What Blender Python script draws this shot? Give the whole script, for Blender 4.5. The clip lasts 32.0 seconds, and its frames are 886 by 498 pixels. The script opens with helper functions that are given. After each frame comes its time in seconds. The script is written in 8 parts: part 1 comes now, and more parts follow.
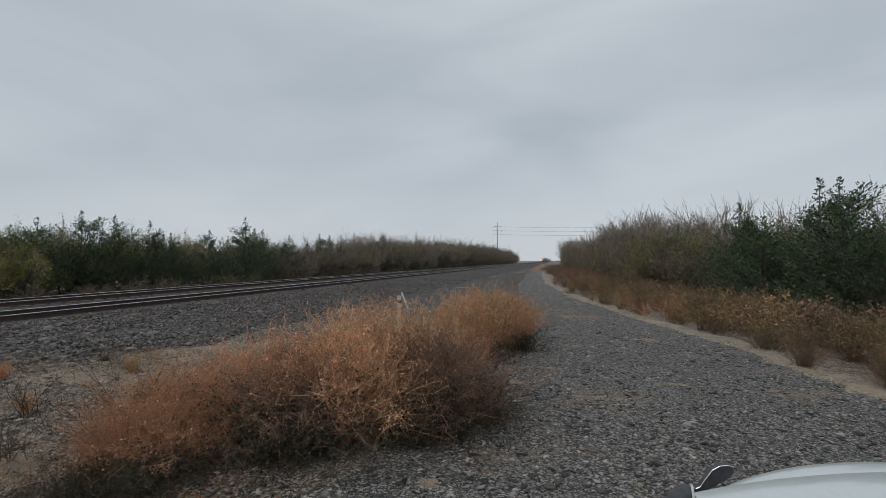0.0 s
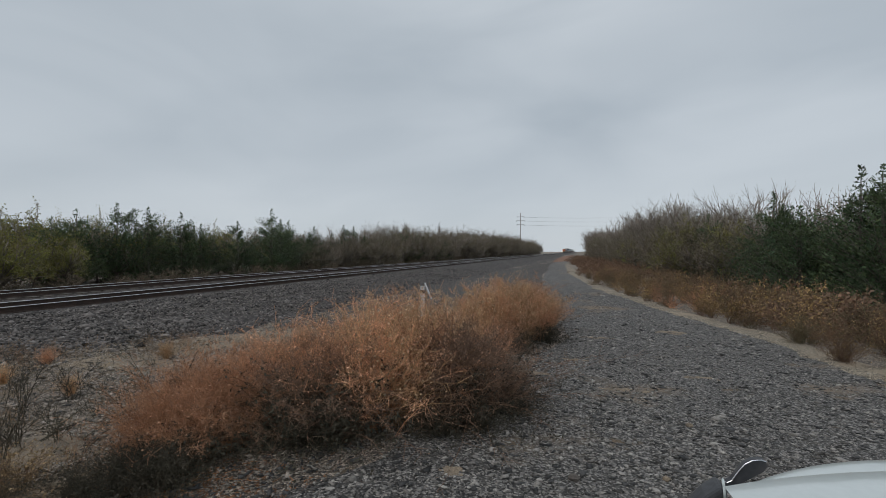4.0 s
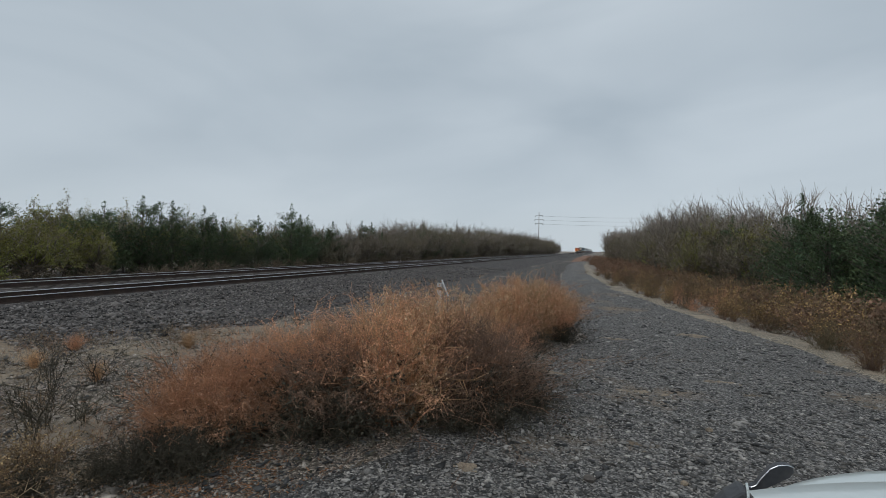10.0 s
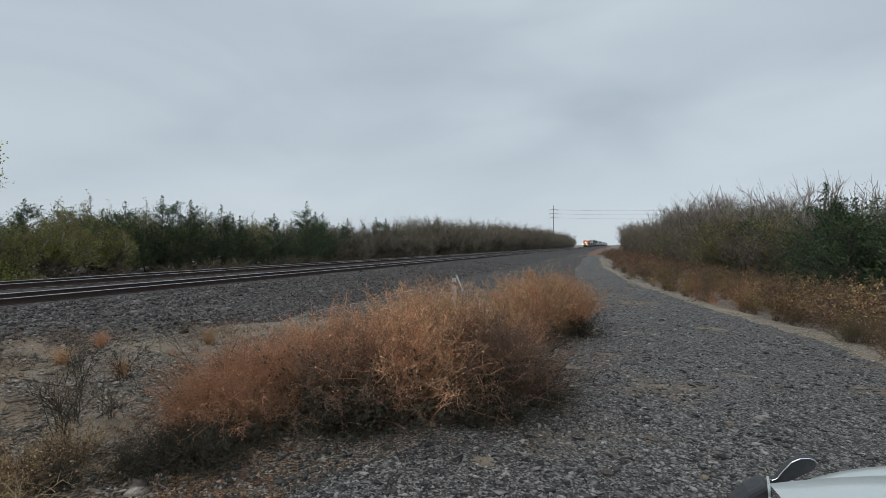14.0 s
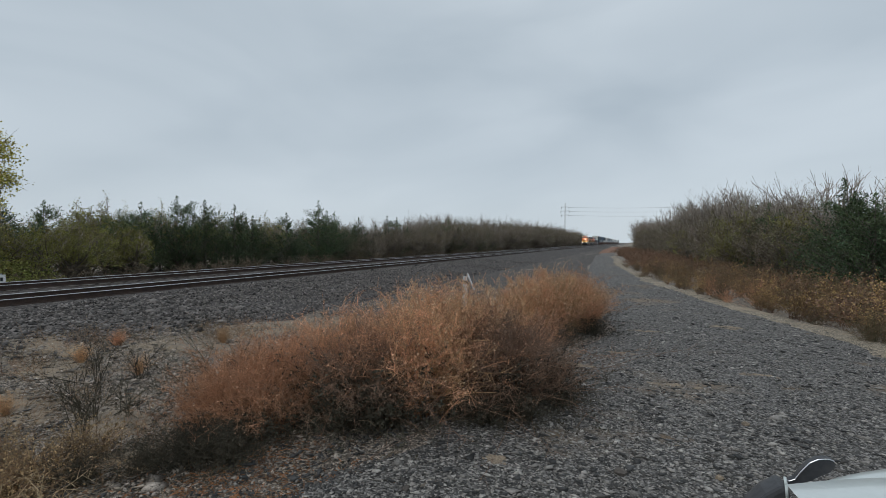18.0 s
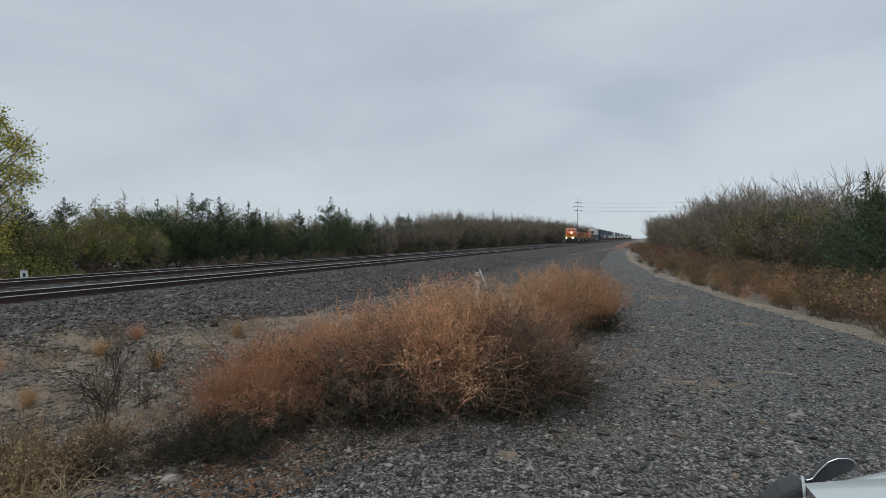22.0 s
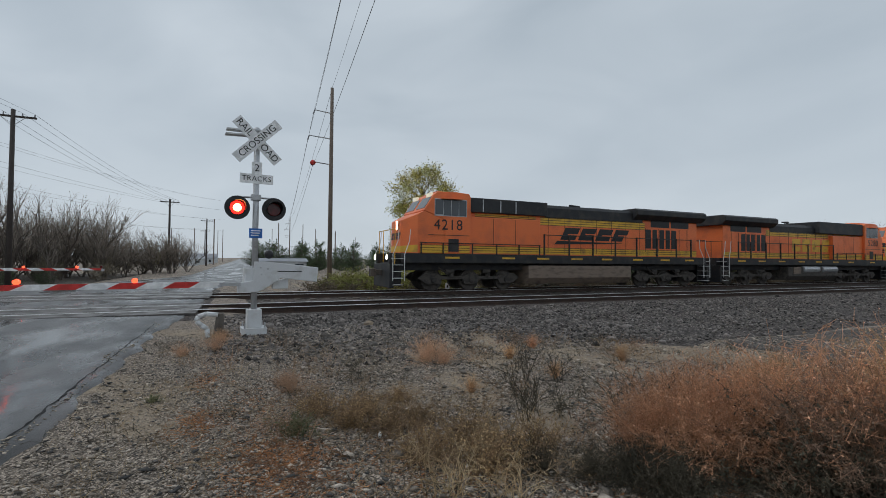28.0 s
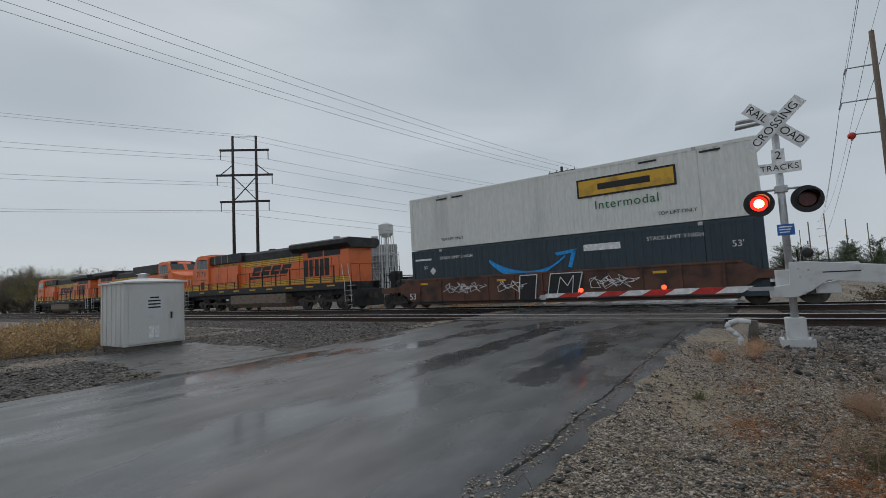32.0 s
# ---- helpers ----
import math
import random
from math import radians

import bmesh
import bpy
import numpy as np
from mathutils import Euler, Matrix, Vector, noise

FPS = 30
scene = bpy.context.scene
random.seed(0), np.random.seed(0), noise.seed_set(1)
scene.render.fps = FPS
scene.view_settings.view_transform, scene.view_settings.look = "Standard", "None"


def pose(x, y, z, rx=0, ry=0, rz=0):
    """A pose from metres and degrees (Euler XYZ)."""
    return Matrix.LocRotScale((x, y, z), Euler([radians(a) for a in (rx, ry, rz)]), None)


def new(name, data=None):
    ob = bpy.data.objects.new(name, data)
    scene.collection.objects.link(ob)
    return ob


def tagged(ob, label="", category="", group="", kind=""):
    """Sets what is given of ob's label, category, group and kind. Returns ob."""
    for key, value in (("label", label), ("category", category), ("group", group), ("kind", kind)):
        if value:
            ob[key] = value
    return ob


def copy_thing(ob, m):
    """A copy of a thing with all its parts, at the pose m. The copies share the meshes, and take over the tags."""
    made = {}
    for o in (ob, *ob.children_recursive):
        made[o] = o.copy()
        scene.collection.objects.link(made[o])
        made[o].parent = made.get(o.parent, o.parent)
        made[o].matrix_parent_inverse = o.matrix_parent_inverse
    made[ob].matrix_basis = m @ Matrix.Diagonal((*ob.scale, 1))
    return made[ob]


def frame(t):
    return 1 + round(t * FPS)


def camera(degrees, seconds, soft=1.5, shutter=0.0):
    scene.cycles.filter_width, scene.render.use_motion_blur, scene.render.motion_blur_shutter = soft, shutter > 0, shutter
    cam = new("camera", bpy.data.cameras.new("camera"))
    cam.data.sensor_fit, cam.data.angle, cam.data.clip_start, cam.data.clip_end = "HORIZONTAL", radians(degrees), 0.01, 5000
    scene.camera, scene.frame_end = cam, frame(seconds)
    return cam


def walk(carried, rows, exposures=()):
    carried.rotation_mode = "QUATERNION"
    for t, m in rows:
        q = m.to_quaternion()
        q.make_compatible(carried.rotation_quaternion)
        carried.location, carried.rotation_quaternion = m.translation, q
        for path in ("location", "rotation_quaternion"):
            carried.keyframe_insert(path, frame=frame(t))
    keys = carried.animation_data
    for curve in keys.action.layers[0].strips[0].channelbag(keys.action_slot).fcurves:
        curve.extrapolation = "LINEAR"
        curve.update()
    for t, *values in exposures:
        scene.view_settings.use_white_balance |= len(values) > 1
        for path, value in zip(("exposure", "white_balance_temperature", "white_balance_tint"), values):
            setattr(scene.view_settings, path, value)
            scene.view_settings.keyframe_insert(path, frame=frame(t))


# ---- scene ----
# World: the near rail of the near track lies on x = 0 with its top at z = 0; y runs along the track, x towards the road side.
cam = camera(88.6, 32.0, soft=0.6)
PATH = [
    (0.0, 15.61, 0.18, 1.56, 14.12, 1.49, 0.12),
    (0.5, 15.60, 0.17, 1.56, 14.58, 1.30, -0.19),
    (1.0, 15.60, 0.17, 1.56, 15.30, 1.11, -0.22),
    (1.5, 15.60, 0.17, 1.55, 15.86, 0.86, -0.37),
    (2.0, 15.60, 0.17, 1.56, 16.30, 0.75, -0.12),
    (2.5, 15.60, 0.17, 1.56, 16.52, 0.60, -0.01),
    (3.0, 15.60, 0.17, 1.56, 16.71, 0.47, -0.06),
    (3.5, 15.60, 0.17, 1.56, 16.84, 0.34, -0.04),
    (5.5, 15.60, 0.17, 1.56, 17.46, 0.32, 0.11),
    (6.0, 15.60, 0.17, 1.56, 17.62, 0.26, -0.09),
    (6.5, 15.59, 0.17, 1.56, 17.87, 0.22, -0.48),
    (7.0, 15.60, 0.16, 1.55, 18.10, 0.14, -0.75),
    (7.5, 15.59, 0.17, 1.55, 18.22, 0.04, -0.80),
    (8.0, 15.59, 0.16, 1.55, 18.42, -0.00, -0.93),
    (8.5, 15.60, 0.17, 1.55, 18.61, 0.01, -0.93),
    (9.0, 15.59, 0.16, 1.55, 18.80, 0.03, -1.00),
    (9.5, 15.59, 0.17, 1.55, 18.94, 0.03, -1.07),
    (10.0, 15.59, 0.17, 1.55, 19.15, -0.02, -1.04),
    (10.5, 15.59, 0.16, 1.55, 19.36, -0.15, -1.01),
    (11.0, 15.59, 0.17, 1.55, 19.47, -0.27, -0.88),
    (11.5, 15.59, 0.16, 1.55, 19.60, -0.40, -0.74),
    (12.0, 15.59, 0.16, 1.55, 19.90, -0.44, -0.56),
    (12.5, 15.59, 0.16, 1.55, 20.22, -0.53, -0.48),
    (13.0, 15.59, 0.16, 1.55, 20.44, -0.51, -0.39),
    (13.5, 15.59, 0.16, 1.55, 20.66, -0.58, -0.44),
    (14.0, 15.59, 0.16, 1.55, 20.93, -0.63, -0.32),
    (14.5, 15.59, 0.16, 1.55, 21.14, -0.75, -0.39),
    (16.5, 15.59, 0.16, 1.55, 21.74, -0.90, -0.21),
    (17.0, 15.59, 0.16, 1.55, 21.92, -0.85, -0.18),
    (17.5, 15.59, 0.16, 1.55, 22.17, -0.83, -0.09),
    (18.0, 15.59, 0.16, 1.55, 22.31, -0.83, -0.05),
    (18.5, 15.59, 0.16, 1.55, 22.41, -0.85, -0.09),
    (19.0, 15.59, 0.16, 1.55, 22.51, -0.89, -0.06),
    (19.5, 15.59, 0.16, 1.55, 22.61, -0.89, -0.02),
    (20.0, 15.58, 0.16, 1.55, 22.76, -0.93, -0.04),
    (20.5, 15.58, 0.16, 1.55, 22.91, -1.02, -0.03),
    (21.0, 15.58, 0.16, 1.55, 23.09, -1.09, -0.05),
    (21.5, 15.58, 0.16, 1.55, 23.34, -1.24, 0.03),
    (22.0, 15.59, 0.16, 1.55, 23.79, -1.35, 0.04),
    (22.5, 15.58, 0.16, 1.54, 24.12, -1.41, 0.07),
    (23.0, 15.58, 0.16, 1.54, 24.47, -1.53, 0.24),
    (23.5, 15.57, 0.16, 1.56, 25.41, -2.03, 0.40),
    (24.0, 15.54, 0.16, 1.56, 26.93, -2.91, 0.23),
    (24.5, 15.53, 0.16, 1.54, 28.24, -3.66, -0.28),
    (26.5, 15.29, 0.12, 1.53, 40.56, -0.91, -1.10),
    (27.0, 15.25, 0.10, 1.54, 45.34, -0.30, -0.95),
    (27.2, 15.22, 0.06, 1.54, 48.32, -0.28, -0.56),
    (27.5, 15.16, -0.00, 1.53, 53.57, 0.49, -0.51),
    (28.0, 15.02, -0.07, 1.52, 66.26, 1.34, -0.55),
    (28.5, 14.89, -0.12, 1.51, 80.85, 1.72, -1.46),
    (29.0, 14.88, -0.21, 1.50, 95.05, 1.49, -2.30),
    (29.2, 14.88, -0.23, 1.50, 98.55, 2.00, -1.86),
    (29.5, 14.89, -0.27, 1.50, 101.57, 3.02, -0.96),
    (29.8, 14.92, -0.32, 1.50, 104.39, 3.86, 0.09),
    (30.0, 14.94, -0.38, 1.52, 106.36, 4.53, 1.22),
    (30.5, 15.01, -0.43, 1.52, 111.60, 5.35, 2.65),
    (31.0, 14.91, -0.40, 1.45, 117.04, 5.23, 3.12),
    (31.2, 14.91, -0.36, 1.43, 119.17, 5.06, 3.12),
    (31.5, 14.95, -0.29, 1.39, 122.04, 4.58, 3.38),
    (32.0, 15.07, -0.22, 1.37, 125.36, 4.36, 2.94),
]
walk(cam, [(t, pose(x, y, z, 90 + pitch, roll, yaw)) for t, x, y, z, yaw, pitch, roll in PATH],
     exposures=[(0.0, -0.08, 6550, 10), (4.0, -0.09, 6500, 10), (6.0, -0.09, 6330, 8), (9.0, -0.10, 6330, 8), (13.0, 0.02, 6330, 8), (24.0, 0.03, 6330, 8), (26.5, 0.06, 6300, 8), (27.5, 0.03, 6350, 9), (28.5, -0.03, 6400, 9), (30.0, -0.04, 6430, 10), (31.0, -0.16, 6500, 10), (32.0, -0.14, 6500, 10)])

# ---------------------------------------------------------------- overcast daylight
def sky():
    w = bpy.data.worlds.new("overcast_sky")
    scene.world = w
    w.use_nodes = True
    nt = w.node_tree
    nt.nodes.clear()
    N = nt.nodes.new
    out, bg = N("ShaderNodeOutputWorld"), N("ShaderNodeBackground")
    tex = N("ShaderNodeTexSky")
    tex.sky_type, tex.sun_disc = "NISHITA", False
    tex.sun_elevation, tex.sun_rotation = radians(42), radians(200)
    dim = N("ShaderNodeVectorMath")
    dim.operation = "SCALE"
    dim.inputs["Scale"].default_value = 0.08
    nt.links.new(tex.outputs[0], dim.inputs[0])
    co = N("ShaderNodeTexCoord")
    mp = N("ShaderNodeMapping")
    mp.inputs["Scale"].default_value = (1.0, 1.6, 3.6)
    mp.inputs["Rotation"].default_value = (0.25, 0.1, 0.5)
    nt.links.new(co.outputs["Generated"], mp.inputs["Vector"])
    cl = N("ShaderNodeTexNoise")
    cl.inputs["Scale"].default_value, cl.inputs["Detail"].default_value = 1.5, 4.0
    cl.inputs["Roughness"].default_value, cl.inputs["Distortion"].default_value = 0.42, 0.5
    nt.links.new(mp.outputs[0], cl.inputs["Vector"])
    ramp = N("ShaderNodeValToRGB")
    e = ramp.color_ramp.elements
    e[0].position, e[0].color = 0.32, (0.435, 0.495, 0.552, 1)
    e[1].position, e[1].color = 0.68, (0.592, 0.648, 0.700, 1)
    nt.links.new(cl.outputs["Fac"], ramp.inputs[0])
    # a paler band of cloud towards the horizon
    sep = N("ShaderNodeSeparateXYZ")
    nt.links.new(co.outputs["Generated"], sep.inputs[0])
    hz = N("ShaderNodeMapRange")
    hz.inputs["From Min"].default_value, hz.inputs["From Max"].default_value = 0.0, 0.28
    hz.inputs["To Min"].default_value, hz.inputs["To Max"].default_value = 0.55, 0.0
    nt.links.new(sep.outputs["Z"], hz.inputs["Value"])
    pale = N("ShaderNodeMix")
    pale.data_type = "RGBA"
    pale.inputs["B"].default_value = (0.64, 0.69, 0.735, 1)
    nt.links.new(hz.outputs[0], pale.inputs["Factor"])
    nt.links.new(ramp.outputs[0], pale.inputs["A"])
    mix = N("ShaderNodeMix")
    mix.data_type = "RGBA"
    mix.inputs["Factor"].default_value = 0.93
    nt.links.new(dim.outputs[0], mix.inputs["A"])
    nt.links.new(pale.outputs["Result"], mix.inputs["B"])
    nt.links.new(mix.outputs["Result"], bg.inputs["Color"])
    bg.inputs["Strength"].default_value = 1.0
    nt.links.new(bg.outputs[0], out.inputs[0])


sky()
sun = new("sun", bpy.data.lights.new("sun", "SUN"))
sun.data.energy, sun.data.angle, sun.data.color = 0.6, radians(40), (1.0, 0.97, 0.93)
sun.rotation_euler = Euler((radians(40), 0, radians(-30)))

# ---------------------------------------------------------------- materials
def material(name, base, rough=0.8, metal=0.0, var=0.25, scale=8.0, fine=60.0, bump=0.3, tint=None, tint_at=0.55, depth=0.01,
             island=0.0, each=0.0, spec=0.4, coat=0.0, rough_var=0.0, stretch=(1, 1, 1)):
    """A surface with two scales of variation, an optional second colour in stains, and fine relief."""
    m = bpy.data.materials.new(name)
    m.use_nodes = True
    nt = m.node_tree
    b = nt.nodes["Principled BSDF"]
    N, L = nt.nodes.new, nt.links.new
    b.inputs["Roughness"].default_value, b.inputs["Metallic"].default_value = rough, metal
    b.inputs["Specular IOR Level"].default_value = spec
    b.inputs["Coat Weight"].default_value = coat
    co = N("ShaderNodeTexCoord")
    mp = N("ShaderNodeMapping")
    mp.inputs["Scale"].default_value = stretch
    L(co.outputs["Object"], mp.inputs[0])
    n1, n2 = N("ShaderNodeTexNoise"), N("ShaderNodeTexNoise")
    for n, s, d in ((n1, scale, 4), (n2, fine, 3)):
        n.inputs["Scale"].default_value, n.inputs["Detail"].default_value = s, d
        L(mp.outputs[0], n.inputs["Vector"])
    col = N("ShaderNodeMix")
    col.data_type = "RGBA"
    col.inputs["A"].default_value = (*base, 1)
    col.inputs["B"].default_value = (*(tint or [min(1, c * 1.35) for c in base]), 1)
    ramp = N("ShaderNodeMapRange")
    ramp.inputs["From Min"].default_value, ramp.inputs["From Max"].default_value = tint_at - 0.1, tint_at + 0.12
    L(n1.outputs["Fac"], ramp.inputs["Value"])
    L(ramp.outputs[0], col.inputs["Factor"])
    val = N("ShaderNodeMapRange")
    val.inputs["From Min"].default_value, val.inputs["From Max"].default_value = 0.3, 0.7
    val.inputs["To Min"].default_value, val.inputs["To Max"].default_value = 1 - var, 1 + var
    L(n2.outputs["Fac"], val.inputs["Value"])
    hsv = N("ShaderNodeHueSaturation")
    L(col.outputs["Result"], hsv.inputs["Color"])
    last = val.outputs[0]
    for amount, source in ((island, "ShaderNodeNewGeometry"), (each, "ShaderNodeObjectInfo")):
        if amount:
            g = N(source)
            r = N("ShaderNodeMapRange")
            r.inputs["To Min"].default_value, r.inputs["To Max"].default_value = 1 - amount, 1 + amount
            L(g.outputs["Random Per Island" if source.endswith("Geometry") else "Random"], r.inputs["Value"])
            mu = N("ShaderNodeMath")
            mu.operation = "MULTIPLY"
            L(last, mu.inputs[0])
            L(r.outputs[0], mu.inputs[1])
            last = mu.outputs[0]
    L(last, hsv.inputs["Value"])
    L(hsv.outputs[0], b.inputs["Base Color"])
    if rough_var:
        rr = N("ShaderNodeMapRange")
        rr.inputs["From Min"].default_value, rr.inputs["From Max"].default_value = 0.35, 0.65
        rr.inputs["To Min"].default_value, rr.inputs["To Max"].default_value = max(0, rough - rough_var), min(1, rough + rough_var)
        L(n1.outputs["Fac"], rr.inputs["Value"])
        L(rr.outputs[0], b.inputs["Roughness"])
    if bump:
        bp = N("ShaderNodeBump")
        bp.inputs["Strength"].default_value, bp.inputs["Distance"].default_value = bump, depth
        L(n2.outputs["Fac"], bp.inputs["Height"])
        L(bp.outputs[0], b.inputs["Normal"])
    return m


def glow(name, colour, strength):
    m = bpy.data.materials.new(name)
    m.use_nodes = True
    b = m.node_tree.nodes["Principled BSDF"]
    b.inputs["Base Color"].default_value = (*colour, 1)
    b.inputs["Emission Color"].default_value = (*colour, 1)
    b.inputs["Emission Strength"].default_value = strength
    return m


def ground_material(name, base, dirt, grass, gravel_scale=38.0, dirt_at=0.56, grass_at=0.62, bump=0.9, patch=0.35):
    """Crushed stone with bare earth and thin dead grass showing through in patches."""
    m = bpy.data.materials.new(name)
    m.use_nodes = True
    nt = m.node_tree
    b = nt.nodes["Principled BSDF"]
    N, L = nt.nodes.new, nt.links.new
    b.inputs["Roughness"].default_value = 0.85
    b.inputs["Specular IOR Level"].default_value = 0.3
    co = N("ShaderNodeTexCoord")
    vo = N("ShaderNodeTexVoronoi")
    vo.inputs["Scale"].default_value = gravel_scale
    L(co.outputs["Object"], vo.inputs["Vector"])
    st = N("ShaderNodeValToRGB")
    e = st.color_ramp.elements
    e[0].position, e[0].color = 0.0, (*[c * 0.30 for c in base], 1)
    e[1].position, e[1].color = 1.0, (*[c * 2.4 for c in base], 1)
    st.color_ramp.elements.new(0.62).color = (*[c * 0.95 for c in base], 1)
    sp = N("ShaderNodeSeparateColor")
    L(vo.outputs["Color"], sp.inputs[0])
    L(sp.outputs[0], st.inputs[0])
    big, mid = N("ShaderNodeTexNoise"), N("ShaderNodeTexNoise")
    big.inputs["Scale"].default_value, big.inputs["Detail"].default_value = patch, 6
    mid.inputs["Scale"].default_value, mid.inputs["Detail"].default_value = 1.9, 6
    for n in (big, mid):
        n.inputs["Roughness"].default_value = 0.62
        L(co.outputs["Object"], n.inputs["Vector"])
    def layer(under, colour, at, noise_out, width=0.07):
        r = N("ShaderNodeMapRange")
        r.inputs["From Min"].default_value, r.inputs["From Max"].default_value = at, at + width
        L(noise_out, r.inputs["Value"])
        x = N("ShaderNodeMix")
        x.data_type = "RGBA"
        x.inputs["B"].default_value = (*colour, 1)
        L(r.outputs[0], x.inputs["Factor"])
        L(under, x.inputs["A"])
        return x.outputs["Result"]
    c = layer(st.outputs[0], dirt, dirt_at, big.outputs["Fac"], 0.09)
    c = layer(c, grass, grass_at, mid.outputs["Fac"], 0.1)
    fi = N("ShaderNodeTexNoise")
    fi.inputs["Scale"].default_value, fi.inputs["Detail"].default_value = 90, 3
    L(co.outputs["Object"], fi.inputs["Vector"])
    v = N("ShaderNodeMapRange")
    v.inputs["From Min"].default_value, v.inputs["From Max"].default_value = 0.3, 0.7
    v.inputs["To Min"].default_value, v.inputs["To Max"].default_value = 0.7, 1.3
    L(fi.outputs["Fac"], v.inputs["Value"])
    h = N("ShaderNodeHueSaturation")
    L(c, h.inputs["Color"])
    L(v.outputs[0], h.inputs["Value"])
    L(h.outputs[0], b.inputs["Base Color"])
    bp = N("ShaderNodeBump")
    bp.inputs["Strength"].default_value, bp.inputs["Distance"].default_value = bump, 0.02
    L(vo.outputs["Distance"], bp.inputs["Height"])
    bp.invert = True
    L(bp.outputs[0], b.inputs["Normal"])
    return m


def wet_asphalt():
    """Old asphalt, mostly wet: dark, with puddles where the low spots are."""
    m = bpy.data.materials.new("wet_asphalt")
    m.use_nodes = True
    nt = m.node_tree
    b = nt.nodes["Principled BSDF"]
    N, L = nt.nodes.new, nt.links.new
    co, mp = N("ShaderNodeTexCoord"), N("ShaderNodeMapping")
    mp.inputs["Scale"].default_value = (0.42, 1.0, 1.0)
    L(co.outputs["Object"], mp.inputs[0])
    pud, agg, str_ = N("ShaderNodeTexNoise"), N("ShaderNodeTexNoise"), N("ShaderNodeTexNoise")
    for n, s, d, src in ((pud, 0.75, 5, mp), (agg, 130, 2, None), (str_, 2.2, 6, mp)):
        n.inputs["Scale"].default_value, n.inputs["Detail"].default_value = s, d
        L(src.outputs[0] if src else co.outputs["Object"], n.inputs["Vector"])
    w = N("ShaderNodeMapRange")
    w.inputs["From Min"].default_value, w.inputs["From Max"].default_value = 0.46, 0.60
    L(pud.outputs["Fac"], w.inputs["Value"])
    r = N("ShaderNodeMapRange")
    r.inputs["To Min"].default_value, r.inputs["To Max"].default_value = 0.40, 0.13
    L(w.outputs[0], r.inputs["Value"])
    L(r.outputs[0], b.inputs["Roughness"])
    ramp = N("ShaderNodeValToRGB")
    e = ramp.color_ramp.elements
    e[0].position, e[0].color = 0.32, (0.046, 0.045, 0.045, 1)
    e[1].position, e[1].color = 0.70, (0.125, 0.122, 0.120, 1)
    L(str_.outputs["Fac"], ramp.inputs[0])
    v = N("ShaderNodeMapRange")
    v.inputs["From Min"].default_value, v.inputs["From Max"].default_value = 0.3, 0.7
    v.inputs["To Min"].default_value, v.inputs["To Max"].default_value = 0.65, 1.35
    L(agg.outputs["Fac"], v.inputs["Value"])
    h = N("ShaderNodeHueSaturation")
    L(ramp.outputs[0], h.inputs["Color"])
    L(v.outputs[0], h.inputs["Value"])
    L(h.outputs[0], b.inputs["Base Color"])
    b.inputs["Specular IOR Level"].default_value = 0.5
    # two worn ruts that hold a film of water
    sep = N("ShaderNodeSeparateXYZ")
    L(co.outputs["Object"], sep.inputs[0])
    def calc(op, a, c):
        q = N("ShaderNodeMath")
        q.operation = op
        for i, x in enumerate((a, c)):
            if isinstance(x, float):
                q.inputs[i].default_value = x
            else:
                L(x, q.inputs[i])
        return q.outputs[0]
    def ramp_of(src, lo, hi):
        q = N("ShaderNodeMapRange")
        q.interpolation_type = "SMOOTHSTEP"
        q.inputs["From Min"].default_value, q.inputs["From Max"].default_value = lo, hi
        L(src, q.inputs["Value"])
        return q.outputs[0]
    def rut(y0, half, x0, x1):
        d = calc("ABSOLUTE", calc("ADD", sep.outputs["Y"], -y0), 0.0)
        m = ramp_of(d, half, half * 0.3)
        m = calc("MULTIPLY", m, ramp_of(sep.outputs["X"], x0, x0 + 1.5))
        return calc("MULTIPLY", m, ramp_of(sep.outputs["X"], x1, x1 - 1.2))
    ruts = calc("MAXIMUM", rut(-5.15, 0.55, 2.0, 10.4), rut(-3.1, 0.50, 4.2, 9.9))
    fray = N("ShaderNodeTexNoise")
    fray.inputs["Scale"].default_value, fray.inputs["Detail"].default_value, fray.inputs["Roughness"].default_value = 3.5, 8, 0.7
    L(mp.outputs[0], fray.inputs["Vector"])
    worn = ramp_of(calc("ADD", calc("MULTIPLY", ruts, 0.30), fray.outputs["Fac"]), 0.66, 0.74)
    worn = calc("MULTIPLY", worn, ramp_of(ruts, 0.05, 0.25))
    tint = N("ShaderNodeMix")
    tint.data_type = "RGBA"
    tint.inputs["B"].default_value = (0.020, 0.017, 0.016, 1)
    L(worn, tint.inputs["Factor"])
    L(h.outputs[0], tint.inputs["A"])
    L(tint.outputs["Result"], b.inputs["Base Color"])
    rough = N("ShaderNodeMix")
    rough.inputs["B"].default_value = 0.17
    L(worn, rough.inputs["Factor"])
    L(r.outputs[0], rough.inputs["A"])
    L(rough.outputs["Result"], b.inputs["Roughness"])
    st = N("ShaderNodeMapRange")
    st.inputs["To Min"].default_value, st.inputs["To Max"].default_value = 0.55, 0.03
    L(w.outputs[0], st.inputs["Value"])
    bp = N("ShaderNodeBump")
    bp.inputs["Distance"].default_value = 0.004
    L(st.outputs[0], bp.inputs["Strength"])
    L(agg.outputs["Fac"], bp.inputs["Height"])
    L(bp.outputs[0], b.inputs["Normal"])
    return m


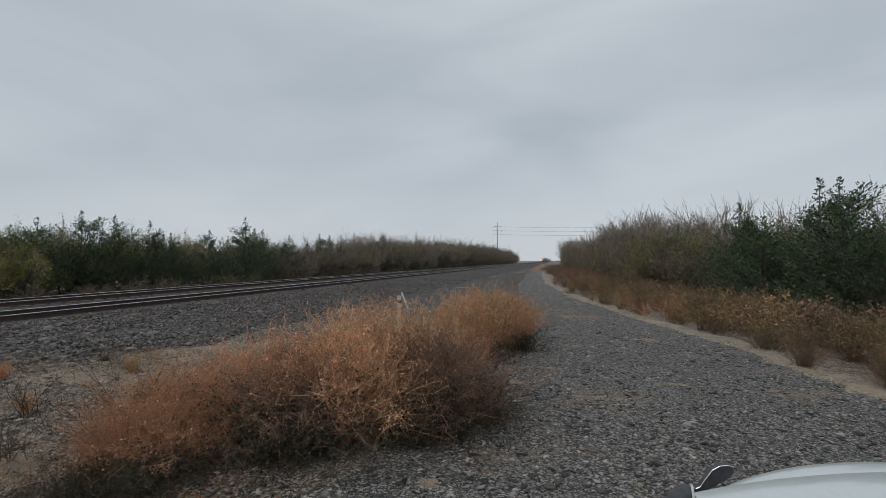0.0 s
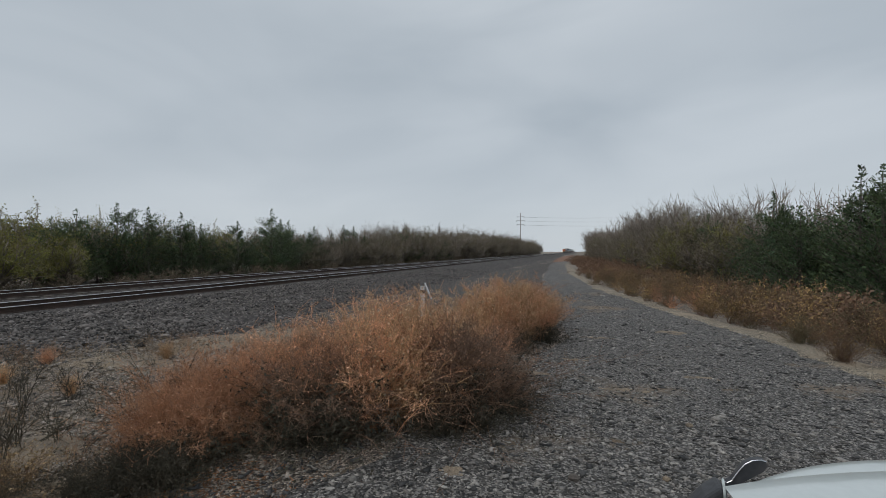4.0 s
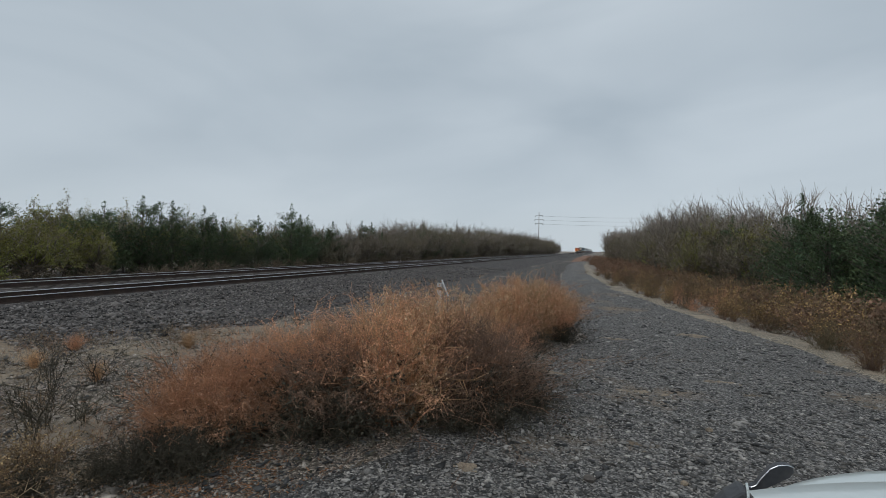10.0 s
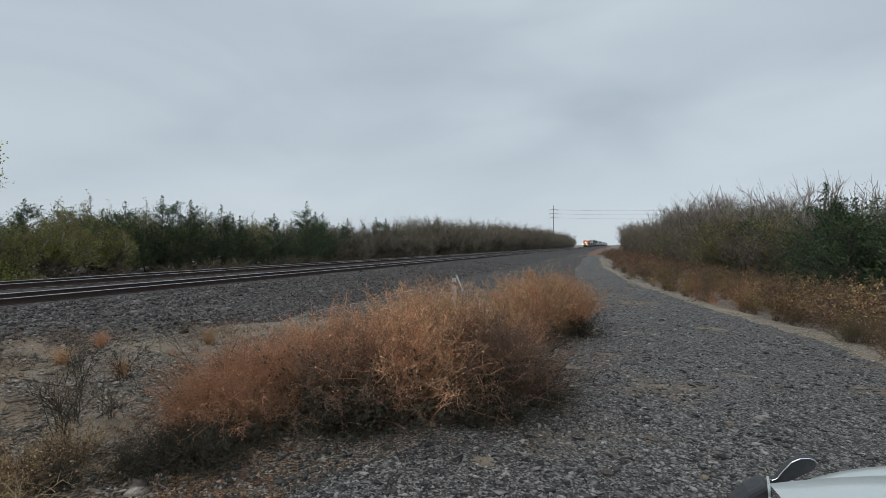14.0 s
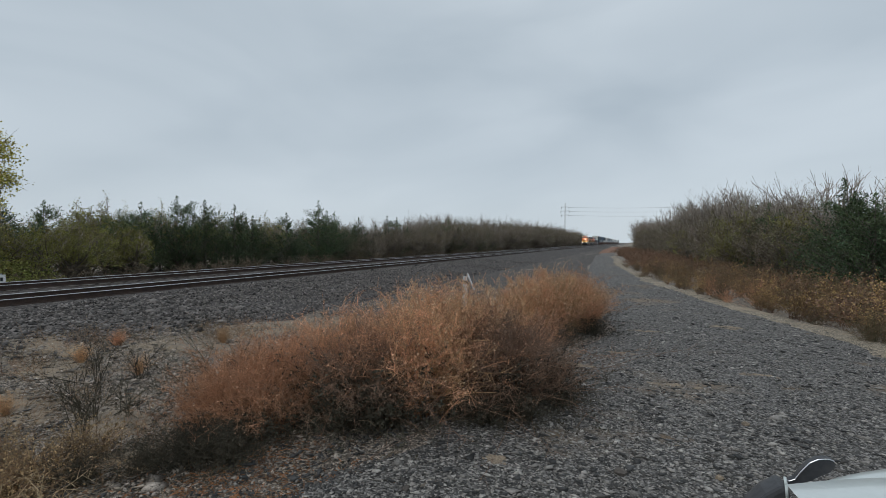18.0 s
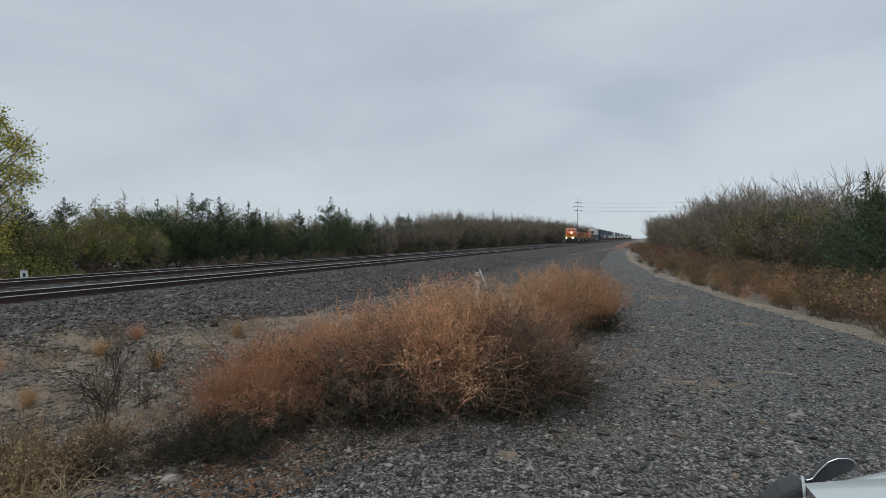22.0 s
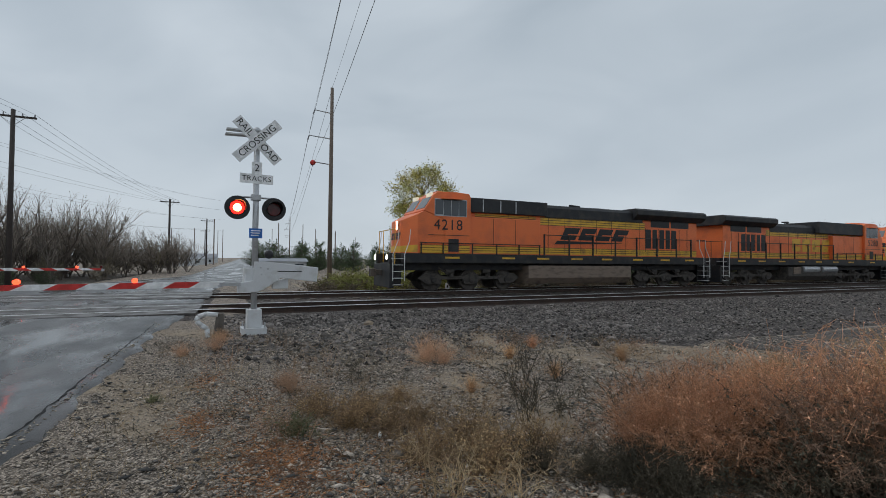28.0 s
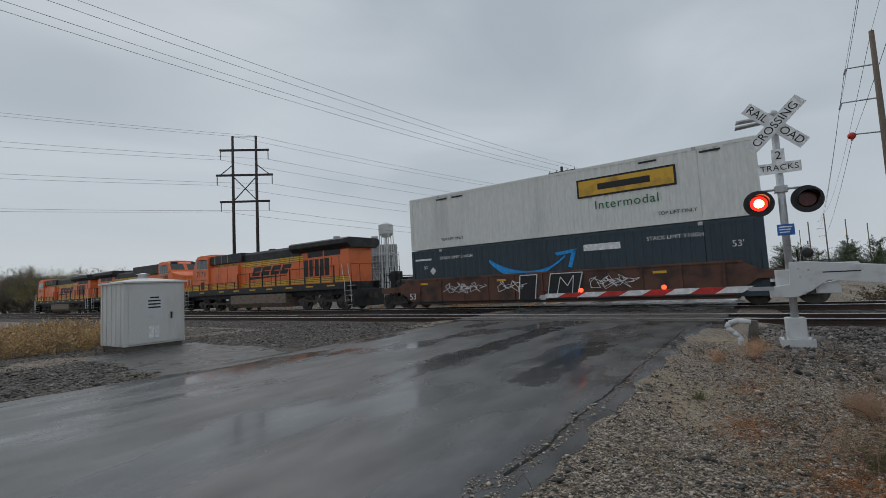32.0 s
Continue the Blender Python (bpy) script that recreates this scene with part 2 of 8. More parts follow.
def glass(name, tint=(0.05, 0.06, 0.07)):
    m = bpy.data.materials.new(name)
    m.use_nodes = True
    b = m.node_tree.nodes["Principled BSDF"]
    b.inputs["Base Color"].default_value = (*tint, 1)
    b.inputs["Roughness"].default_value = 0.06
    b.inputs["Specular IOR Level"].default_value = 0.6
    return m


M_GRAVEL = ground_material("grey_gravel", (0.168, 0.157, 0.146), (0.28, 0.215, 0.155), (0.22, 0.165, 0.115), 60.0, 0.58, 0.63)
M_EARTH = ground_material("gravelly_earth", (0.265, 0.222, 0.182), (0.38, 0.305, 0.225), (0.235, 0.17, 0.11), 62.0, 0.57, 0.60)
M_BALLAST = ground_material("ballast_bed", (0.076, 0.065, 0.059), (0.10, 0.08, 0.065), (0.09, 0.08, 0.07), 22.0, 0.62, 0.70, 1.0)
M_STONE = material("crushed_stone", (0.245, 0.226, 0.205), 0.75, var=0.25, scale=20, fine=90, island=0.85, bump=0.3)
M_CHIP = material("pale_stone_chips", (0.32, 0.295, 0.265), 0.8, var=0.2, scale=20, fine=90, island=0.35, bump=0.2)
M_DSTONE = material("dark_stone", (0.062, 0.060, 0.058), 0.7, var=0.25, scale=20, fine=90, island=0.5, bump=0.3)
M_BROWNSTONE = material("brownish_stone", (0.305, 0.263, 0.222), 0.8, var=0.25, scale=20, fine=90, island=0.75, bump=0.3)
M_TANCHIP = material("tan_stone_chips", (0.315, 0.265, 0.212), 0.85, var=0.2, scale=20, fine=90, island=0.7, bump=0.2)
M_BSTONE = material("ballast_stone", (0.130, 0.115, 0.105), 0.7, var=0.25, scale=20, fine=70, island=0.95, bump=0.3)
M_ROAD = wet_asphalt()
M_TAR = material("crumbled_crack", (0.012, 0.012, 0.012), 0.9, var=0.2)
M_PANEL = material("crossing_panel", (0.105, 0.092, 0.084), 0.50, var=0.25, scale=2, fine=70, tint=(0.055, 0.05, 0.047), rough_var=0.15, bump=0.2)
M_RAILTOP = material("polished_rail", (0.74, 0.74, 0.74), 0.48, 0.7, var=0.1, scale=3, bump=0.05)
M_RUST = material("rusty_steel", (0.070, 0.046, 0.036), 0.75, 0.2, var=0.3, scale=5, tint=(0.05, 0.035, 0.03), bump=0.3)
M_TIE = material("concrete_tie", (0.135, 0.12, 0.105), 0.85, var=0.25, scale=4, tint=(0.085, 0.07, 0.06), each=0.15)
M_WHITE = material("white_paint", (0.66, 0.67, 0.68), 0.45, var=0.07, scale=4, tint=(0.52, 0.51, 0.49), tint_at=0.62, bump=0.08)
M_BARE = material("galvanised_steel", (0.50, 0.51, 0.53), 0.42, 0.55, var=0.12, scale=6, tint=(0.40, 0.40, 0.40))
M_BLACK = material("black_paint", (0.022, 0.022, 0.024), 0.5, var=0.3, scale=6, bump=0.1)
M_LETTER = material("black_lettering", (0.02, 0.02, 0.022), 0.5, var=0.1, bump=0)
M_RED = material("red_sheeting", (0.50, 0.035, 0.03), 0.4, var=0.08, scale=8, bump=0.05)
M_WHITEBAND = material("white_sheeting", (0.74, 0.74, 0.74), 0.4, var=0.05, scale=8, bump=0.05)
M_BLUE = material("blue_sheeting", (0.03, 0.13, 0.42), 0.4, var=0.08, bump=0.05)
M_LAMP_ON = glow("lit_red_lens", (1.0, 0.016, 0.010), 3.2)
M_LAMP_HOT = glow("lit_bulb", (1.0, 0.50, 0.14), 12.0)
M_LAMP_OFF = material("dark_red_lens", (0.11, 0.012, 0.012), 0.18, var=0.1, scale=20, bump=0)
M_GATE_LIGHT = glow("gate_light", (1.0, 0.07, 0.025), 3.0)
M_ORANGE = material("orange_loco_paint", (0.84, 0.192, 0.055), 0.42, var=0.10, scale=1.2, fine=30, tint=(0.66, 0.155, 0.060), tint_at=0.60, bump=0.06, rough_var=0.1)
M_YELLOW = material("yellow_loco_paint", (0.76, 0.44, 0.045), 0.45, var=0.10, scale=2, tint=(0.42, 0.23, 0.05), tint_at=0.6, bump=0.06)
M_LBLACK = material("black_loco_paint", (0.020, 0.021, 0.024), 0.55, var=0.25, scale=2, tint=(0.045, 0.04, 0.036), bump=0.1)
M_GRIME = material("grimy_running_gear", (0.088, 0.076, 0.066), 0.8, var=0.35, scale=5, tint=(0.04, 0.036, 0.034), bump=0.3)
M_TANK = material("dusty_fuel_tank", (0.23, 0.175, 0.135), 0.7, var=0.15, scale=2, tint=(0.13, 0.10, 0.08), tint_at=0.58, bump=0.1, stretch=(1, 1, 3))
M_GLASS = glass("window_glass")
M_HEADLIGHT = glow("headlight", (1.0, 0.82, 0.55), 45.0)
M_NUMBERLIGHT = glow("number_board_light", (0.9, 0.82, 0.62), 0.35)
M_RAILING = material("handrail_paint", (0.60, 0.60, 0.58), 0.5, var=0.1)

# ---------------------------------------------------------------- mesh helpers
class Shape:
    """Vertices and faces gathered piece by piece."""

    def __init__(self):
        self.v, self.f = [], []

    def add(self, verts, faces):
        k = len(self.v)
        self.v.extend(tuple(p) for p in verts)
        self.f.extend(tuple(i + k for i in f) for f in faces)
        return self

    def box(self, x0, x1, y0, y1, z0, z1, c=0.0):
        """A box with its edges along z (c > 0) cut at 45 degrees."""
        if c <= 0:
            return self.add([(x0, y0, z0), (x1, y0, z0), (x1, y1, z0), (x0, y1, z0), (x0, y0, z1), (x1, y0, z1), (x1, y1, z1), (x0, y1, z1)],
                            [(3, 2, 1, 0), (4, 5, 6, 7), (0, 1, 5, 4), (1, 2, 6, 5), (2, 3, 7, 6), (3, 0, 4, 7)])
        ring = [(x0 + c, y0), (x1 - c, y0), (x1, y0 + c), (x1, y1 - c), (x1 - c, y1), (x0 + c, y1), (x0, y1 - c), (x0, y0 + c)]
        return self.prism([(a, b) for a, b in ring], z0, z1)

    def prism(self, ring, z0, z1):
        n = len(ring)
        v = [(a, b, z0) for a, b in ring] + [(a, b, z1) for a, b in ring]
        return self.add(v, [tuple(range(n - 1, -1, -1)), tuple(range(n, 2 * n))] + [(i, (i + 1) % n, n + (i + 1) % n, n + i) for i in range(n)])

    def along(self, ring, axis, a0, a1):
        """A profile of pairs drawn out along an axis: 'x' (y, z), 'y' (x, z)."""
        n = len(ring)
        put = (lambda p, a: (a, p[0], p[1])) if axis == "x" else (lambda p, a: (p[0], a, p[1]))
        v = [put(p, a0) for p in ring] + [put(p, a1) for p in ring]
        return self.add(v, [tuple(range(n)), tuple(range(2 * n - 1, n - 1, -1))] + [((i + 1) % n, i, n + i, n + (i + 1) % n) for i in range(n)])

    def tube(self, p, q, r, r1=None, n=8):
        p, q = Vector(p), Vector(q)
        d = (q - p).normalized()
        u = d.orthogonal().normalized()
        w = d.cross(u)
        r1 = r if r1 is None else r1
        ring = [(math.cos(2 * math.pi * i / n), math.sin(2 * math.pi * i / n)) for i in range(n)]
        v = [p + r * (a * u + b * w) for a, b in ring] + [q + r1 * (a * u + b * w) for a, b in ring]
        return self.add(v, [tuple(range(n - 1, -1, -1)), tuple(range(n, 2 * n))] + [(i, (i + 1) % n, n + (i + 1) % n, n + i) for i in range(n)])

    def path(self, pts, r, n=6):
        for a, b in zip(pts, pts[1:]):
            self.tube(a, b, r, n=n)
        return self

    def ball(self, c, r, n=10, m=6, squash=1.0):
        v, f = [(c[0], c[1], c[2] - r * squash)], []
        for j in range(1, m):
            a = math.pi * j / m
            for i in range(n):
                b = 2 * math.pi * i / n
                v.append((c[0] + r * math.sin(a) * math.cos(b), c[1] + r * math.sin(a) * math.sin(b), c[2] - r * squash * math.cos(a)))
        v.append((c[0], c[1], c[2] + r * squash))
        for i in range(n):
            f.append((0, 1 + (i + 1) % n, 1 + i))
            f.append((len(v) - 1, 1 + (m - 2) * n + i, 1 + (m - 2) * n + (i + 1) % n))
            for j in range(m - 2):
                f.append((1 + j * n + i, 1 + j * n + (i + 1) % n, 1 + (j + 1) * n + (i + 1) % n, 1 + (j + 1) * n + i))
        return self.add(v, f)

    def turn(self, m):
        self.v = [tuple(m @ Vector(p)) for p in self.v]
        return self

    def mesh(self, name, mat, smooth=False):
        me = bpy.data.meshes.new(name)
        me.from_pydata(self.v, [], self.f)
        me.materials.append(mat)
        if smooth:
            me.polygons.foreach_set("use_smooth", [True] * len(me.polygons))
        me.update()
        return me


def part(name, shape, mat, parent=None, label="", bevel=0.0, smooth=False):
    """One mesh object, under a thing or a part."""
    ob = new(name, shape if isinstance(shape, bpy.types.Mesh) else shape.mesh(name, mat, smooth))
    if parent:
        ob.parent = parent
    if bevel:
        b = ob.modifiers.new("edges", "BEVEL")
        b.width, b.segments, b.limit_method, b.angle_limit = bevel, 2, "ANGLE", radians(40)
    return tagged(ob, label)


def thing(name, label, category, m=None, group="", kind=""):
    ob = new(name)
    if m is not None:
        ob.matrix_basis = m
    return tagged(ob, label, category, group, kind)


def letters(name, text, size, mat, parent, m, shear=0.0, thick=0.004, align="CENTER", label="", spacing=1.0):
    """Raised lettering in the x-y plane of the pose m."""
    cu = bpy.data.curves.new(name, "FONT")
    cu.body, cu.size, cu.extrude, cu.shear, cu.space_character = text, size, thick, shear, spacing
    cu.align_x, cu.align_y = align, "CENTER"
    tmp = bpy.data.objects.new(name, cu)
    scene.collection.objects.link(tmp)
    bpy.context.view_layer.update()
    me = bpy.data.meshes.new_from_object(tmp.evaluated_get(bpy.context.evaluated_depsgraph_get()))
    bpy.data.objects.remove(tmp)
    me.materials.clear()
    me.materials.append(mat)
    me.transform(m)
    return part(name, me, mat, parent, label)


# ---------------------------------------------------------------- ground, road, track bed
def smooth(a, b, t):
    t = min(1.0, max(0.0, (t - a) / (b - a)))
    return t * t * (3 - 2 * t)


ROAD_Y0, ROAD_Y1 = -9.6, -1.75


def road_z(x):
    return -0.012 - 0.055 * smooth(2, 13, x) - 0.1 * smooth(-8, -30, x) - 0.25 * smooth(20, 60, x)


def bend(x):
    """Beyond the tracks the road swings aside."""
    return 5.0 * smooth(-10, -34, x)


def ground_z(x, y):
    z = -0.15
    z -= 0.20 * smooth(13.0, 10.0, x) * smooth(4.0, 7.0, x) * smooth(-1.0, 1.5, y)        # shallow dip beside the bed
    if x < 4:
        z = -0.15 - 0.15 * smooth(4, 2, x)
    if x < -8:
        z = -0.30 - 0.25 * smooth(-8, -13, x)
    toe = 3.4 + 4.4 * smooth(1.5, 9.5, y) + 0.5 * noise.noise((y * 0.6, 4, 0))       # foot of the ballast slope
    z -= 0.34 * smooth(toe, toe - 0.7, x) * (smooth(-0.5, 1.2, y) + smooth(-10.5, -13, y))
    yr = y - bend(x)
    near_road = smooth(-13.5, -10.5, yr) * smooth(2.0, -1.0, yr)
    z = z * (1 - near_road) + (road_z(x) - 0.085) * near_road
    if ROAD_Y0 < yr < ROAD_Y1:
        z -= 0.06
    if x > 19:
        z -= 0.12 * smooth(19, 23, x) * (1 - near_road)
    far = max(abs(x), abs(y))
    z += 0.035 * noise.noise((x * 0.35, y * 0.35, 0)) * (1 - near_road)
    if far > 60:
        z += 0.5 * smooth(60, 400, far) * noise.noise((x * 0.01, y * 0.01, 5))
    return z


def sheet(name, xs, ys, zf, mat, label, kind="structure", category=""):
    v = [(x, y, zf(x, y)) for y in ys for x in xs]
    n = len(xs)
    f = [(j * n + i, j * n + i + 1, (j + 1) * n + i + 1, (j + 1) * n + i) for j in range(len(ys) - 1) for i in range(n - 1)]
    me = bpy.data.meshes.new(name)
    me.from_pydata(v, [], f)
    me.materials.append(mat)
    me.polygons.foreach_set("use_smooth", [True] * len(f))
    return tagged(new(name, me), label, category, kind=kind)


def steps(*spans):
    out = []
    for a, b, d in spans:
        k = max(1, round((b - a) / d))
        out += [a + (b - a) * i / k for i in range(k)]
    return out + [spans[-1][1]]


XS = steps((-3000, -400, 650), (-400, -60, 40), (-60, -12, 2), (-12, 2, 2), (2, 22, 0.35), (22, 40, 3), (40, 400, 60), (400, 3000, 650))
YS = steps((-3000, -400, 650), (-400, -40, 40), (-40, -14, 3), (-14, 14, 0.35), (14, 40, 2), (40, 100, 10), (100, 500, 80), (500, 3000, 625))
sheet("ground", XS, YS, ground_z, M_EARTH, "gravelly earth with thin dead grass beside the railway", category="ground")


def strip(name, left, right, zf, mat, label, n=6, ys=(), lift=0.012, ragged=0.0, category="road"):
    """A strip along y between two edges given as functions of y, lying on the ground."""
    v, f = [], []
    for y in ys:
        a, b = left(y), right(y)
        a += ragged * noise.noise((y * 1.3, 3.0, 0)) + ragged * 0.6 * noise.noise((y * 5, 3.0, 0))
        b += ragged * noise.noise((y * 1.3, 9.0, 0)) + ragged * 0.6 * noise.noise((y * 5, 9.0, 0))
        for i in range(n + 1):
            x = a + (b - a) * i / n
            edge = lift if 0 < i < n else -0.03
            v.append((x, y, zf(x, y) + edge))
    m = n + 1
    for j in range(len(ys) - 1):
        f += [(j * m + i, j * m + i + 1, (j + 1) * m + i + 1, (j + 1) * m + i) for i in range(n)]
    me = bpy.data.meshes.new(name)
    me.from_pydata(v, [], f)
    me.materials.append(mat)
    me.polygons.foreach_set("use_smooth", [True] * len(f))
    return tagged(new(name, me), label, category, kind="structure")


DRIVE_LEFT = ((-2, 2, 4, 6.5, 9, 12, 19.5, 33, 60, 120), (12.9, 12.9, 13.9, 14.6, 15.1, 15.05, 14.2, 12.9, 11.6, 10.9))
DRIVE_RIGHT = ((-2, 6, 8.5, 11, 12.5, 16, 22, 36, 60, 120), (19.9, 19.7, 19.4, 19.0, 18.5, 17.7, 16.4, 14.9, 13.8, 13.0))


def drive_left(y):
    return float(np.interp(y, *DRIVE_LEFT))


def drive_right(y):
    return float(np.interp(y, *DRIVE_RIGHT))


strip("gravel_drive", drive_left, drive_right, ground_z, M_GRAVEL, "dark grey crushed-stone service drive with sandy worn patches",
      n=20, ys=steps((-1.9, 20, 0.4), (20, 80, 2), (80, 500, 30)), ragged=0.35, lift=0.02)

M_CINDER = ground_material("brown_cinders", (0.098, 0.085, 0.076), (0.17, 0.135, 0.10), (0.14, 0.105, 0.07), 30.0, 0.58, 0.62)
strip("cinder_verge", lambda y: 7.3, lambda y: drive_left(y) + 0.4, ground_z, M_CINDER, "dark cinders and gravel between the ballast and the drive",
      n=12, ys=steps((10, 30, 1), (30, 90, 4), (90, 500, 40)), ragged=0.6, lift=0.012, category="ground")

M_SANDEDGE = ground_material("sandy_edge", (0.30, 0.25, 0.19), (0.40, 0.32, 0.235), (0.24, 0.185, 0.13), 75.0, 0.52, 0.60, 0.6, 1.2)
strip("sandy_edge", lambda y: drive_right(y) - 0.42 + 0.25 * noise.noise((y * 0.7, 21, 0)), lambda y: drive_right(y) + 0.5, ground_z, M_SANDEDGE, "pale sandy edge between the gravel drive and the weeds",
      n=4, ys=steps((4.0, 26, 0.25), (26, 60, 1.5)), ragged=0.28, lift=0.034, category="ground")
# red earth at the far end of the drive
M_REDEARTH = material("red_earth", (0.22, 0.105, 0.065), 0.9, var=0.25, scale=0.8, tint=(0.30, 0.19, 0.12), bump=0.3)
strip("red_earth_bank", lambda y: 10.9 - 0.01 * (y - 60), lambda y: 13.2, lambda x, y: ground_z(x, y) + 0.35 * smooth(80, 100, y), M_REDEARTH,
      "bare red earth ramp at the far end of the drive", n=8, ys=steps((78, 160, 3)), ragged=0.5, lift=0.02, category="ground")


# the asphalt road over the crossing
def road_mesh():
    rng = random.Random(4)
    xs = steps((-900, -100, 80), (-100, -40, 8), (-40, -14, 2), (-14, 0, 0.5), (0, 26, 0.3), (26, 120, 6))
    v, f, n = [], [], 15
    for x in xs:
        a = ROAD_Y0 + 0.10 * noise.noise((x * 1.5, 1, 0)) + 0.05 * noise.noise((x * 6, 1, 0)) - 0.4 * smooth(8, 15, x)
        b = ROAD_Y1 + 0.17 * noise.noise((x * 1.5, 7, 0)) + 0.09 * noise.noise((x * 6, 7, 0)) + 0.35 * smooth(4, 0, x)
        for i in range(n):
            k = min(1.0, max(0.0, (i - 1) / (n - 3))) * 0.992 + 0.004 if 0 < i < n - 1 else float(i > 0)
            crown = 0.035 * (1 - (2 * k - 1) ** 2)
            edge = -0.07 if i in (0, n - 1) else 0.0
            v.append((x, bend(x) + a + (b - a) * k + (-0.03 if i == 0 else 0.03 if i == n - 1 else 0), road_z(x) + crown - 0.035 + edge))
    for j in range(len(xs) - 1):
        f += [(j * n + i + 1, j * n + i, (j + 1) * n + i, (j + 1) * n + i + 1) for i in range(n - 1)]
    me = bpy.data.meshes.new("road")
    me.from_pydata(v, [], f)
    me.materials.append(M_ROAD)
    me.polygons.foreach_set("use_smooth", [True] * len(f))
    return tagged(new("road", me), "wet worn asphalt country road crossing the railway", "road", kind="structure")


road_mesh()

# ballast beds, rails and ties
TRACK_X = (-0.7175, -5.95)
BED = [(-12.4, -0.62), (-9.4, -0.22), (-7.8, -0.19), (-3.4, -0.24), (0.20, -0.20), (0.36, -0.16), (1.15, -0.165), (2.0, -0.21), (4.6, -0.33), (6.3, -0.43), (8.2, -0.48)]


def bed():
    ys = steps((-900, -120, 60), (-120, -30, 6), (-30, 50, 0.6), (50, 140, 6), (140, 1100, 60))
    v, f = [], []
    fine = []
    for (x0, z0), (x1, z1) in zip(BED, BED[1:]):
        k = 4 if x0 >= 1 else 2
        fine += [(x0 + (x1 - x0) * i / k, z0 + (z1 - z0) * i / k) for i in range(k)]
    fine.append(BED[-1])
    for y in ys:
        by_road = smooth(-12.0, -9.5, y) * smooth(0.6, -1.6, y)
        for x, z in fine:
            wob = 0.05 * noise.noise((x * 0.8, y * 0.5, 2)) + 0.03 * noise.noise((x * 2.5, y * 2.5, 2))
            v.append((x + (0.5 * noise.noise((y * 0.4, 8, 0)) if x > 4 else 0), y, min(z + wob, -0.15) * (1 - by_road) - (0.075 if x < 1.9 else 0.2) * by_road))
    n = len(fine)
    for j in range(len(ys) - 1):
        f += [(j * n + i, j * n + i + 1, (j + 1) * n + i + 1, (j + 1) * n + i) for i in range(n - 1)]
    me = bpy.data.meshes.new("ballast_bed")
    me.from_pydata(v, [], f)
    me.materials.append(M_BALLAST)
    me.polygons.foreach_set("use_smooth", [True] * len(f))
    return tagged(new("ballast_bed", me), "dark grey crushed-stone ballast bed under two tracks", "ballast", kind="structure")


bed()
RAIL = [(-0.075, -0.185), (0.075, -0.185), (0.075, -0.172), (0.012, -0.150), (0.009, -0.052), (0.036, -0.040), (0.036, -0.003), (-0.036, -0.003), (-0.036, -0.040), (-0.009, -0.052), (-0.012, -0.150), (-0.075, -0.172)]
TIE = Shape().along([(-0.14, -0.40), (-0.12, -0.19), (-0.115, -0.185), (0.115, -0.185), (0.12, -0.19), (0.14, -0.40)], "x", -1.30, 1.30).mesh("tie", M_TIE)


def track(cx, label):
    t = thing("railway_track", label, "railway track", pose(cx, 0, 0), kind="structure")
    for s in (-1, 1):
        x = s * 0.7535
        r = part("rail", Shape().along([(x + a, b) for a, b in RAIL], "y", -900, 1100), M_RUST, t, "rusty rail with a polished head")
        part("running_surface", Shape().box(x - 0.0365, x + 0.0365, -900, 1100, -0.012, 0.0), M_RAILTOP, r, "shiny worn top of the rail")
    return t


TRACKS = [track(TRACK_X[0], "near railway track with polished rails on concrete ties"), track(TRACK_X[1], "far railway track with polished rails on concrete ties")]

# crossing panels of worn concrete between and beside the rails
for cx in TRACK_X:
    for a, b, nm in ((-0.64, 0.64, "gauge"), (0.80, 1.62, "field"), (-1.62, -0.80, "field")):
        y = -9.9
        p = thing("crossing_surface", "worn wet concrete crossing panels beside the rails", "crossing panel", pose(cx, 0, 0), kind="structure")
        while y < -1.3:
            part("panel", Shape().box(a, b, y + 0.01, y + 2.15, -0.16, -0.004), M_PANEL, p, bevel=0.012)
            y += 2.17

# concrete ties: the nearest as single pieces, the rest joined
for t in TRACKS:
    y = -26.0
    while y < 48:
        if not -10.1 < y < -1.0:
            part("tie", TIE, None, t).matrix_basis = pose(0, y, 0)
        y += 0.61
    rest = Shape()
    for a, b in ((-120, -26.5), (48.4, 200)):
        y = a
        while y < b:
            rest.box(-1.3, 1.3, y - 0.12, y + 0.12, -0.35, -0.186)
            y += 0.61
    far = part("tie", rest, M_TIE, t)
    tagged(far, "concrete ties farther along the track", kind="stuff")

# a jagged crack where the asphalt breaks away from its edge
rng = random.Random(6)
v, f = [], []
x, k = 2.6, 0
while x < 12.0:
    yy = -1.93 + 0.05 * noise.noise((x * 1.1, 2, 0)) + 0.035 * noise.noise((x * 5, 2, 0)) - 0.12 * smooth(11, 14.5, x)
    w = 0.004 + 0.012 * rng.random() * (1.4 if 8 < x < 12.5 else 0.6)
    kk = (yy - ROAD_Y0) / (ROAD_Y1 - ROAD_Y0)
    z = road_z(x) + 0.035 * (1 - (2 * kk - 1) ** 2) - 0.035 + 0.006
    v += [(x, yy - w, z), (x, yy + w, z)]
    x += 0.11
for i in range(len(v) // 2 - 1):
    f.append((2 * i, 2 * i + 2, 2 * i + 3, 2 * i + 1))
me = bpy.data.meshes.new("road_crack")
me.from_pydata(v, [], f)
me.materials.append(M_TAR)
tagged(new("road_crack", me), "dark jagged crack along the broken asphalt edge", "road", kind="structure")

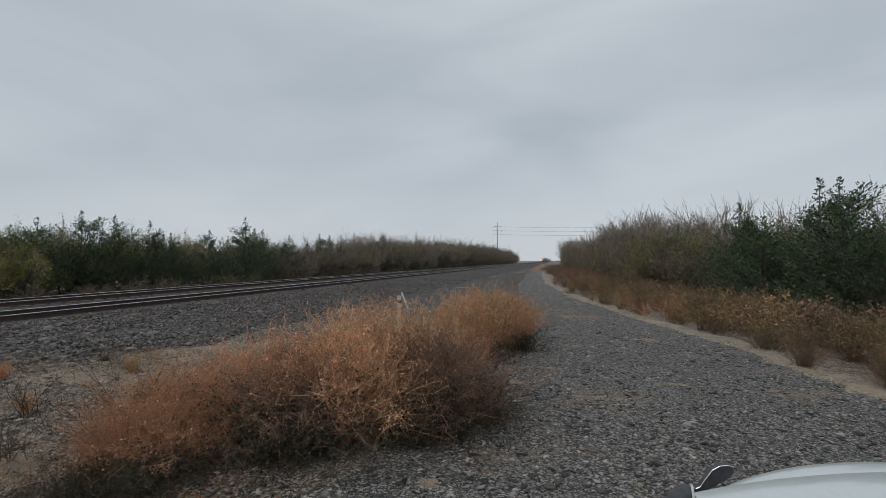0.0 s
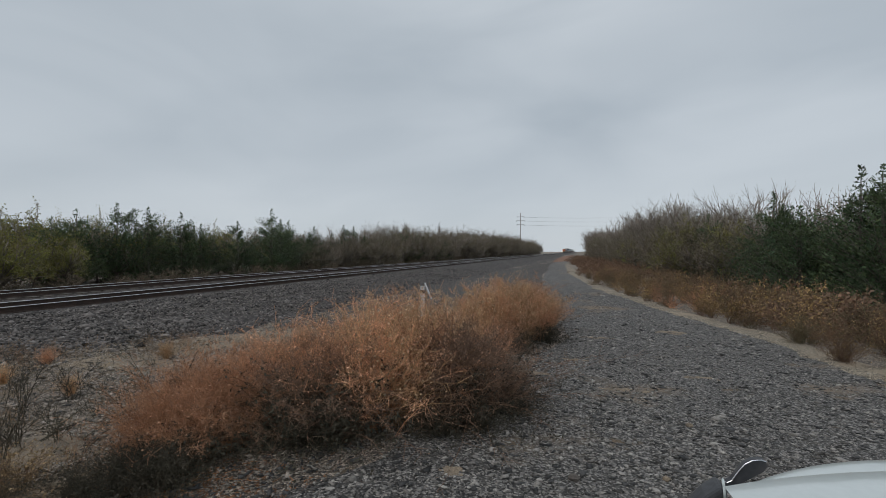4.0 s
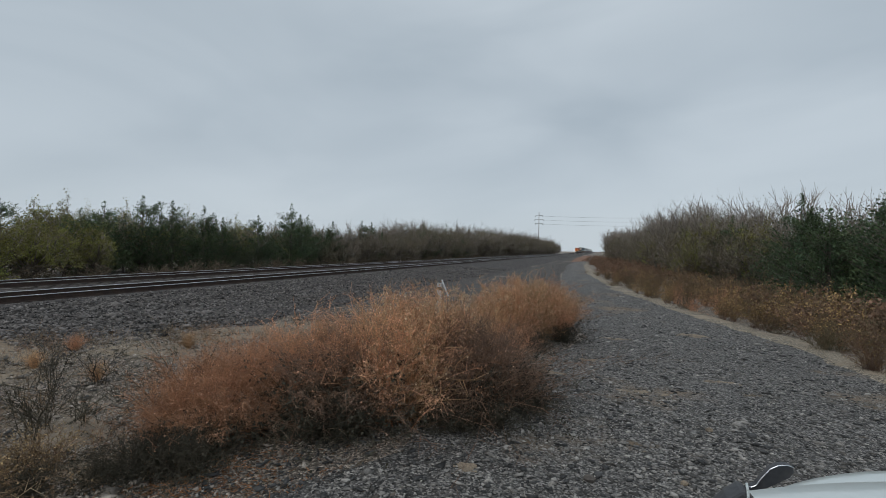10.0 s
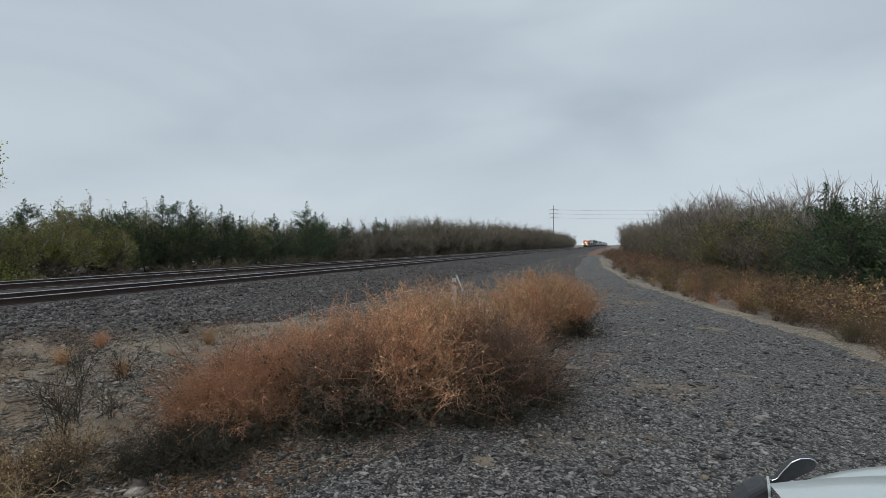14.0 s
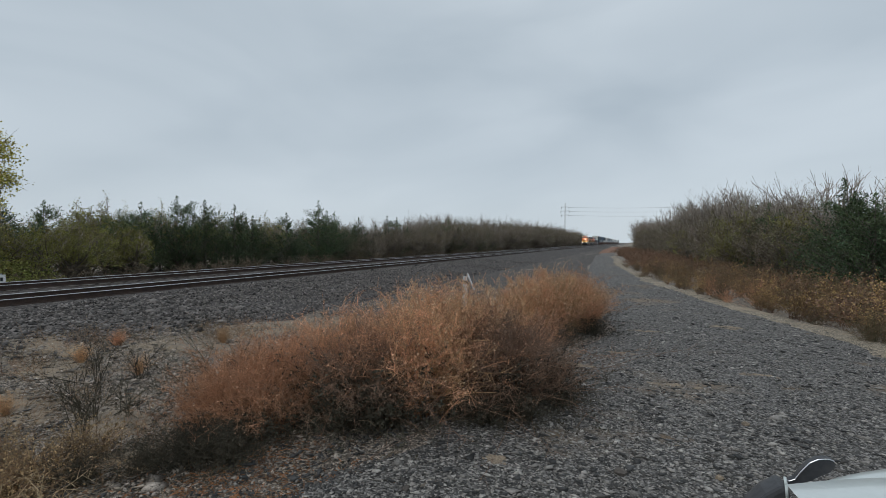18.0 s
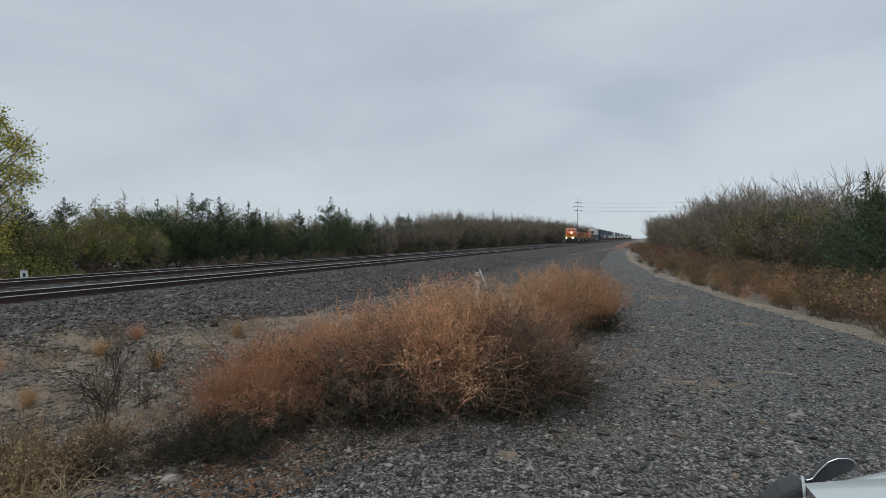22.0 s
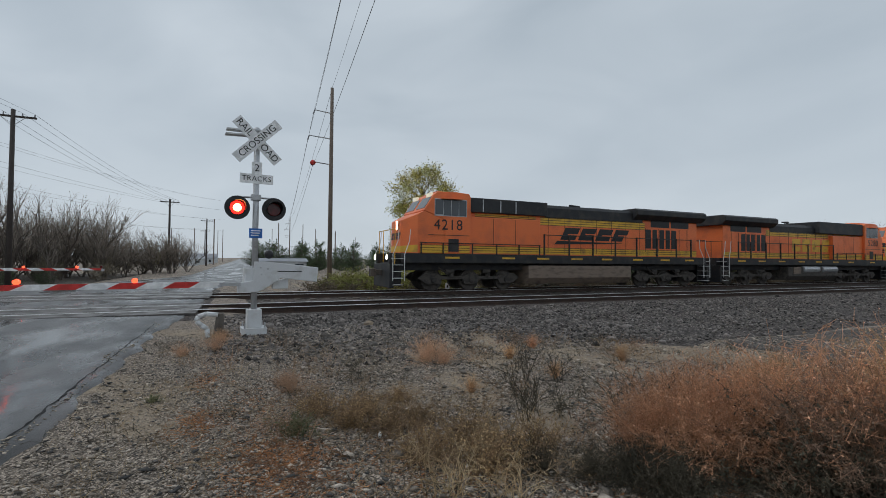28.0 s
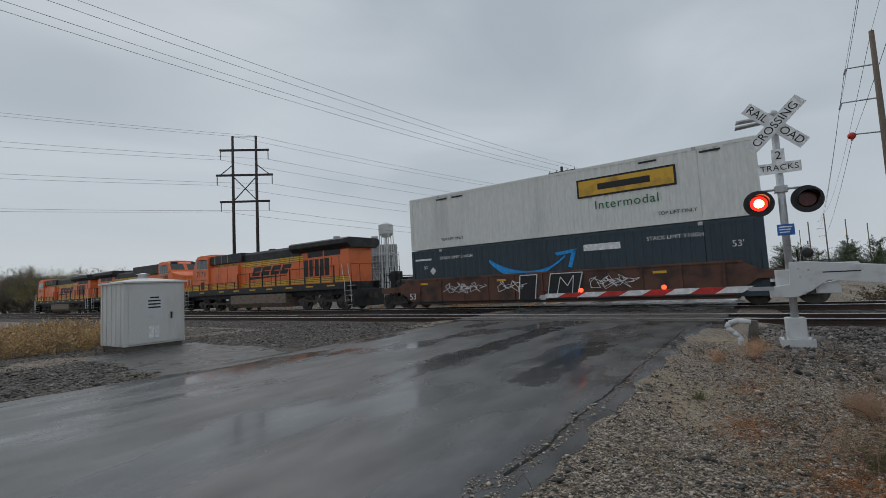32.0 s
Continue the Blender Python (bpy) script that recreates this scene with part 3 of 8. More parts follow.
# ---------------------------------------------------------------- crossing signal with gate
def crossbuck(parent, z, x):
    for k, (text, ang) in enumerate((("RAIL   ROAD", -45), ("CROSSING", 45))):
        m = pose(x + 0.022 * k, 0, z, ang, 0, 0)
        s = Shape().box(-0.004, 0.004, -0.61, 0.61, -0.115, 0.115)
        b = part("blade", s.turn(m), M_WHITEBAND, parent, "white reflective blade with black letters")
        letters("lettering", text, 0.205, M_LETTER, b, m @ pose(0.0055, 0, 0, 90, 0, 90), thick=0.0015, spacing=1.02 if k else 0.98)


def lamp_head(parent, y, z, face=1, x0=0.0):
    """A round hooded flasher on a side arm; its lens faces +x."""
    s = Shape()
    n = 28
    head = part("lamp_housing", Shape().tube((x0 - 0.14 * face, y, z), (x0 + 0.04 * face, y, z), 0.125, 0.165, 16), M_BLACK, parent, "black lamp housing", smooth=True)
    disc = Shape()
    ring = [(math.cos(2 * math.pi * i / n), math.sin(2 * math.pi * i / n)) for i in range(n)]
    v = [(x0 + 0.04 * face, y + 0.255 * a, z + 0.255 * b) for a, b in ring] + [(x0 + 0.052 * face, y + 0.255 * a, z + 0.255 * b) for a, b in ring]
    v += [(x0 + 0.052 * face, y + 0.160 * a, z + 0.160 * b) for a, b in ring] + [(x0 + 0.04 * face, y + 0.160 * a, z + 0.160 * b) for a, b in ring]
    f = []
    for i in range(n):
        j = (i + 1) % n
        f += [(i, j, n + j, n + i), (n + i, n + j, 2 * n + j, 2 * n + i), (2 * n + i, 2 * n + j, 3 * n + j, 3 * n + i), (3 * n + i, 3 * n + j, j, i)]
    part("background_disc", disc.add(v, f), M_BLACK, parent, "round black backing disc")
    hood = Shape()
    v, f = [], []
    arc = [math.radians(a) for a in range(-35, 216, 10)]
    for a in arc:
        reach = 0.10 + 0.20 * max(0.0, math.sin(a)) ** 0.6
        for r in (0.170, 0.162):
            for d in (0.05, reach + 0.05):
                v.append((x0 + d * face, y + r * math.cos(a), z + r * math.sin(a) * (1 - 0.1 * (d > 0.06))))
    for i in range(len(arc) - 1):
        k = 4 * i
        f += [(k, k + 1, k + 5, k + 4), (k + 2, k + 6, k + 7, k + 3), (k + 1, k + 3, k + 7, k + 5)]
    part("hood", hood.add(v, f), M_BLACK, parent, "black sun hood over the lens")
    # the disc imitates blinking: it turns its lit or dark face to the road
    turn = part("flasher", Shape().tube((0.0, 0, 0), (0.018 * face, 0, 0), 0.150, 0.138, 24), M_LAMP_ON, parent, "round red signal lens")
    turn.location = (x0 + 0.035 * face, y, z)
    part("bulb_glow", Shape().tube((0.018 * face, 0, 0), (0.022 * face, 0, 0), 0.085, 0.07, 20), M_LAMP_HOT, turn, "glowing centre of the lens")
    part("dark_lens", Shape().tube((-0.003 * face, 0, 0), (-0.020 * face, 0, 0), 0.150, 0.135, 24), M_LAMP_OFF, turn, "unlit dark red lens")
    return turn


def gate_arm(parent, length, z, y0=-0.55):
    """A tapering red and white arm along -y."""
    arm = part("gate_arm", Shape().along([(0.20, z - 0.035), (0.235, z - 0.035), (0.235, z + 0.035), (0.20, z + 0.035)], "y", y0 + 0.25, y0 - 0.15), M_BARE, parent, "lowered red and white striped gate arm")
    n = int(length / 0.42)
    for i in range(n):
        a, b = y0 - 0.15 - length * i / n, y0 - 0.15 - length * (i + 1) / n
        h = 0.062 - 0.016 * i / n
        sk = 0.10
        v = [(0.19, a + sk, z + h), (0.19, b + sk, z + h), (0.19, b - sk, z - h), (0.19, a - sk, z - h), (0.225, a + sk, z + h), (0.225, b + sk, z + h), (0.225, b - sk, z - h), (0.225, a - sk, z - h)]
        part("stripe", Shape().add(v, [(0, 1, 2, 3), (7, 6, 5, 4), (0, 4, 5, 1), (1, 5, 6, 2), (2, 6, 7, 3), (3, 7, 4, 0)]), M_RED if i % 2 else M_WHITEBAND, arm)
    for i, k in enumerate((0.36, 0.78, 0.985)):
        y = y0 - 0.15 - length * k
        part("arm_light", Shape().tube((0.16, y, z + 0.10), (0.26, y, z + 0.10), 0.05, 0.045, 12), M_GATE_LIGHT if i != 2 else M_LAMP_OFF, arm, "small red light on the arm")
    part("arm_tip", Shape().box(0.185, 0.23, y0 - 0.2 - length, y0 - 0.08 - length, z - 0.09, z + 0.02), M_BARE, arm)
    return arm


def gate_signal(m, arm_len, label, flashers, both_ways=False):
    t = thing("crossing_signal", label, "railroad crossing signal", m)
    part("foundation", Shape().box(-0.25, 0.25, -0.25, 0.25, -0.45, 0.03, 0.05), M_WHITE, t, "whitewashed footing")
    base = part("junction_base", Shape().box(-0.15, 0.15, -0.15, 0.15, 0.03, 0.42, 0.02), M_WHITE, t, "white cast base box", bevel=0.01)
    for a in (-1, 1):
        for b in (-1, 1):
            part("bolt", Shape().tube((0.2 * a, 0.2 * b, 0.03), (0.2 * a, 0.2 * b, 0.14), 0.018), M_BARE, base)
    part("mast", Shape().tube((0, 0, 0.4), (0, 0, 4.32), 0.064, 0.062, 16), M_BARE, t, "silver-grey round steel mast", smooth=True)
    part("mast_cap", Shape().ball((0, 0, 4.34), 0.085, 12, 6, 0.9), M_BARE, t, "rounded cap", smooth=True)
    crossbuck(t, 4.10, 0.09)
    for z, y0, dz in ((4.33, -0.60, 0.015), (4.22, -0.62, 0.05)):
        part("rear_blade", Shape().add([(-0.10, y0, z), (-0.10, 0.3, z + dz), (-0.30, 0.3, z + dz), (-0.30, y0, z), (-0.10, y0, z + 0.03), (-0.10, 0.3, z + 0.03 + dz), (-0.30, 0.3, z + 0.03 + dz), (-0.30, y0, z + 0.03)],
             [(3, 2, 1, 0), (4, 5, 6, 7), (0, 1, 5, 4), (1, 2, 6, 5), (2, 3, 7, 6), (3, 0, 4, 7)]), M_WHITE, t, "white blade seen from its edge")
    s = part("track_count_sign", Shape().box(0.075, 0.083, -0.105, 0.105, 3.37, 3.63).box(0.0752, 0.0828, -0.34, 0.34, 3.16, 3.368, 0), M_WHITEBAND, t, "white sign plate reading 2 TRACKS")
    letters("lettering", "2", 0.22, M_LETTER, s, pose(0.0845, 0, 3.50, 90, 0, 90), thick=0.0015)
    letters("lettering", "TRACKS", 0.155, M_LETTER, s, pose(0.0845, 0, 3.265, 90, 0, 90), thick=0.0015, spacing=1.08)
    arm = part("cross_arm", Shape().path([(0.0, -0.375, 2.86), (0.0, 0.375, 2.86)], 0.022, 8).tube((0, -0.375, 2.86), (0, -0.375, 2.6), 0.02).tube((0, 0.375, 2.86), (0, 0.375, 2.6), 0.02), M_BARE, t, "lamp cross arm")
    part("arm_clamp", Shape().box(-0.085, 0.085, -0.10, 0.10, 2.80, 2.92, 0.02), M_BARE, t)
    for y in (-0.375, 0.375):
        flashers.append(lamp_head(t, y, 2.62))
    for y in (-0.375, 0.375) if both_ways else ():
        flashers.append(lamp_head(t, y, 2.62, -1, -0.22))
    blue = part("notice_plate", Shape().box(0.066, 0.072, -0.135, 0.135, 1.97, 2.18), M_BLUE, t, "small blue notice plate with white lines")
    for k in range(3):
        part("text_line", Shape().box(0.0722, 0.0745, -0.10, 0.10 - 0.02 * k, 2.12 - 0.05 * k, 2.14 - 0.05 * k), M_WHITEBAND, blue)
    # gate mechanism: a cranked white casing with its counterweight to the field side
    ring = [(-0.36, 0.80), (0.05, 0.80), (0.28, 0.92), (0.52, 1.10), (1.32, 1.00), (1.35, 1.33), (0.22, 1.46), (-0.02, 1.46), (-0.05, 1.05), (-0.36, 1.00)]
    mech = part("gate_mechanism", Shape().along(ring, "x", 0.10, 0.17), M_WHITE, t, "white painted counterweight arm casing", bevel=0.012)
    part("counterweight", Shape().along([(0.36, 0.86), (0.70, 0.86), (0.70, 1.10), (0.36, 1.02)], "x", -0.02, 0.098), M_WHITE, mech, "white counterweight", bevel=0.01)
    part("motor_case", Shape().box(-0.22, 0.095, -0.22, 0.20, 0.84, 1.32, 0.03), M_WHITE, mech, "white motor housing", bevel=0.01)
    part("slot", Shape().box(0.171, 0.175, 0.45, 0.98, 1.235, 1.255), M_BLACK, mech)
    for a, b in ((0.1, 1.33), (0.25, 1.3), (0.12, 1.18)):
        part("bolt", Shape().tube((0.17, a, b), (0.185, a, b), 0.018), M_BARE, mech)
    part("bell", Shape().ball((-0.05, 0.30, 1.62), 0.10, 12, 6), M_BLACK, t, "dark round bell", smooth=True)
    gate_arm(t, arm_len, 0.98)
    return t


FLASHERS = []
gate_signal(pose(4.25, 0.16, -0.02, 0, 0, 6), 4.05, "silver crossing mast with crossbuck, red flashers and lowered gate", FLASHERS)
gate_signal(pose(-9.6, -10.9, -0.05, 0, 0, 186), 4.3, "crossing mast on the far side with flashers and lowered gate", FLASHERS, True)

# a bent cast post and dead weeds beside the mast
t = thing("cable_post", "weathered white bent pipe marker beside the signal", "post", pose(4.55, -0.62, -0.1))
sh = Shape()
for a, b, r0, r1 in ((-0.2, 0.12, 0.10, 0.095), (0.12, 0.30, 0.095, 0.085), (0.30, 0.47, 0.085, 0.07)):
    sh.tube((0.01 * a, 0.10 + 0.08 * a, a), (0.01, 0.10 + 0.08 * b, b), r0, r1, 7)
part("stub", sh, M_TIE, t, "rough grey concrete stub")
part("pipe", Shape().path([(0.05, 0.10, 0.44), (0.05, -0.12, 0.47), (0.04, -0.26, 0.42), (0.04, -0.30, 0.33), (0.04, -0.20, 0.24), (0.04, -0.10, 0.16), (0.04, -0.08, -0.1)], 0.048, 9), M_WHITE, t, "bent white pipe", smooth=True)


# ---------------------------------------------------------------- signal house
def signal_house():
    t = thing("signal_house", "weathered light grey steel railway signal house with a low roof", "equipment cabinet", pose(9.55, -15.7, -0.12, 0, 0, 0))
    M_CAB = material("grey_cabinet", (0.66, 0.65, 0.625), 0.55, 0.0, var=0.06, scale=1.5, tint=(0.55, 0.53, 0.50), tint_at=0.6, bump=0.05, stretch=(1, 1, 0.3))
    w, d, h = 1.72, 1.78, 1.98
    part("body", Shape().box(-w, 0, -d, 0, 0.10, h), M_CAB, t, "light grey ribbed steel walls", bevel=0.01)
    part("skid", Shape().box(-w + 0.06, -0.06, -d + 0.06, -0.06, -0.15, 0.10), M_TIE, t)
    r = [(-w - 0.06, -d - 0.06, h), (0.06, -d - 0.06, h), (0.06, 0.06, h), (-w - 0.06, 0.06, h)]
    c = (-w / 2, -d / 2, h + 0.20)
    v = r + [(a, b, z + 0.05) for a, b, z in r] + [c]
    part("roof", Shape().add(v, [(3, 2, 1, 0), (0, 1, 5, 4), (1, 2, 6, 5), (2, 3, 7, 6), (3, 0, 4, 7), (4, 5, 8), (5, 6, 8), (6, 7, 8), (7, 4, 8)]), M_CAB, t, "shallow pitched grey roof")
    part("vent_cap", Shape().tube((c[0], c[1], h + 0.18), (c[0], c[1], h + 0.30), 0.14, 0.14, 14).tube((c[0], c[1], h + 0.30), (c[0], c[1], h + 0.34), 0.2, 0.05, 14), M_BARE, t, "round roof vent")
    for i in range(5):
        y = -d * (i + 0.5) / 5
        part("wall_rib", Shape().box(0.0, 0.025, y - 0.012, y + 0.012, 0.12, h - 0.02), M_CAB, t)
    door = part("door", Shape().box(-w + 0.10, -0.12, 0.0, 0.03, 0.16, h - 0.08), M_CAB, t, "grey steel door")
    n = part("notice", Shape().box(-1.05, -0.58, 0.031, 0.037, 0.88, 1.62), M_WHITE, door, "white notice sheet with dark lines")
    for k in range(4):
        part("text_line", Shape().box(-0.99 + 0.05 * (k == 0), -0.64 - 0.05 * (k == 0), 0.0372, 0.0395, 1.50 - 0.1 * k, 1.545 - 0.1 * k), M_LETTER, n)
    for a in (-0.95, -0.79):
        part("louvre", Shape().box(a, a + 0.13, 0.031, 0.045, 0.30, 0.66), M_WHITEBAND, door)
    part("handle", Shape().box(-1.32, -1.28, 0.031, 0.07, 0.85, 1.05), M_BLACK, door)
    return t


signal_house()
M_APRON = material("worn_damp_asphalt", (0.050, 0.048, 0.047), 0.42, var=0.3, scale=1.5, fine=90, tint=(0.085, 0.078, 0.07), rough_var=0.2, bump=0.4)
strip("asphalt_apron", lambda y: 7.3 + 0.5 * smooth(-12, -10, y), lambda y: 10.9 + 0.3 * smooth(-13, -11, y), ground_z, M_APRON, "small damp asphalt apron in front of the signal house", n=12, ys=steps((-15.6, -9.9, 0.3)), lift=0.014, ragged=0.3, category="pavement")

# ---------------------------------------------------------------- the train
TRAIN = []
SIDE_X = pose(0, 0, 0, 90, 0, 90)      # lettering on a side that faces +x


def both(f):
    """A shape made on the +x side and mirrored on the other."""
    s = Shape()
    f(s, 1)
    f(s, -1)
    return s


def wheelset(truck, y, r=0.53):
    for sx in (-1, 1):
        w = part("wheel", Shape().tube((0.66 * sx, y, r), (0.80 * sx, y, r), r, r * 0.97, 20), M_GRIME, truck, "dirty steel wheel")
        part("axle_cap", Shape().tube((0.98 * sx, y, r), (1.10 * sx, y, r), 0.13, 0.11, 10), M_GRIME, w)


def loco_truck(body, y0, y1):
    """A three-axle truck with its side frames."""
    mid = [(y0 + (y1 - y0) * k) for k in (0.14, 0.5, 0.86)]
    ring = [(y0, 0.62), (y0 + 0.3, 0.86), (y0 + 0.9, 0.86), (y0 + 1.2, 0.72), (mid[1] - 0.5, 0.72), (mid[1], 0.88), (mid[1] + 0.5, 0.72), (y1 - 1.2, 0.72), (y1 - 0.9, 0.86), (y1 - 0.3, 0.86), (y1, 0.62),
            (mid[2] + 0.34, 0.34), (mid[2] - 0.34, 0.34), (mid[2] - 0.45, 0.56), (mid[1] + 0.45, 0.56), (mid[1] + 0.34, 0.34), (mid[1] - 0.34, 0.34), (mid[1] - 0.45, 0.56), (mid[0] + 0.45, 0.56), (mid[0] + 0.34, 0.34), (mid[0] - 0.34, 0.34)]
    t = part("truck", both(lambda s, k: s.along(ring, "x", *sorted((k * 0.86, k * 1.02)))), M_GRIME, body, "dusty grey three-axle truck", bevel=0.02)
    for y in mid:
        wheelset(t, y)
    for y in (mid[0] + 0.95, mid[1] + 0.95):
        for k in (-1, 1):
            part("spring", Shape().tube((k * 0.98, y, 0.66), (k * 0.98, y, 1.02), 0.11, 0.11, 10), M_GRIME, t)
            part("brake_cylinder", Shape().tube((k * 1.05, y - 0.35, 0.95), (k * 1.05, y + 0.05, 0.95), 0.10, 0.10, 10), M_GRIME, t)
    part("damper", both(lambda s, k: s.tube((k * 1.08, mid[0] + 0.2, 1.15), (k * 1.08, mid[0] + 0.75, 0.8), 0.045, 0.045, 8)), M_GRIME, t)
    return t


def slant_block(s, x, y0, y1, z0, z1, lean=0.25):
    """A slanted block with a bite out of it, standing for a letter of a company name."""
    h = z1 - z0
    s.add([(x, y0, z0), (x, y1, z0), (x, y1 + lean * h, z1), (x, y0 + lean * h, z1), (x - 0.006, y0, z0), (x - 0.006, y1, z0), (x - 0.006, y1 + lean * h, z1), (x - 0.006, y0 + lean * h, z1)],
          [(0, 1, 2, 3), (7, 6, 5, 4), (0, 4, 5, 1), (1, 5, 6, 2), (2, 6, 7, 3), (3, 7, 4, 0)])


def company_shapes(name, x, y0, y1, z0, z1, lean, gap, mat, parent, label, m=None):
    """Four plain slanted blocks, each split by a slit, in place of a company name."""
    w = (y1 - y0 - 3 * gap) / 4
    h = z1 - z0
    for i in range(4):
        a = y0 + i * (w + gap)
        s = Shape()
        low, high = (0.46, 0.56) if i % 2 else (0.40, 0.50)
        slant_block(s, x, a, a + w * (0.80 if i == 3 else 1.0), z0, z0 + low * h, lean)
        slant_block(s, x, a + lean * h * high, a + lean * h * high + w, z0 + high * h, z1, lean)
        slant_block(s, x + 0.0006, a + lean * h * low * 0.9, a + 0.34 * w + lean * h * low * 0.9, z0 + (low - 0.05) * h, z0 + (high + 0.05) * h, lean)
        part(name, s.turn(m) if m else s, mat, parent, label)


L = 22.15


def sides(name, boxes, mat, parent, label="", **kw):
    """One part for each box, on both sides."""
    for x0, x1, y0, y1, z0, z1 in boxes:
        for k in (-1, 1):
            part(name, Shape().box(*sorted((k * x0, k * x1)), y0, y1, z0, z1), mat, parent, label, **kw)


def locomotive(number, older=False, label="", lit=False):
    t = thing("diesel_locomotive", label, "locomotive", group="locomotives of the train")
    # frame, walkway and pilots
    part("frame", Shape().box(-1.50, 1.50, 1.25, L - 1.0, 1.36, 1.80).box(-0.9, 0.9, 0.75, L - 0.75, 1.0, 1.36), M_LBLACK, t, "black underframe with walkways", bevel=0.015)
    sides("frame_mark", [(1.500, 1.506, y, y + 0.75, 1.57, 1.66) for y in (3.2, 6.3, 8.4, 10.6, 12.7, 15.0, 17.2, 19.3)], M_YELLOW, t, "short yellow mark on the frame")
    for a, sgn in ((0.65, 1), (L - 0.65, -1)):
        part("pilot", Shape().box(-1.35, 1.35, a - 0.1, a + 0.1, 0.22, 1.30), M_LBLACK, t, "black pilot plate", bevel=0.02)
        part("coupler", Shape().box(-0.12, 0.12, a - 0.62 if sgn > 0 else a, a if sgn > 0 else a + 0.62, 0.75, 1.02).box(-0.2, 0.2, a - 0.66 if sgn > 0 else a + 0.4, a - 0.4 if sgn > 0 else a + 0.66, 0.70, 1.07), M_GRIME, t, "rusty knuckle coupler", bevel=0.02)
        for k in (-1, 1):
            st = part("stairwell", Shape().box(*sorted((k * 0.98, k * 1.02)), a + sgn * 0.0 - 0.02, a + 0.55 * sgn if sgn > 0 else a + 0.02, 0.3, 1.8) if sgn > 0 else Shape().box(*sorted((k * 0.98, k * 1.02)), a - 0.55, a + 0.02, 0.3, 1.8), M_LBLACK, t, "stairwell with white-edged treads")
            for i in range(5):
                z = 0.36 + 0.30 * i
                y0, y1 = sorted((a + sgn * 0.02, a + sgn * 0.50))
                part("tread", Shape().box(*sorted((k * 1.02, k * 1.48)), y0, y1, z - 0.012, z + 0.012), M_RAILING, st)
            s = Shape()
            for y in (a + sgn * 0.0, a + sgn * 0.55):
                s.path([(k * 1.50, y, 0.55), (k * 1.50, y, 1.75), (k * 1.42, y + sgn * 0.25, 2.35), (k * 1.42, y + sgn * 0.3, 2.9)], 0.02, 6)
            part("grab_rail", s, M_RAILING, t, "white bent grab rails")
        s = Shape()
        for x in (-1.3, -0.55, 0.55, 1.3):
            s.tube((x, a + sgn * 0.15, 1.3), (x, a + sgn * 0.15, 2.9), 0.02, n=6)
        s.path([(-1.3, a + sgn * 0.15, 2.9), (1.3, a + sgn * 0.15, 2.9)], 0.02, 6)
        part("end_railing", s, M_YELLOW if sgn > 0 else M_LBLACK, t, "railing across the platform")
    # nose and cab
    out = [(-0.72, 1.25), (0.72, 1.25), (1.42, 1.85), (1.44, 4.55), (-1.44, 4.55), (-1.42, 1.85)]
    top = {1.25: 3.34, 1.85: 3.62, 4.55: 3.86}
    v = [(a, b, 1.8) for a, b in out] + [(a, b, top[b]) for a, b in out] + [(1.43, 2.3, 3.86), (-1.43, 2.3, 3.86)]
    part("nose", Shape().add(v, [(5, 4, 3, 2, 1, 0), (0, 1, 7, 6), (1, 2, 8, 7), (2, 3, 9, 12, 8), (3, 4, 10, 9), (4, 5, 11, 13, 10), (5, 0, 6, 11), (6, 7, 8, 11), (8, 12, 13, 11), (12, 9, 10, 13)]), M_ORANGE, t, "orange wide nose", bevel=0.03)
    prof = [(2.12, 3.80), (2.62, 4.56), (2.80, 4.70), (3.6, 4.75), (4.45, 4.70), (4.56, 4.55), (4.56, 1.9), (3.2, 1.9), (3.2, 3.4)]
    cab = part("cab", Shape().along(prof, "x", -1.46, 1.46), M_ORANGE, t, "orange driver's cab", bevel=0.03)
    def front_pane(s, x0, x1):
        n = Vector((0, -0.84, 0.55)) * 0.012
        a, b = Vector((0, 2.20, 3.93)), Vector((0, 2.56, 4.48))
        q = [Vector((x0, a.y, a.z)), Vector((x1, a.y, a.z)), Vector((x1, b.y, b.z)), Vector((x0, b.y, b.z))]
        s.add([p + n for p in q] + [p - n for p in q], [(0, 1, 2, 3), (7, 6, 5, 4), (0, 4, 5, 1), (1, 5, 6, 2), (2, 6, 7, 3), (3, 7, 4, 0)])
    for x0, x1 in ((-1.32, -0.16), (0.16, 1.32)):
        s = Shape()
        front_pane(s, x0, x1)
        part("windscreen", s, M_GLASS, cab, "dark front window")
    for k in (-1, 1):
        f = part("window_frame", Shape().box(*sorted((k * 1.462, k * 1.470)), 2.66, 4.34, 3.57, 4.38), M_BARE, cab, "pale metal window surround")
        for a, b in ((2.69, 3.10), (3.13, 3.50), (3.53, 3.90), (3.93, 4.31)):
            part("pane", Shape().box(*sorted((k * 1.471, k * 1.478)), a, b, 3.60 if a > 2.8 else 3.64, 4.35), M_GLASS, f)
        part("sunshade", Shape().along([(3.02, 4.40), (4.06, 4.40), (4.06, 4.36), (3.02, 4.36)], "x", *sorted((k * 1.47, k * 1.75))), M_ORANGE, cab, "orange awning over the side window")
        part("cab_line", Shape().box(*sorted((k * 1.461, k * 1.466)), 2.35, 4.5, 2.66, 2.685), M_LBLACK, cab)
    letters("road_number", number, 0.70, M_LETTER, cab, pose(-1.463, 3.38, 3.14, 90, 0, -90) if older else pose(1.463, 3.38, 3.14) @ SIDE_X, thick=0.002, spacing=1.1)
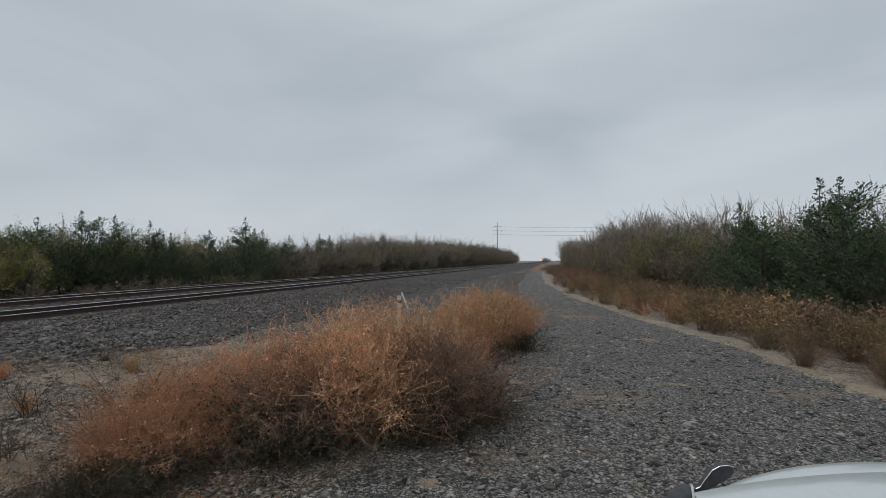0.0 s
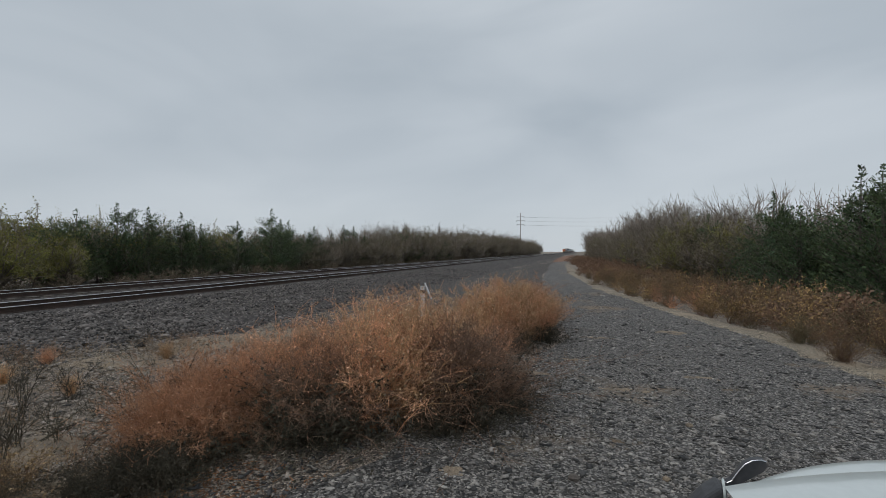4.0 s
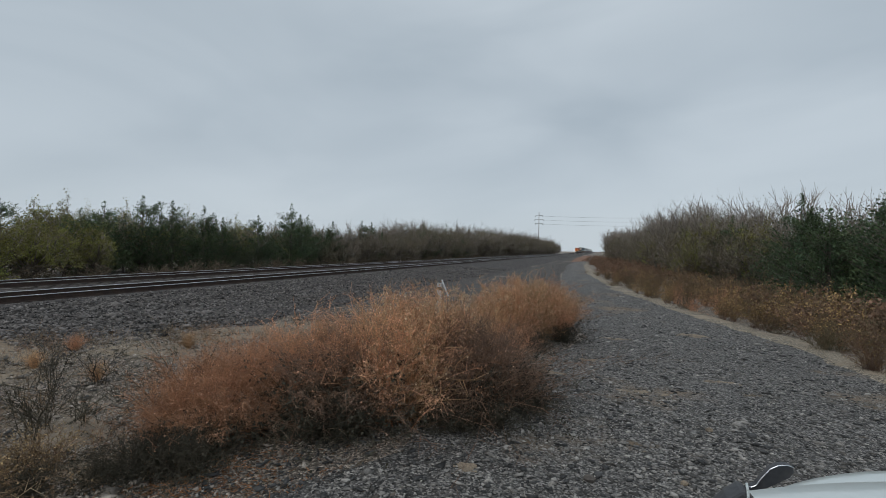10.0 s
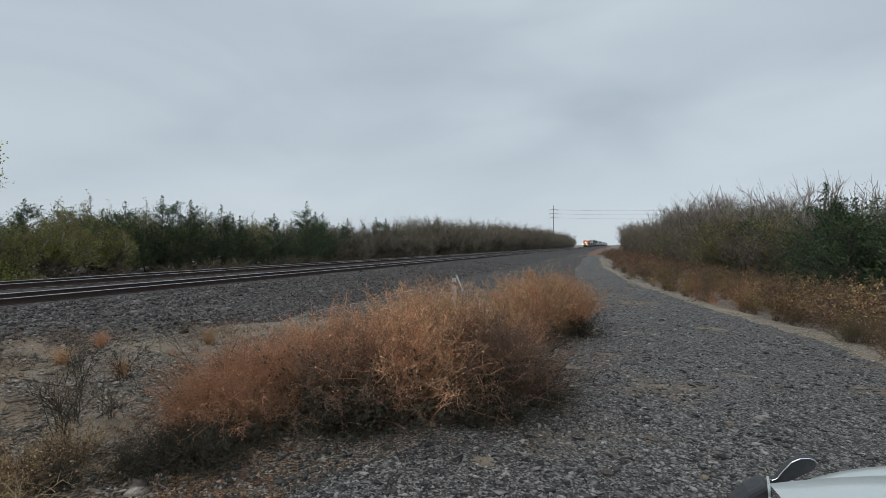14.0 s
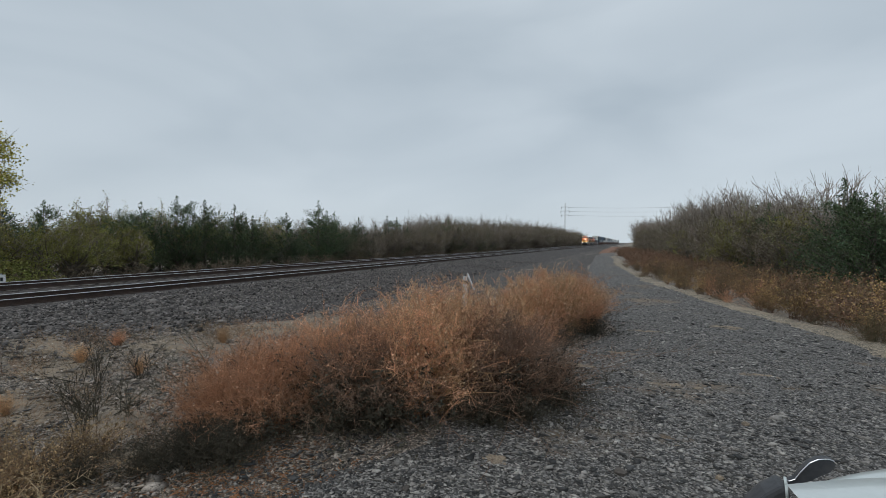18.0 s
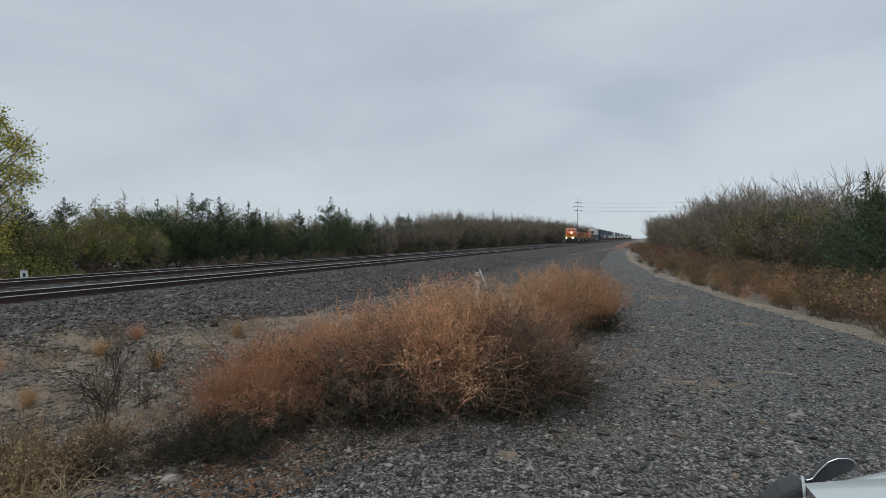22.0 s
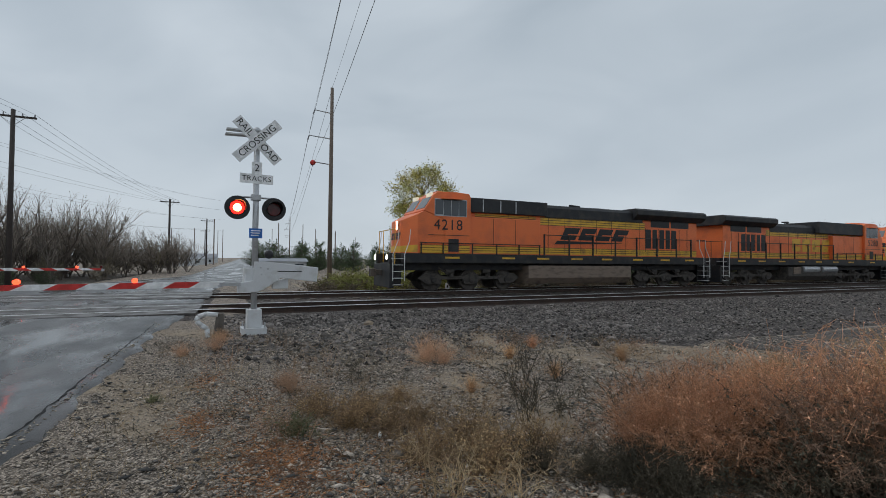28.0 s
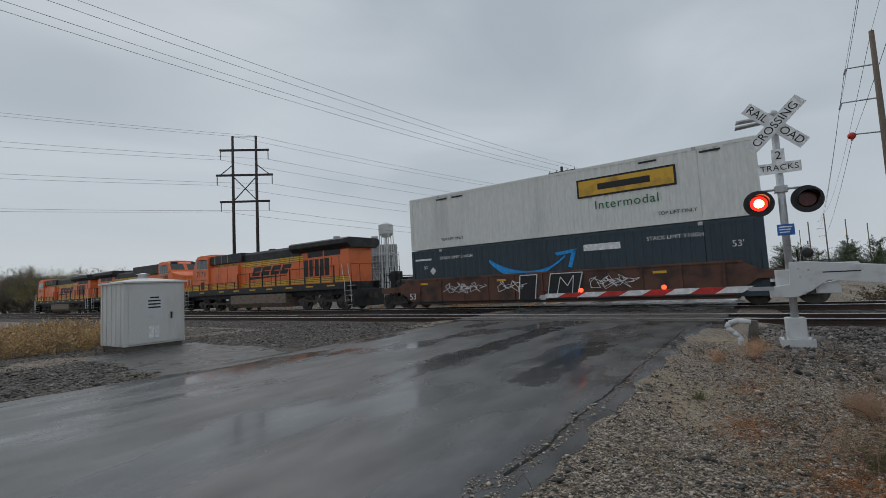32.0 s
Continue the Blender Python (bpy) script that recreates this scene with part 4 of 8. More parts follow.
    part("roof_gear", Shape().box(-1.0, 1.0, 2.95, 4.3, 4.70, 4.80).box(-0.5, 0.5, 3.3, 3.9, 4.80, 4.86), M_ORANGE, cab, bevel=0.02)
    for k in (-1, 1):
        part("number_board", Shape().box(*sorted((k * 0.62, k * 1.22)), 2.55, 2.66, 4.50, 4.68), M_NUMBERLIGHT if lit else M_LETTER, cab, "lit number board" if lit else "dark number board")
    if not older:
        for z in (3.02, 3.24):
            part("headlight_case", Shape().tube((0.28, 1.262, z), (0.28, 1.20, z), 0.11, 0.12, 12), M_LBLACK, t)
            part("headlight", Shape().tube((0.28, 1.20, z), (0.28, 1.194, z), 0.105, 0.10, 12), M_HEADLIGHT if lit else M_GLASS, t, "lit headlight" if lit else "unlit headlight")
        for k in (-1, 1):
            part("ditch_light_case", Shape().tube((k * 1.0, 0.60, 1.62), (k * 1.0, 0.506, 1.62), 0.12, 0.13, 12), M_LBLACK, t)
            part("ditch_light", Shape().tube((k * 1.0, 0.506, 1.62), (k * 1.0, 0.50, 1.62), 0.115, 0.11, 12), M_HEADLIGHT if lit else M_GLASS, t, "lit ditch light" if lit else "unlit ditch light")
            part("ditch_bracket", Shape().box(k * 1.0 - 0.12, k * 1.0 + 0.12, 0.6, 0.85, 1.3, 1.76), M_LBLACK, t)
        company_shapes("nose_emblem", 0, -0.70, 0.60, -0.16, 0.16, 0.45, 0.07, M_LETTER, t, "dark slanted block on the nose", pose(0, 1.243, 2.62, 0, 0, -90))
    part("nose_band", Shape().add([(-0.73, 1.243, 1.86), (0.73, 1.243, 1.86), (0.73, 1.243, 2.14), (-0.73, 1.243, 2.14), (1.426, 1.845, 1.86), (1.426, 1.845, 2.2), (-1.426, 1.845, 1.86), (-1.426, 1.845, 2.2)], [(0, 1, 2, 3), (1, 4, 5, 2), (6, 0, 3, 7)]), M_YELLOW, t, "yellow band round the nose")
    # long hood
    hood_end = L - 1.25
    hw = 1.05
    part("hood", Shape().along([(-hw, 1.8), (hw, 1.8), (hw, 3.9), (0.92, 4.06), (-0.92, 4.06), (-hw, 3.9)], "y", 4.56, hood_end), M_ORANGE, t, "orange long hood", bevel=0.02)
    part("cabinet_wall", Shape().box(-1.30, 1.30, 4.57, 8.7, 1.81, 3.62), M_ORANGE, t, "orange equipment cabinets behind the cab", bevel=0.02)
    sides("cabinet_stripe", [(1.301, 1.306, 4.7, 8.65, 1.86, 2.2)], M_YELLOW, t, "yellow stripe with black edges")
    sides("cabinet_line", [(1.307, 1.310, 4.7, 8.65, z, z + 0.025) for z in (1.96, 2.07, 2.185)] + [(1.301, 1.308, y, y + 0.02, 2.25, 3.58) for y in (5.9, 7.2)], M_LBLACK, t)
    if older:
        part("hood_roof", Shape().along([(-1.06, 3.70), (1.06, 3.70), (1.06, 4.12), (0.90, 4.32), (-0.90, 4.32), (-1.06, 4.12)], "y", 10.6, 16.0), M_LBLACK, t, "black hood roof")
        part("blower_box", Shape().box(-1.35, 1.35, 4.56, 10.6, 3.74, 4.62, 0.05), M_LBLACK, t, "black box behind the cab", bevel=0.03)
        part("exhaust", Shape().box(-0.4, 0.4, 14.2, 15.2, 4.3, 4.55), M_GRIME, t)
    else:
        part("hood_roof", Shape().along([(-1.10, 3.82), (1.10, 3.82), (1.10, 4.33), (0.95, 4.50), (-0.95, 4.50), (-1.10, 4.33)], "y", 9.2, 16.2), M_LBLACK, t, "black hood roof")
        part("blower_box", Shape().box(-1.28, 1.28, 4.56, 9.2, 3.86, 4.57), M_LBLACK, t, "black equipment box behind the cab", bevel=0.03)
        sides("grid_grille", [(1.281, 1.287, 4.7, 7.8, 3.95, 4.46)], M_BLACK, t)
        sides("grille_post", [(1.288, 1.31, y, y + 0.05, 3.9, 4.5) for y in (5.3, 6.3, 7.2)], M_BARE, t)
        part("exhaust", Shape().box(-0.35, 0.35, 13.2, 14.0, 4.45, 4.60), M_GRIME, t)
    part("horn", Shape().path([(0.3, 11.8, 4.4), (0.3, 11.8, 4.62)], 0.03).tube((0.3, 11.45, 4.62), (0.3, 12.15, 4.62), 0.09, 0.05, 10), M_LBLACK, t, "roof air horn")
    # radiator wing over the rear
    wing = [(-1.15, 3.98), (1.15, 3.98), (1.48, 4.24), (1.48, 4.52), (1.3, 4.62), (-1.3, 4.62), (-1.48, 4.52), (-1.48, 4.24)]
    part("radiator_wing", Shape().along(wing, "y", 15.4 if not older else 15.7, hood_end + 0.35), M_LBLACK, t, "black flared radiator hood", bevel=0.03)
    sides("radiator_intake", [(1.051, 1.058, y, y + 1.55, 3.58, 3.98) for y in (16.9, 18.6)], M_BLACK, t, "dark radiator intake")
    sides("grille", [(1.051, 1.060, y, y + w, 2.30, 3.44) for y, w in ((16.5, 0.42), (17.05, 0.36), (17.62, 0.40), (18.15, 0.36), (18.65, 0.40))], M_BLACK, t, "dark vertical grille")
    sides("door_edge", [(1.052, 1.062, y, y + 0.03, 2.1, 3.5) for y in (16.45, 17.5, 18.6, 19.3, 20.0)], M_LBLACK, t)
    # striping
    sides("upper_stripe", [(1.051, 1.056, a, b, z, 3.82) for a, b, z in ((5.0, 8.6, 3.66), (8.9, 16.4, 3.40))], M_YELLOW, t, "yellow stripe with black edges")
    sides("lower_stripe", [(1.051, 1.056, 4.7, hood_end - 0.05, 1.86, 2.2)], M_YELLOW, t, "yellow stripe with black edges")
    sides("cab_stripe", [(1.461, 1.467, a, b, 1.84, 2.20) for a, b in ((1.95, 3.35), (3.95, 4.5))], M_YELLOW, t, "yellow stripe with black edges")
    sides("stripe_line", [(1.057, 1.060, 5.0, 8.6, z, z + 0.022) for z in (3.66, 3.74)] + [(1.057, 1.060, 8.9, 16.4, z, z + 0.025) for z in (3.40, 3.53, 3.66, 3.79)] + [(1.057, 1.060, 4.7, hood_end - 0.05, z, z + 0.025) for z in (1.96, 2.07, 2.185)]
          + [(1.468, 1.471, 1.95, 4.5, z, z + 0.022) for z in (1.95, 2.06, 2.185)], M_LBLACK, t, "thin black line of the striping")
    sides("door_seam", [(1.051, 1.064, y, y + 0.022, 1.9, 3.85) for y in (5.6, 6.9, 8.15, 9.4, 10.5, 11.6, 12.7, 13.8, 14.9, 16.0)], M_LBLACK, t, "seam between hood doors")
    sides("step_recess", [(1.462, 1.472, 3.38, 3.92, 1.9, 2.5)], M_LBLACK, t, "dark step recess under the cab")
    if older:
        company_shapes("company_emblem", 1.066, 9.6, 14.3, 2.36, 3.28, 0.0, 0.24, M_YELLOW, t, "large plain yellow block on the hood", pose(0, 23.0, 0, 0, 0, 180))
    else:
        company_shapes("company_emblem", 1.066, 10.2, 14.8, 2.66, 3.32, 0.55, 0.2, M_LETTER, t, "black slanted block on the hood")
        part("emblem_dash", Shape().add([(1.067, 9.8, 2.40), (1.067, 14.6, 2.52), (1.067, 14.6, 2.55), (1.067, 10.0, 2.60)], [(0, 1, 2, 3)]), M_LETTER, t, "long black dash under the blocks")
    # side handrails
    for k in (-1, 1):
        s = Shape()
        ys = [8.9 + 1.62 * i for i in range(7)] + [19.9]
        s.path([(k * 1.42, ys[0], 2.86), (k * 1.42, ys[-1], 2.86)], 0.022, 6)
        rail = part("side_railing", s, M_LBLACK, t, "black walkway railing")
        for y in ys:
            part("railing_post", Shape().box(*sorted((k * 1.39, k * 1.45)), y - 0.035, y + 0.035, 1.8, 2.9), M_LBLACK, rail)
    for k in (-1, 1):
        low = part("low_railing", Shape().path([(k * 1.49, 1.95, 2.30), (k * 1.49, 8.6, 2.30)], 0.02, 6), M_LBLACK, t, "low black railing beside the cab")
        for y in (2.0, 3.1, 4.65, 6.0, 7.3, 8.55):
            part("railing_post", Shape().box(*sorted((k * 1.47, k * 1.51)), y - 0.025, y + 0.025, 1.8, 2.32), M_LBLACK, low)
    # tank and trucks
    ring = [(-1.46, 0.62), (-1.2, 0.30), (1.2, 0.30), (1.46, 0.62), (1.46, 1.26), (-1.46, 1.26)]
    if older:
        part("fuel_tank", Shape().along([(a, b if b > 1 else b) for a, b in ring if True], "y", 8.4, 14.6).turn(pose(0, 0, -0.02)), M_GRIME, t, "dark grimy fuel tank", bevel=0.03)
        for y in (8.6, 10.9):
            part("air_tank", both(lambda s, k: s.tube((k * 1.34, y, 1.06), (k * 1.34, y + 1.9, 1.06), 0.24, 0.24, 14)), M_BARE, t, "silver air reservoir", smooth=False)
        part("equipment_box", both(lambda s, k: s.box(*sorted((k * 1.2, k * 1.5)), 13.2, 14.0, 0.75, 1.25)), M_TANK, t)
    else:
        part("fuel_tank", Shape().along(ring, "y", 7.9, 14.9), M_TANK, t, "dusty brown fuel tank", bevel=0.03)
    loco_truck(t, 2.05, 7.6)
    loco_truck(t, 15.6, 20.9)
    return t


LOCOS = [(locomotive("4218", lit=True, label="orange and black diesel locomotive with lit headlights leading the train"), False),
         (locomotive("5280", True, "faded orange diesel locomotive with yellow lettering running backwards"), True),
         (locomotive("7179", label="orange and black diesel locomotive third in the train"), False)]
for i, (ob, back) in enumerate(LOCOS):
    TRAIN.append((ob, L * i, pose(0, L, 0, 0, 0, 180) if back else Matrix.Identity(4)))

# ---------------------------------------------------------------- well cars and containers
M_WELL = material("brown_car_paint", (0.155, 0.072, 0.048), 0.65, var=0.15, scale=1.5, tint=(0.06, 0.04, 0.034), tint_at=0.55, bump=0.1, each=0.15)


def container_paint(name, base, tint=None):
    return material(name, base, 0.5, var=0.06, scale=0.7, fine=12, tint=tint or tuple(c * 0.78 for c in base), tint_at=0.62, bump=0.05, stretch=(1, 1, 0.25))


PAINTS = [container_paint("white_container", (0.78, 0.77, 0.73)), container_paint("navy_container", (0.042, 0.066, 0.082)), container_paint("blue_container", (0.045, 0.085, 0.18)),
          container_paint("grey_container", (0.36, 0.38, 0.40)), container_paint("green_container", (0.05, 0.12, 0.09)), container_paint("pale_container", (0.50, 0.52, 0.52))]
PITCH, BOX_L = 20.3, 16.15


SIDE = [(0.35, 0.95), (1.9, 0.98), (2.6, 0.42), (17.7, 0.42), (18.4, 0.98), (19.95, 0.95), (19.95, 1.25), (18.6, 1.30), (17.9, 1.64), (2.4, 1.64), (1.7, 1.30), (0.35, 1.25)]


def well_car(lead):
    t = thing("well_car", "dirty brown double-stack well car", "rail car", group="well cars of the train")
    for k in (-1, 1):
        b = part("side_sill", Shape().along(SIDE, "x", *sorted((k * 1.32, k * 1.47))), M_WELL, t, "rust-brown stepped side sill", bevel=0.02)
        part("top_chord", Shape().box(*sorted((k * 1.30, k * 1.52)), 2.3, 18.0, 1.60, 1.68), M_WELL, b)
        for i in range(11):
            y = 3.2 + 1.42 * i
            part("side_post", Shape().box(*sorted((k * 1.47, k * 1.53)), y - 0.05, y + 0.05, 0.44, 1.62), M_WELL, b)
    part("well_floor", Shape().box(-1.32, 1.32, 2.5, 17.8, 0.28, 0.36), M_WELL, t)
    for a in (0.35, 18.4):
        part("end_platform", Shape().box(-1.30, 1.30, a, a + 1.55, 0.95, 1.15), M_WELL, t, "end platform with safety rails")
        s = Shape()
        for y in (a + 0.2, a + 1.3):
            for k in (-1, 1):
                s.path([(k * 1.25, y, 1.1), (k * 1.25, y, 2.0)], 0.035, 6)
        s.path([(-1.25, a + 0.2, 2.0), (1.25, a + 0.2, 2.0)], 0.03, 6)
        part("platform_railing", s, M_LBLACK, t)
        tr = part("truck", both(lambda s2, k: s2.along([(a - 0.25, 0.42), (a + 0.2, 0.36), (a + 0.75, 0.24), (a + 1.3, 0.36), (a + 1.75, 0.42), (a + 1.75, 0.62), (a + 1.1, 0.78), (a + 0.4, 0.78), (a - 0.25, 0.62)], "x", *sorted((k * 0.90, k * 1.05)))), M_GRIME, t, "two-axle truck")
        for y in (a - 0.05, a + 1.55):
            wheelset(tr, y, 0.46)
        part("coupler", Shape().box(-0.12, 0.12, a - 0.36 if a < 1 else a + 1.4, a + 0.1 if a < 1 else a + 1.9, 0.75, 1.0), M_GRIME, t)
    for y in (3.3, 8.0, 15.0):
        sides("side_mark", [(1.531, 1.534, y, y + 0.5, 1.34, 1.44)], M_YELLOW, t, "small yellow reflective mark")
    return t


def container_shape(z0, z1):
    """A box with corrugated sides."""
    n, ring = 46, []
    step = (BOX_L - 0.36) / n
    for k in (1, -1):
        side = []
        for i in range(n):
            y = 0.18 + step * i
            side += [(k * 1.255, y), (k * 1.282, y + 0.12 * step), (k * 1.282, y + 0.56 * step), (k * 1.255, y + 0.68 * step)]
        ring += [(k * 1.255, 0.03)] + side + [(k * 1.255, BOX_L - 0.03)] if k > 0 else [(k * 1.255, BOX_L - 0.03)] + side[::-1] + [(k * 1.255, 0.03)]
    return Shape().prism(ring, z0 + 0.02, z1 - 0.02)


CONT = {}


def container(level, paint, label):
    z0 = 0.36 + 2.90 * level
    t = thing("shipping_container", label, "shipping container", group="containers on the train")
    key = (level, paint.name)
    if key not in CONT:
        CONT[key] = [("body", container_shape(z0, z0 + 2.87).mesh("body", paint))]
        for k in (-1, 1):
            for y in (0.0, 1.9, BOX_L - 2.06, BOX_L - 0.16):
                CONT[key].append(("side_post", Shape().box(*sorted((k * 1.20, k * 1.296)), y, y + 0.16, z0, z0 + 2.87).mesh("side_post", paint)))
            CONT[key].append(("bottom_rail", Shape().box(*sorted((k * 1.2, k * 1.292)), 0.005, BOX_L - 0.005, z0 + 0.004, z0 + 0.16).mesh("bottom_rail", paint)))
            CONT[key].append(("top_rail", Shape().box(*sorted((k * 1.2, k * 1.292)), 0.005, BOX_L - 0.005, z0 + 2.74, z0 + 2.866).mesh("top_rail", paint)))
    for nm, me in CONT[key]:
        part(nm, me, paint, t)
    sides("corner_lock", [(1.297, 1.31, y, y + 0.16, z0 + 2.72, z0 + 2.86) for y in (1.9, BOX_L - 2.06)], M_BARE, t, "steel corner casting")
    return t, z0


well_first = well_car(True)
# the gear on the platform behind the locomotives
for a in (0.45, 1.25):
    part("end_ladder", Shape().path([(1.28, a, 0.5), (1.28, a, 2.5)], 0.03, 6).path([(1.28, a + 0.4, 0.5), (1.28, a + 0.4, 2.5)], 0.03, 6).path([(1.28, a, 1.6), (1.28, a + 0.4, 1.6)], 0.025, 6).path([(1.28, a, 2.1), (1.28, a + 0.4, 2.1)], 0.025, 6), M_LBLACK, well_first, "black end ladder")
part("brake_stand", Shape().box(0.2, 0.95, 0.55, 1.0, 1.15, 2.25, 0.08), M_LBLACK, well_first, "black brake stand", bevel=0.03)
part("brake_wheel", Shape().tube((0.95, 0.78, 1.9), (1.02, 0.78, 1.9), 0.26, 0.26, 18), M_LBLACK, well_first)
part("air_cylinder", Shape().tube((-0.6, 1.45, 1.5), (1.1, 1.45, 1.5), 0.26, 0.26, 14), M_GRIME, well_first, "grimy air cylinder")
part("valve_box", Shape().box(-0.9, 0.1, 0.6, 1.2, 1.15, 1.9, 0.05), M_LBLACK, well_first, bevel=0.03)
rng = random.Random(11)
NAMES = ("white", "dark navy", "blue", "grey", "dark green", "pale grey")
stacks = [(1, 0), (1, 1), (3, 1), (1, 2), (5, 1), (0, 1), (3, 5), (0, 0), (2, 1)] + [(rng.choice((0, 1, 3, 5, 5, 0)), rng.choice((0, 0, 5, 1, 3, None))) for i in range(26)]
FRONT = 3 * L + 1.5
for i, (low, high) in enumerate(stacks):
    car = well_first if i == 0 else copy_thing(well_first, Matrix.Identity(4))
    y = FRONT + PITCH * i + (7.5 if i > 0 else 0)      # an unloaded intermediate deck follows the first well
    TRAIN.append((car, y, Matrix.Identity(4)))
    for level, paint in ((0, low), (1, high)):
        if paint is None:
            continue
        ob, z0 = container(level, PAINTS[paint], f"{NAMES[paint]} corrugated steel shipping container on a well car")
        TRAIN.append((ob, y + 2.6, Matrix.Identity(4)))
        if i == 0:
            X = 1.298
            def at(yy, zz):
                return pose(X, yy, zz) @ SIDE_X
            if level == 1:
                sign = part("advert_plate", Shape().box(X - 0.02, X + 0.003, 9.70, 13.65, 4.78, 5.60), M_LETTER, ob, "yellow plate with a dark border")
                part("plate_field", Shape().box(X, X + 0.006, 9.78, 13.57, 4.86, 5.52), M_YELLOW, sign)
                part("name_bar", Shape().box(X, X + 0.009, 10.6, 12.7, 5.05, 5.32), M_LETTER, sign)
                letters("lettering", "Intermodal", 0.52, material("green_lettering", (0.03, 0.16, 0.07), 0.5), ob, at(11.7, 4.38), thick=0.003, spacing=1.12)
                letters("lettering", "TOP LIFT ONLY", 0.20, M_LETTER, ob, at(13.57, 3.71), thick=0.003)
                letters("lettering", "TOP LIFT ONLY", 0.20, M_LETTER, ob, at(2.92, 3.70), thick=0.003)
                for yy in (2.0, 3.0, 12.3, 14.5):
                    part("marking", Shape().box(X, X + 0.003, yy, yy + 0.7, 5.84, 5.92), M_LETTER, ob)
            else:
                s = Shape()
                pts = [(5.05 + 3.9 * u, 1.58 + 0.80 * (2 * u - 1) ** 2 - 0.05 * u, 0.05 + 0.17 * math.sin(math.pi * min(1, u * 1.15 + 0.05))) for u in [k / 18 for k in range(19)]]
                v = [(X, a, b + c) for a, b, c in pts] + [(X, a, b - c) for a, b, c in pts]
                n = len(pts)
                s.add(v, [(k + 1, k, n + k, n + k + 1) for k in range(n - 1)])
                s.add([(X, 8.45, 2.50), (X, 9.50, 2.62), (X, 9.40, 2.46), (X, 8.6, 2.36)], [(0, 1, 2, 3)]).add([(X, 9.50, 2.62), (X, 9.22, 1.78), (X, 9.06, 1.84), (X, 9.24, 2.44)], [(0, 1, 2, 3)])
                part("curved_arrow", s, material("bright_blue_vinyl", (0.02, 0.30, 0.72), 0.4), ob, "bright blue curved arrow")
                part("name_bar", Shape().box(X - 0.01, X + 0.003, 9.80, 11.35, 2.46, 2.74), M_WHITEBAND, ob, "white bar in place of a company name")
                letters("lettering", "STACK LIMIT 3 HIGH", 0.22, M_WHITEBAND, ob, at(3.1, 2.72), thick=0.003)
                letters("lettering", "STACK LIMIT 3 HIGH", 0.22, M_WHITEBAND, ob, at(13.4, 2.74), thick=0.003)
                letters("lettering", "53'", 0.34, M_WHITEBAND, ob, at(15.47, 2.28), thick=0.003)
                letters("lettering", "53'", 0.24, M_WHITEBAND, ob, at(1.12, 2.27), thick=0.003)
                part("serial_bar", Shape().box(X, X + 0.003, 0.4, 1.5, 2.66, 2.76), M_WHITEBAND, ob)
                part("placard", Shape().add([(X, 1.38, 2.07), (X, 1.58, 1.85), (X, 1.78, 2.07), (X, 1.58, 2.29)], [(0, 1, 2, 3)]), M_WHITEBAND, ob, "white diamond placard")
for ob, _, _ in TRAIN[-2 * len(stacks) - 40:]:
    for o in ob.children:
        if o.name.split(".")[0] in ("advert_plate", "lettering", "marking", "curved_arrow", "name_bar", "serial_bar", "placard"):
            o.location.y -= 0.15
letters("lettering", "53", 0.48, M_WHITEBAND, well_first, pose(1.54, 2.75, 0.72) @ SIDE_X, thick=0.003)
# looping white spray paint on the first car
g = random.Random(5)
for c in (5.0, 5.9, 8.1, 12.5, 13.0):
    s = Shape()
    p = []
    for k in range(26):
        p.append((1.536, c + 0.055 * k + 0.22 * math.sin(k * 1.9 + c), 1.1 + 0.30 * math.sin(k * 1.35 + c) * (0.6 + 0.4 * math.sin(k * 0.5))))
    s.path(p, 0.014, 4)
    part("graffiti", s, M_WHITEBAND, well_first, "white looping spray paint")
for a, b, c, d in ((9.15, 9.95, 9.25, 10.1), (10.55, 11.9, 10.75, 12.2)):
    part("graffiti", Shape().add([(1.537, a, 0.42), (1.537, b, 0.42), (1.537, d, 1.58), (1.537, c, 1.58)], [(0, 1, 2, 3)]), M_LETTER, well_first, "black spray-painted panel")
    part("graffiti", Shape().path([(1.541, a, 0.46), (1.541, c, 1.56), (1.541, d, 1.56), (1.541, b, 0.46)], 0.028, 4), M_WHITEBAND, well_first, "white outline of a spray-painted panel")
part("graffiti", Shape().path([(1.542, 11.0, 0.6), (1.542, 11.2, 1.4), (1.542, 11.5, 1.0), (1.542, 11.8, 1.45), (1.542, 11.7, 0.6)], 0.022, 4), M_WHITEBAND, well_first, "white strokes inside the black panel")

# ---------------------------------------------------------------- vegetation
def np_mesh(name, verts, faces, mat):
    """A mesh from arrays; faces all of one size."""
    me = bpy.data.meshes.new(name)
    verts, faces = np.asarray(verts, np.float32), np.asarray(faces, np.int32)
    n, k = faces.shape
    me.vertices.add(len(verts))
    me.vertices.foreach_set("co", verts.ravel())
    me.loops.add(n * k)
    me.loops.foreach_set("vertex_index", faces.ravel())
    me.polygons.add(n)
    me.polygons.foreach_set("loop_start", np.arange(0, n * k, k, dtype=np.int32))
    me.polygons.foreach_set("loop_total", np.full(n, k, np.int32))
    me.materials.append(mat)
    me.update(calc_edges=True)
    return me


def unit(a):
    return a / np.maximum(np.linalg.norm(a, axis=-1, keepdims=True), 1e-9)


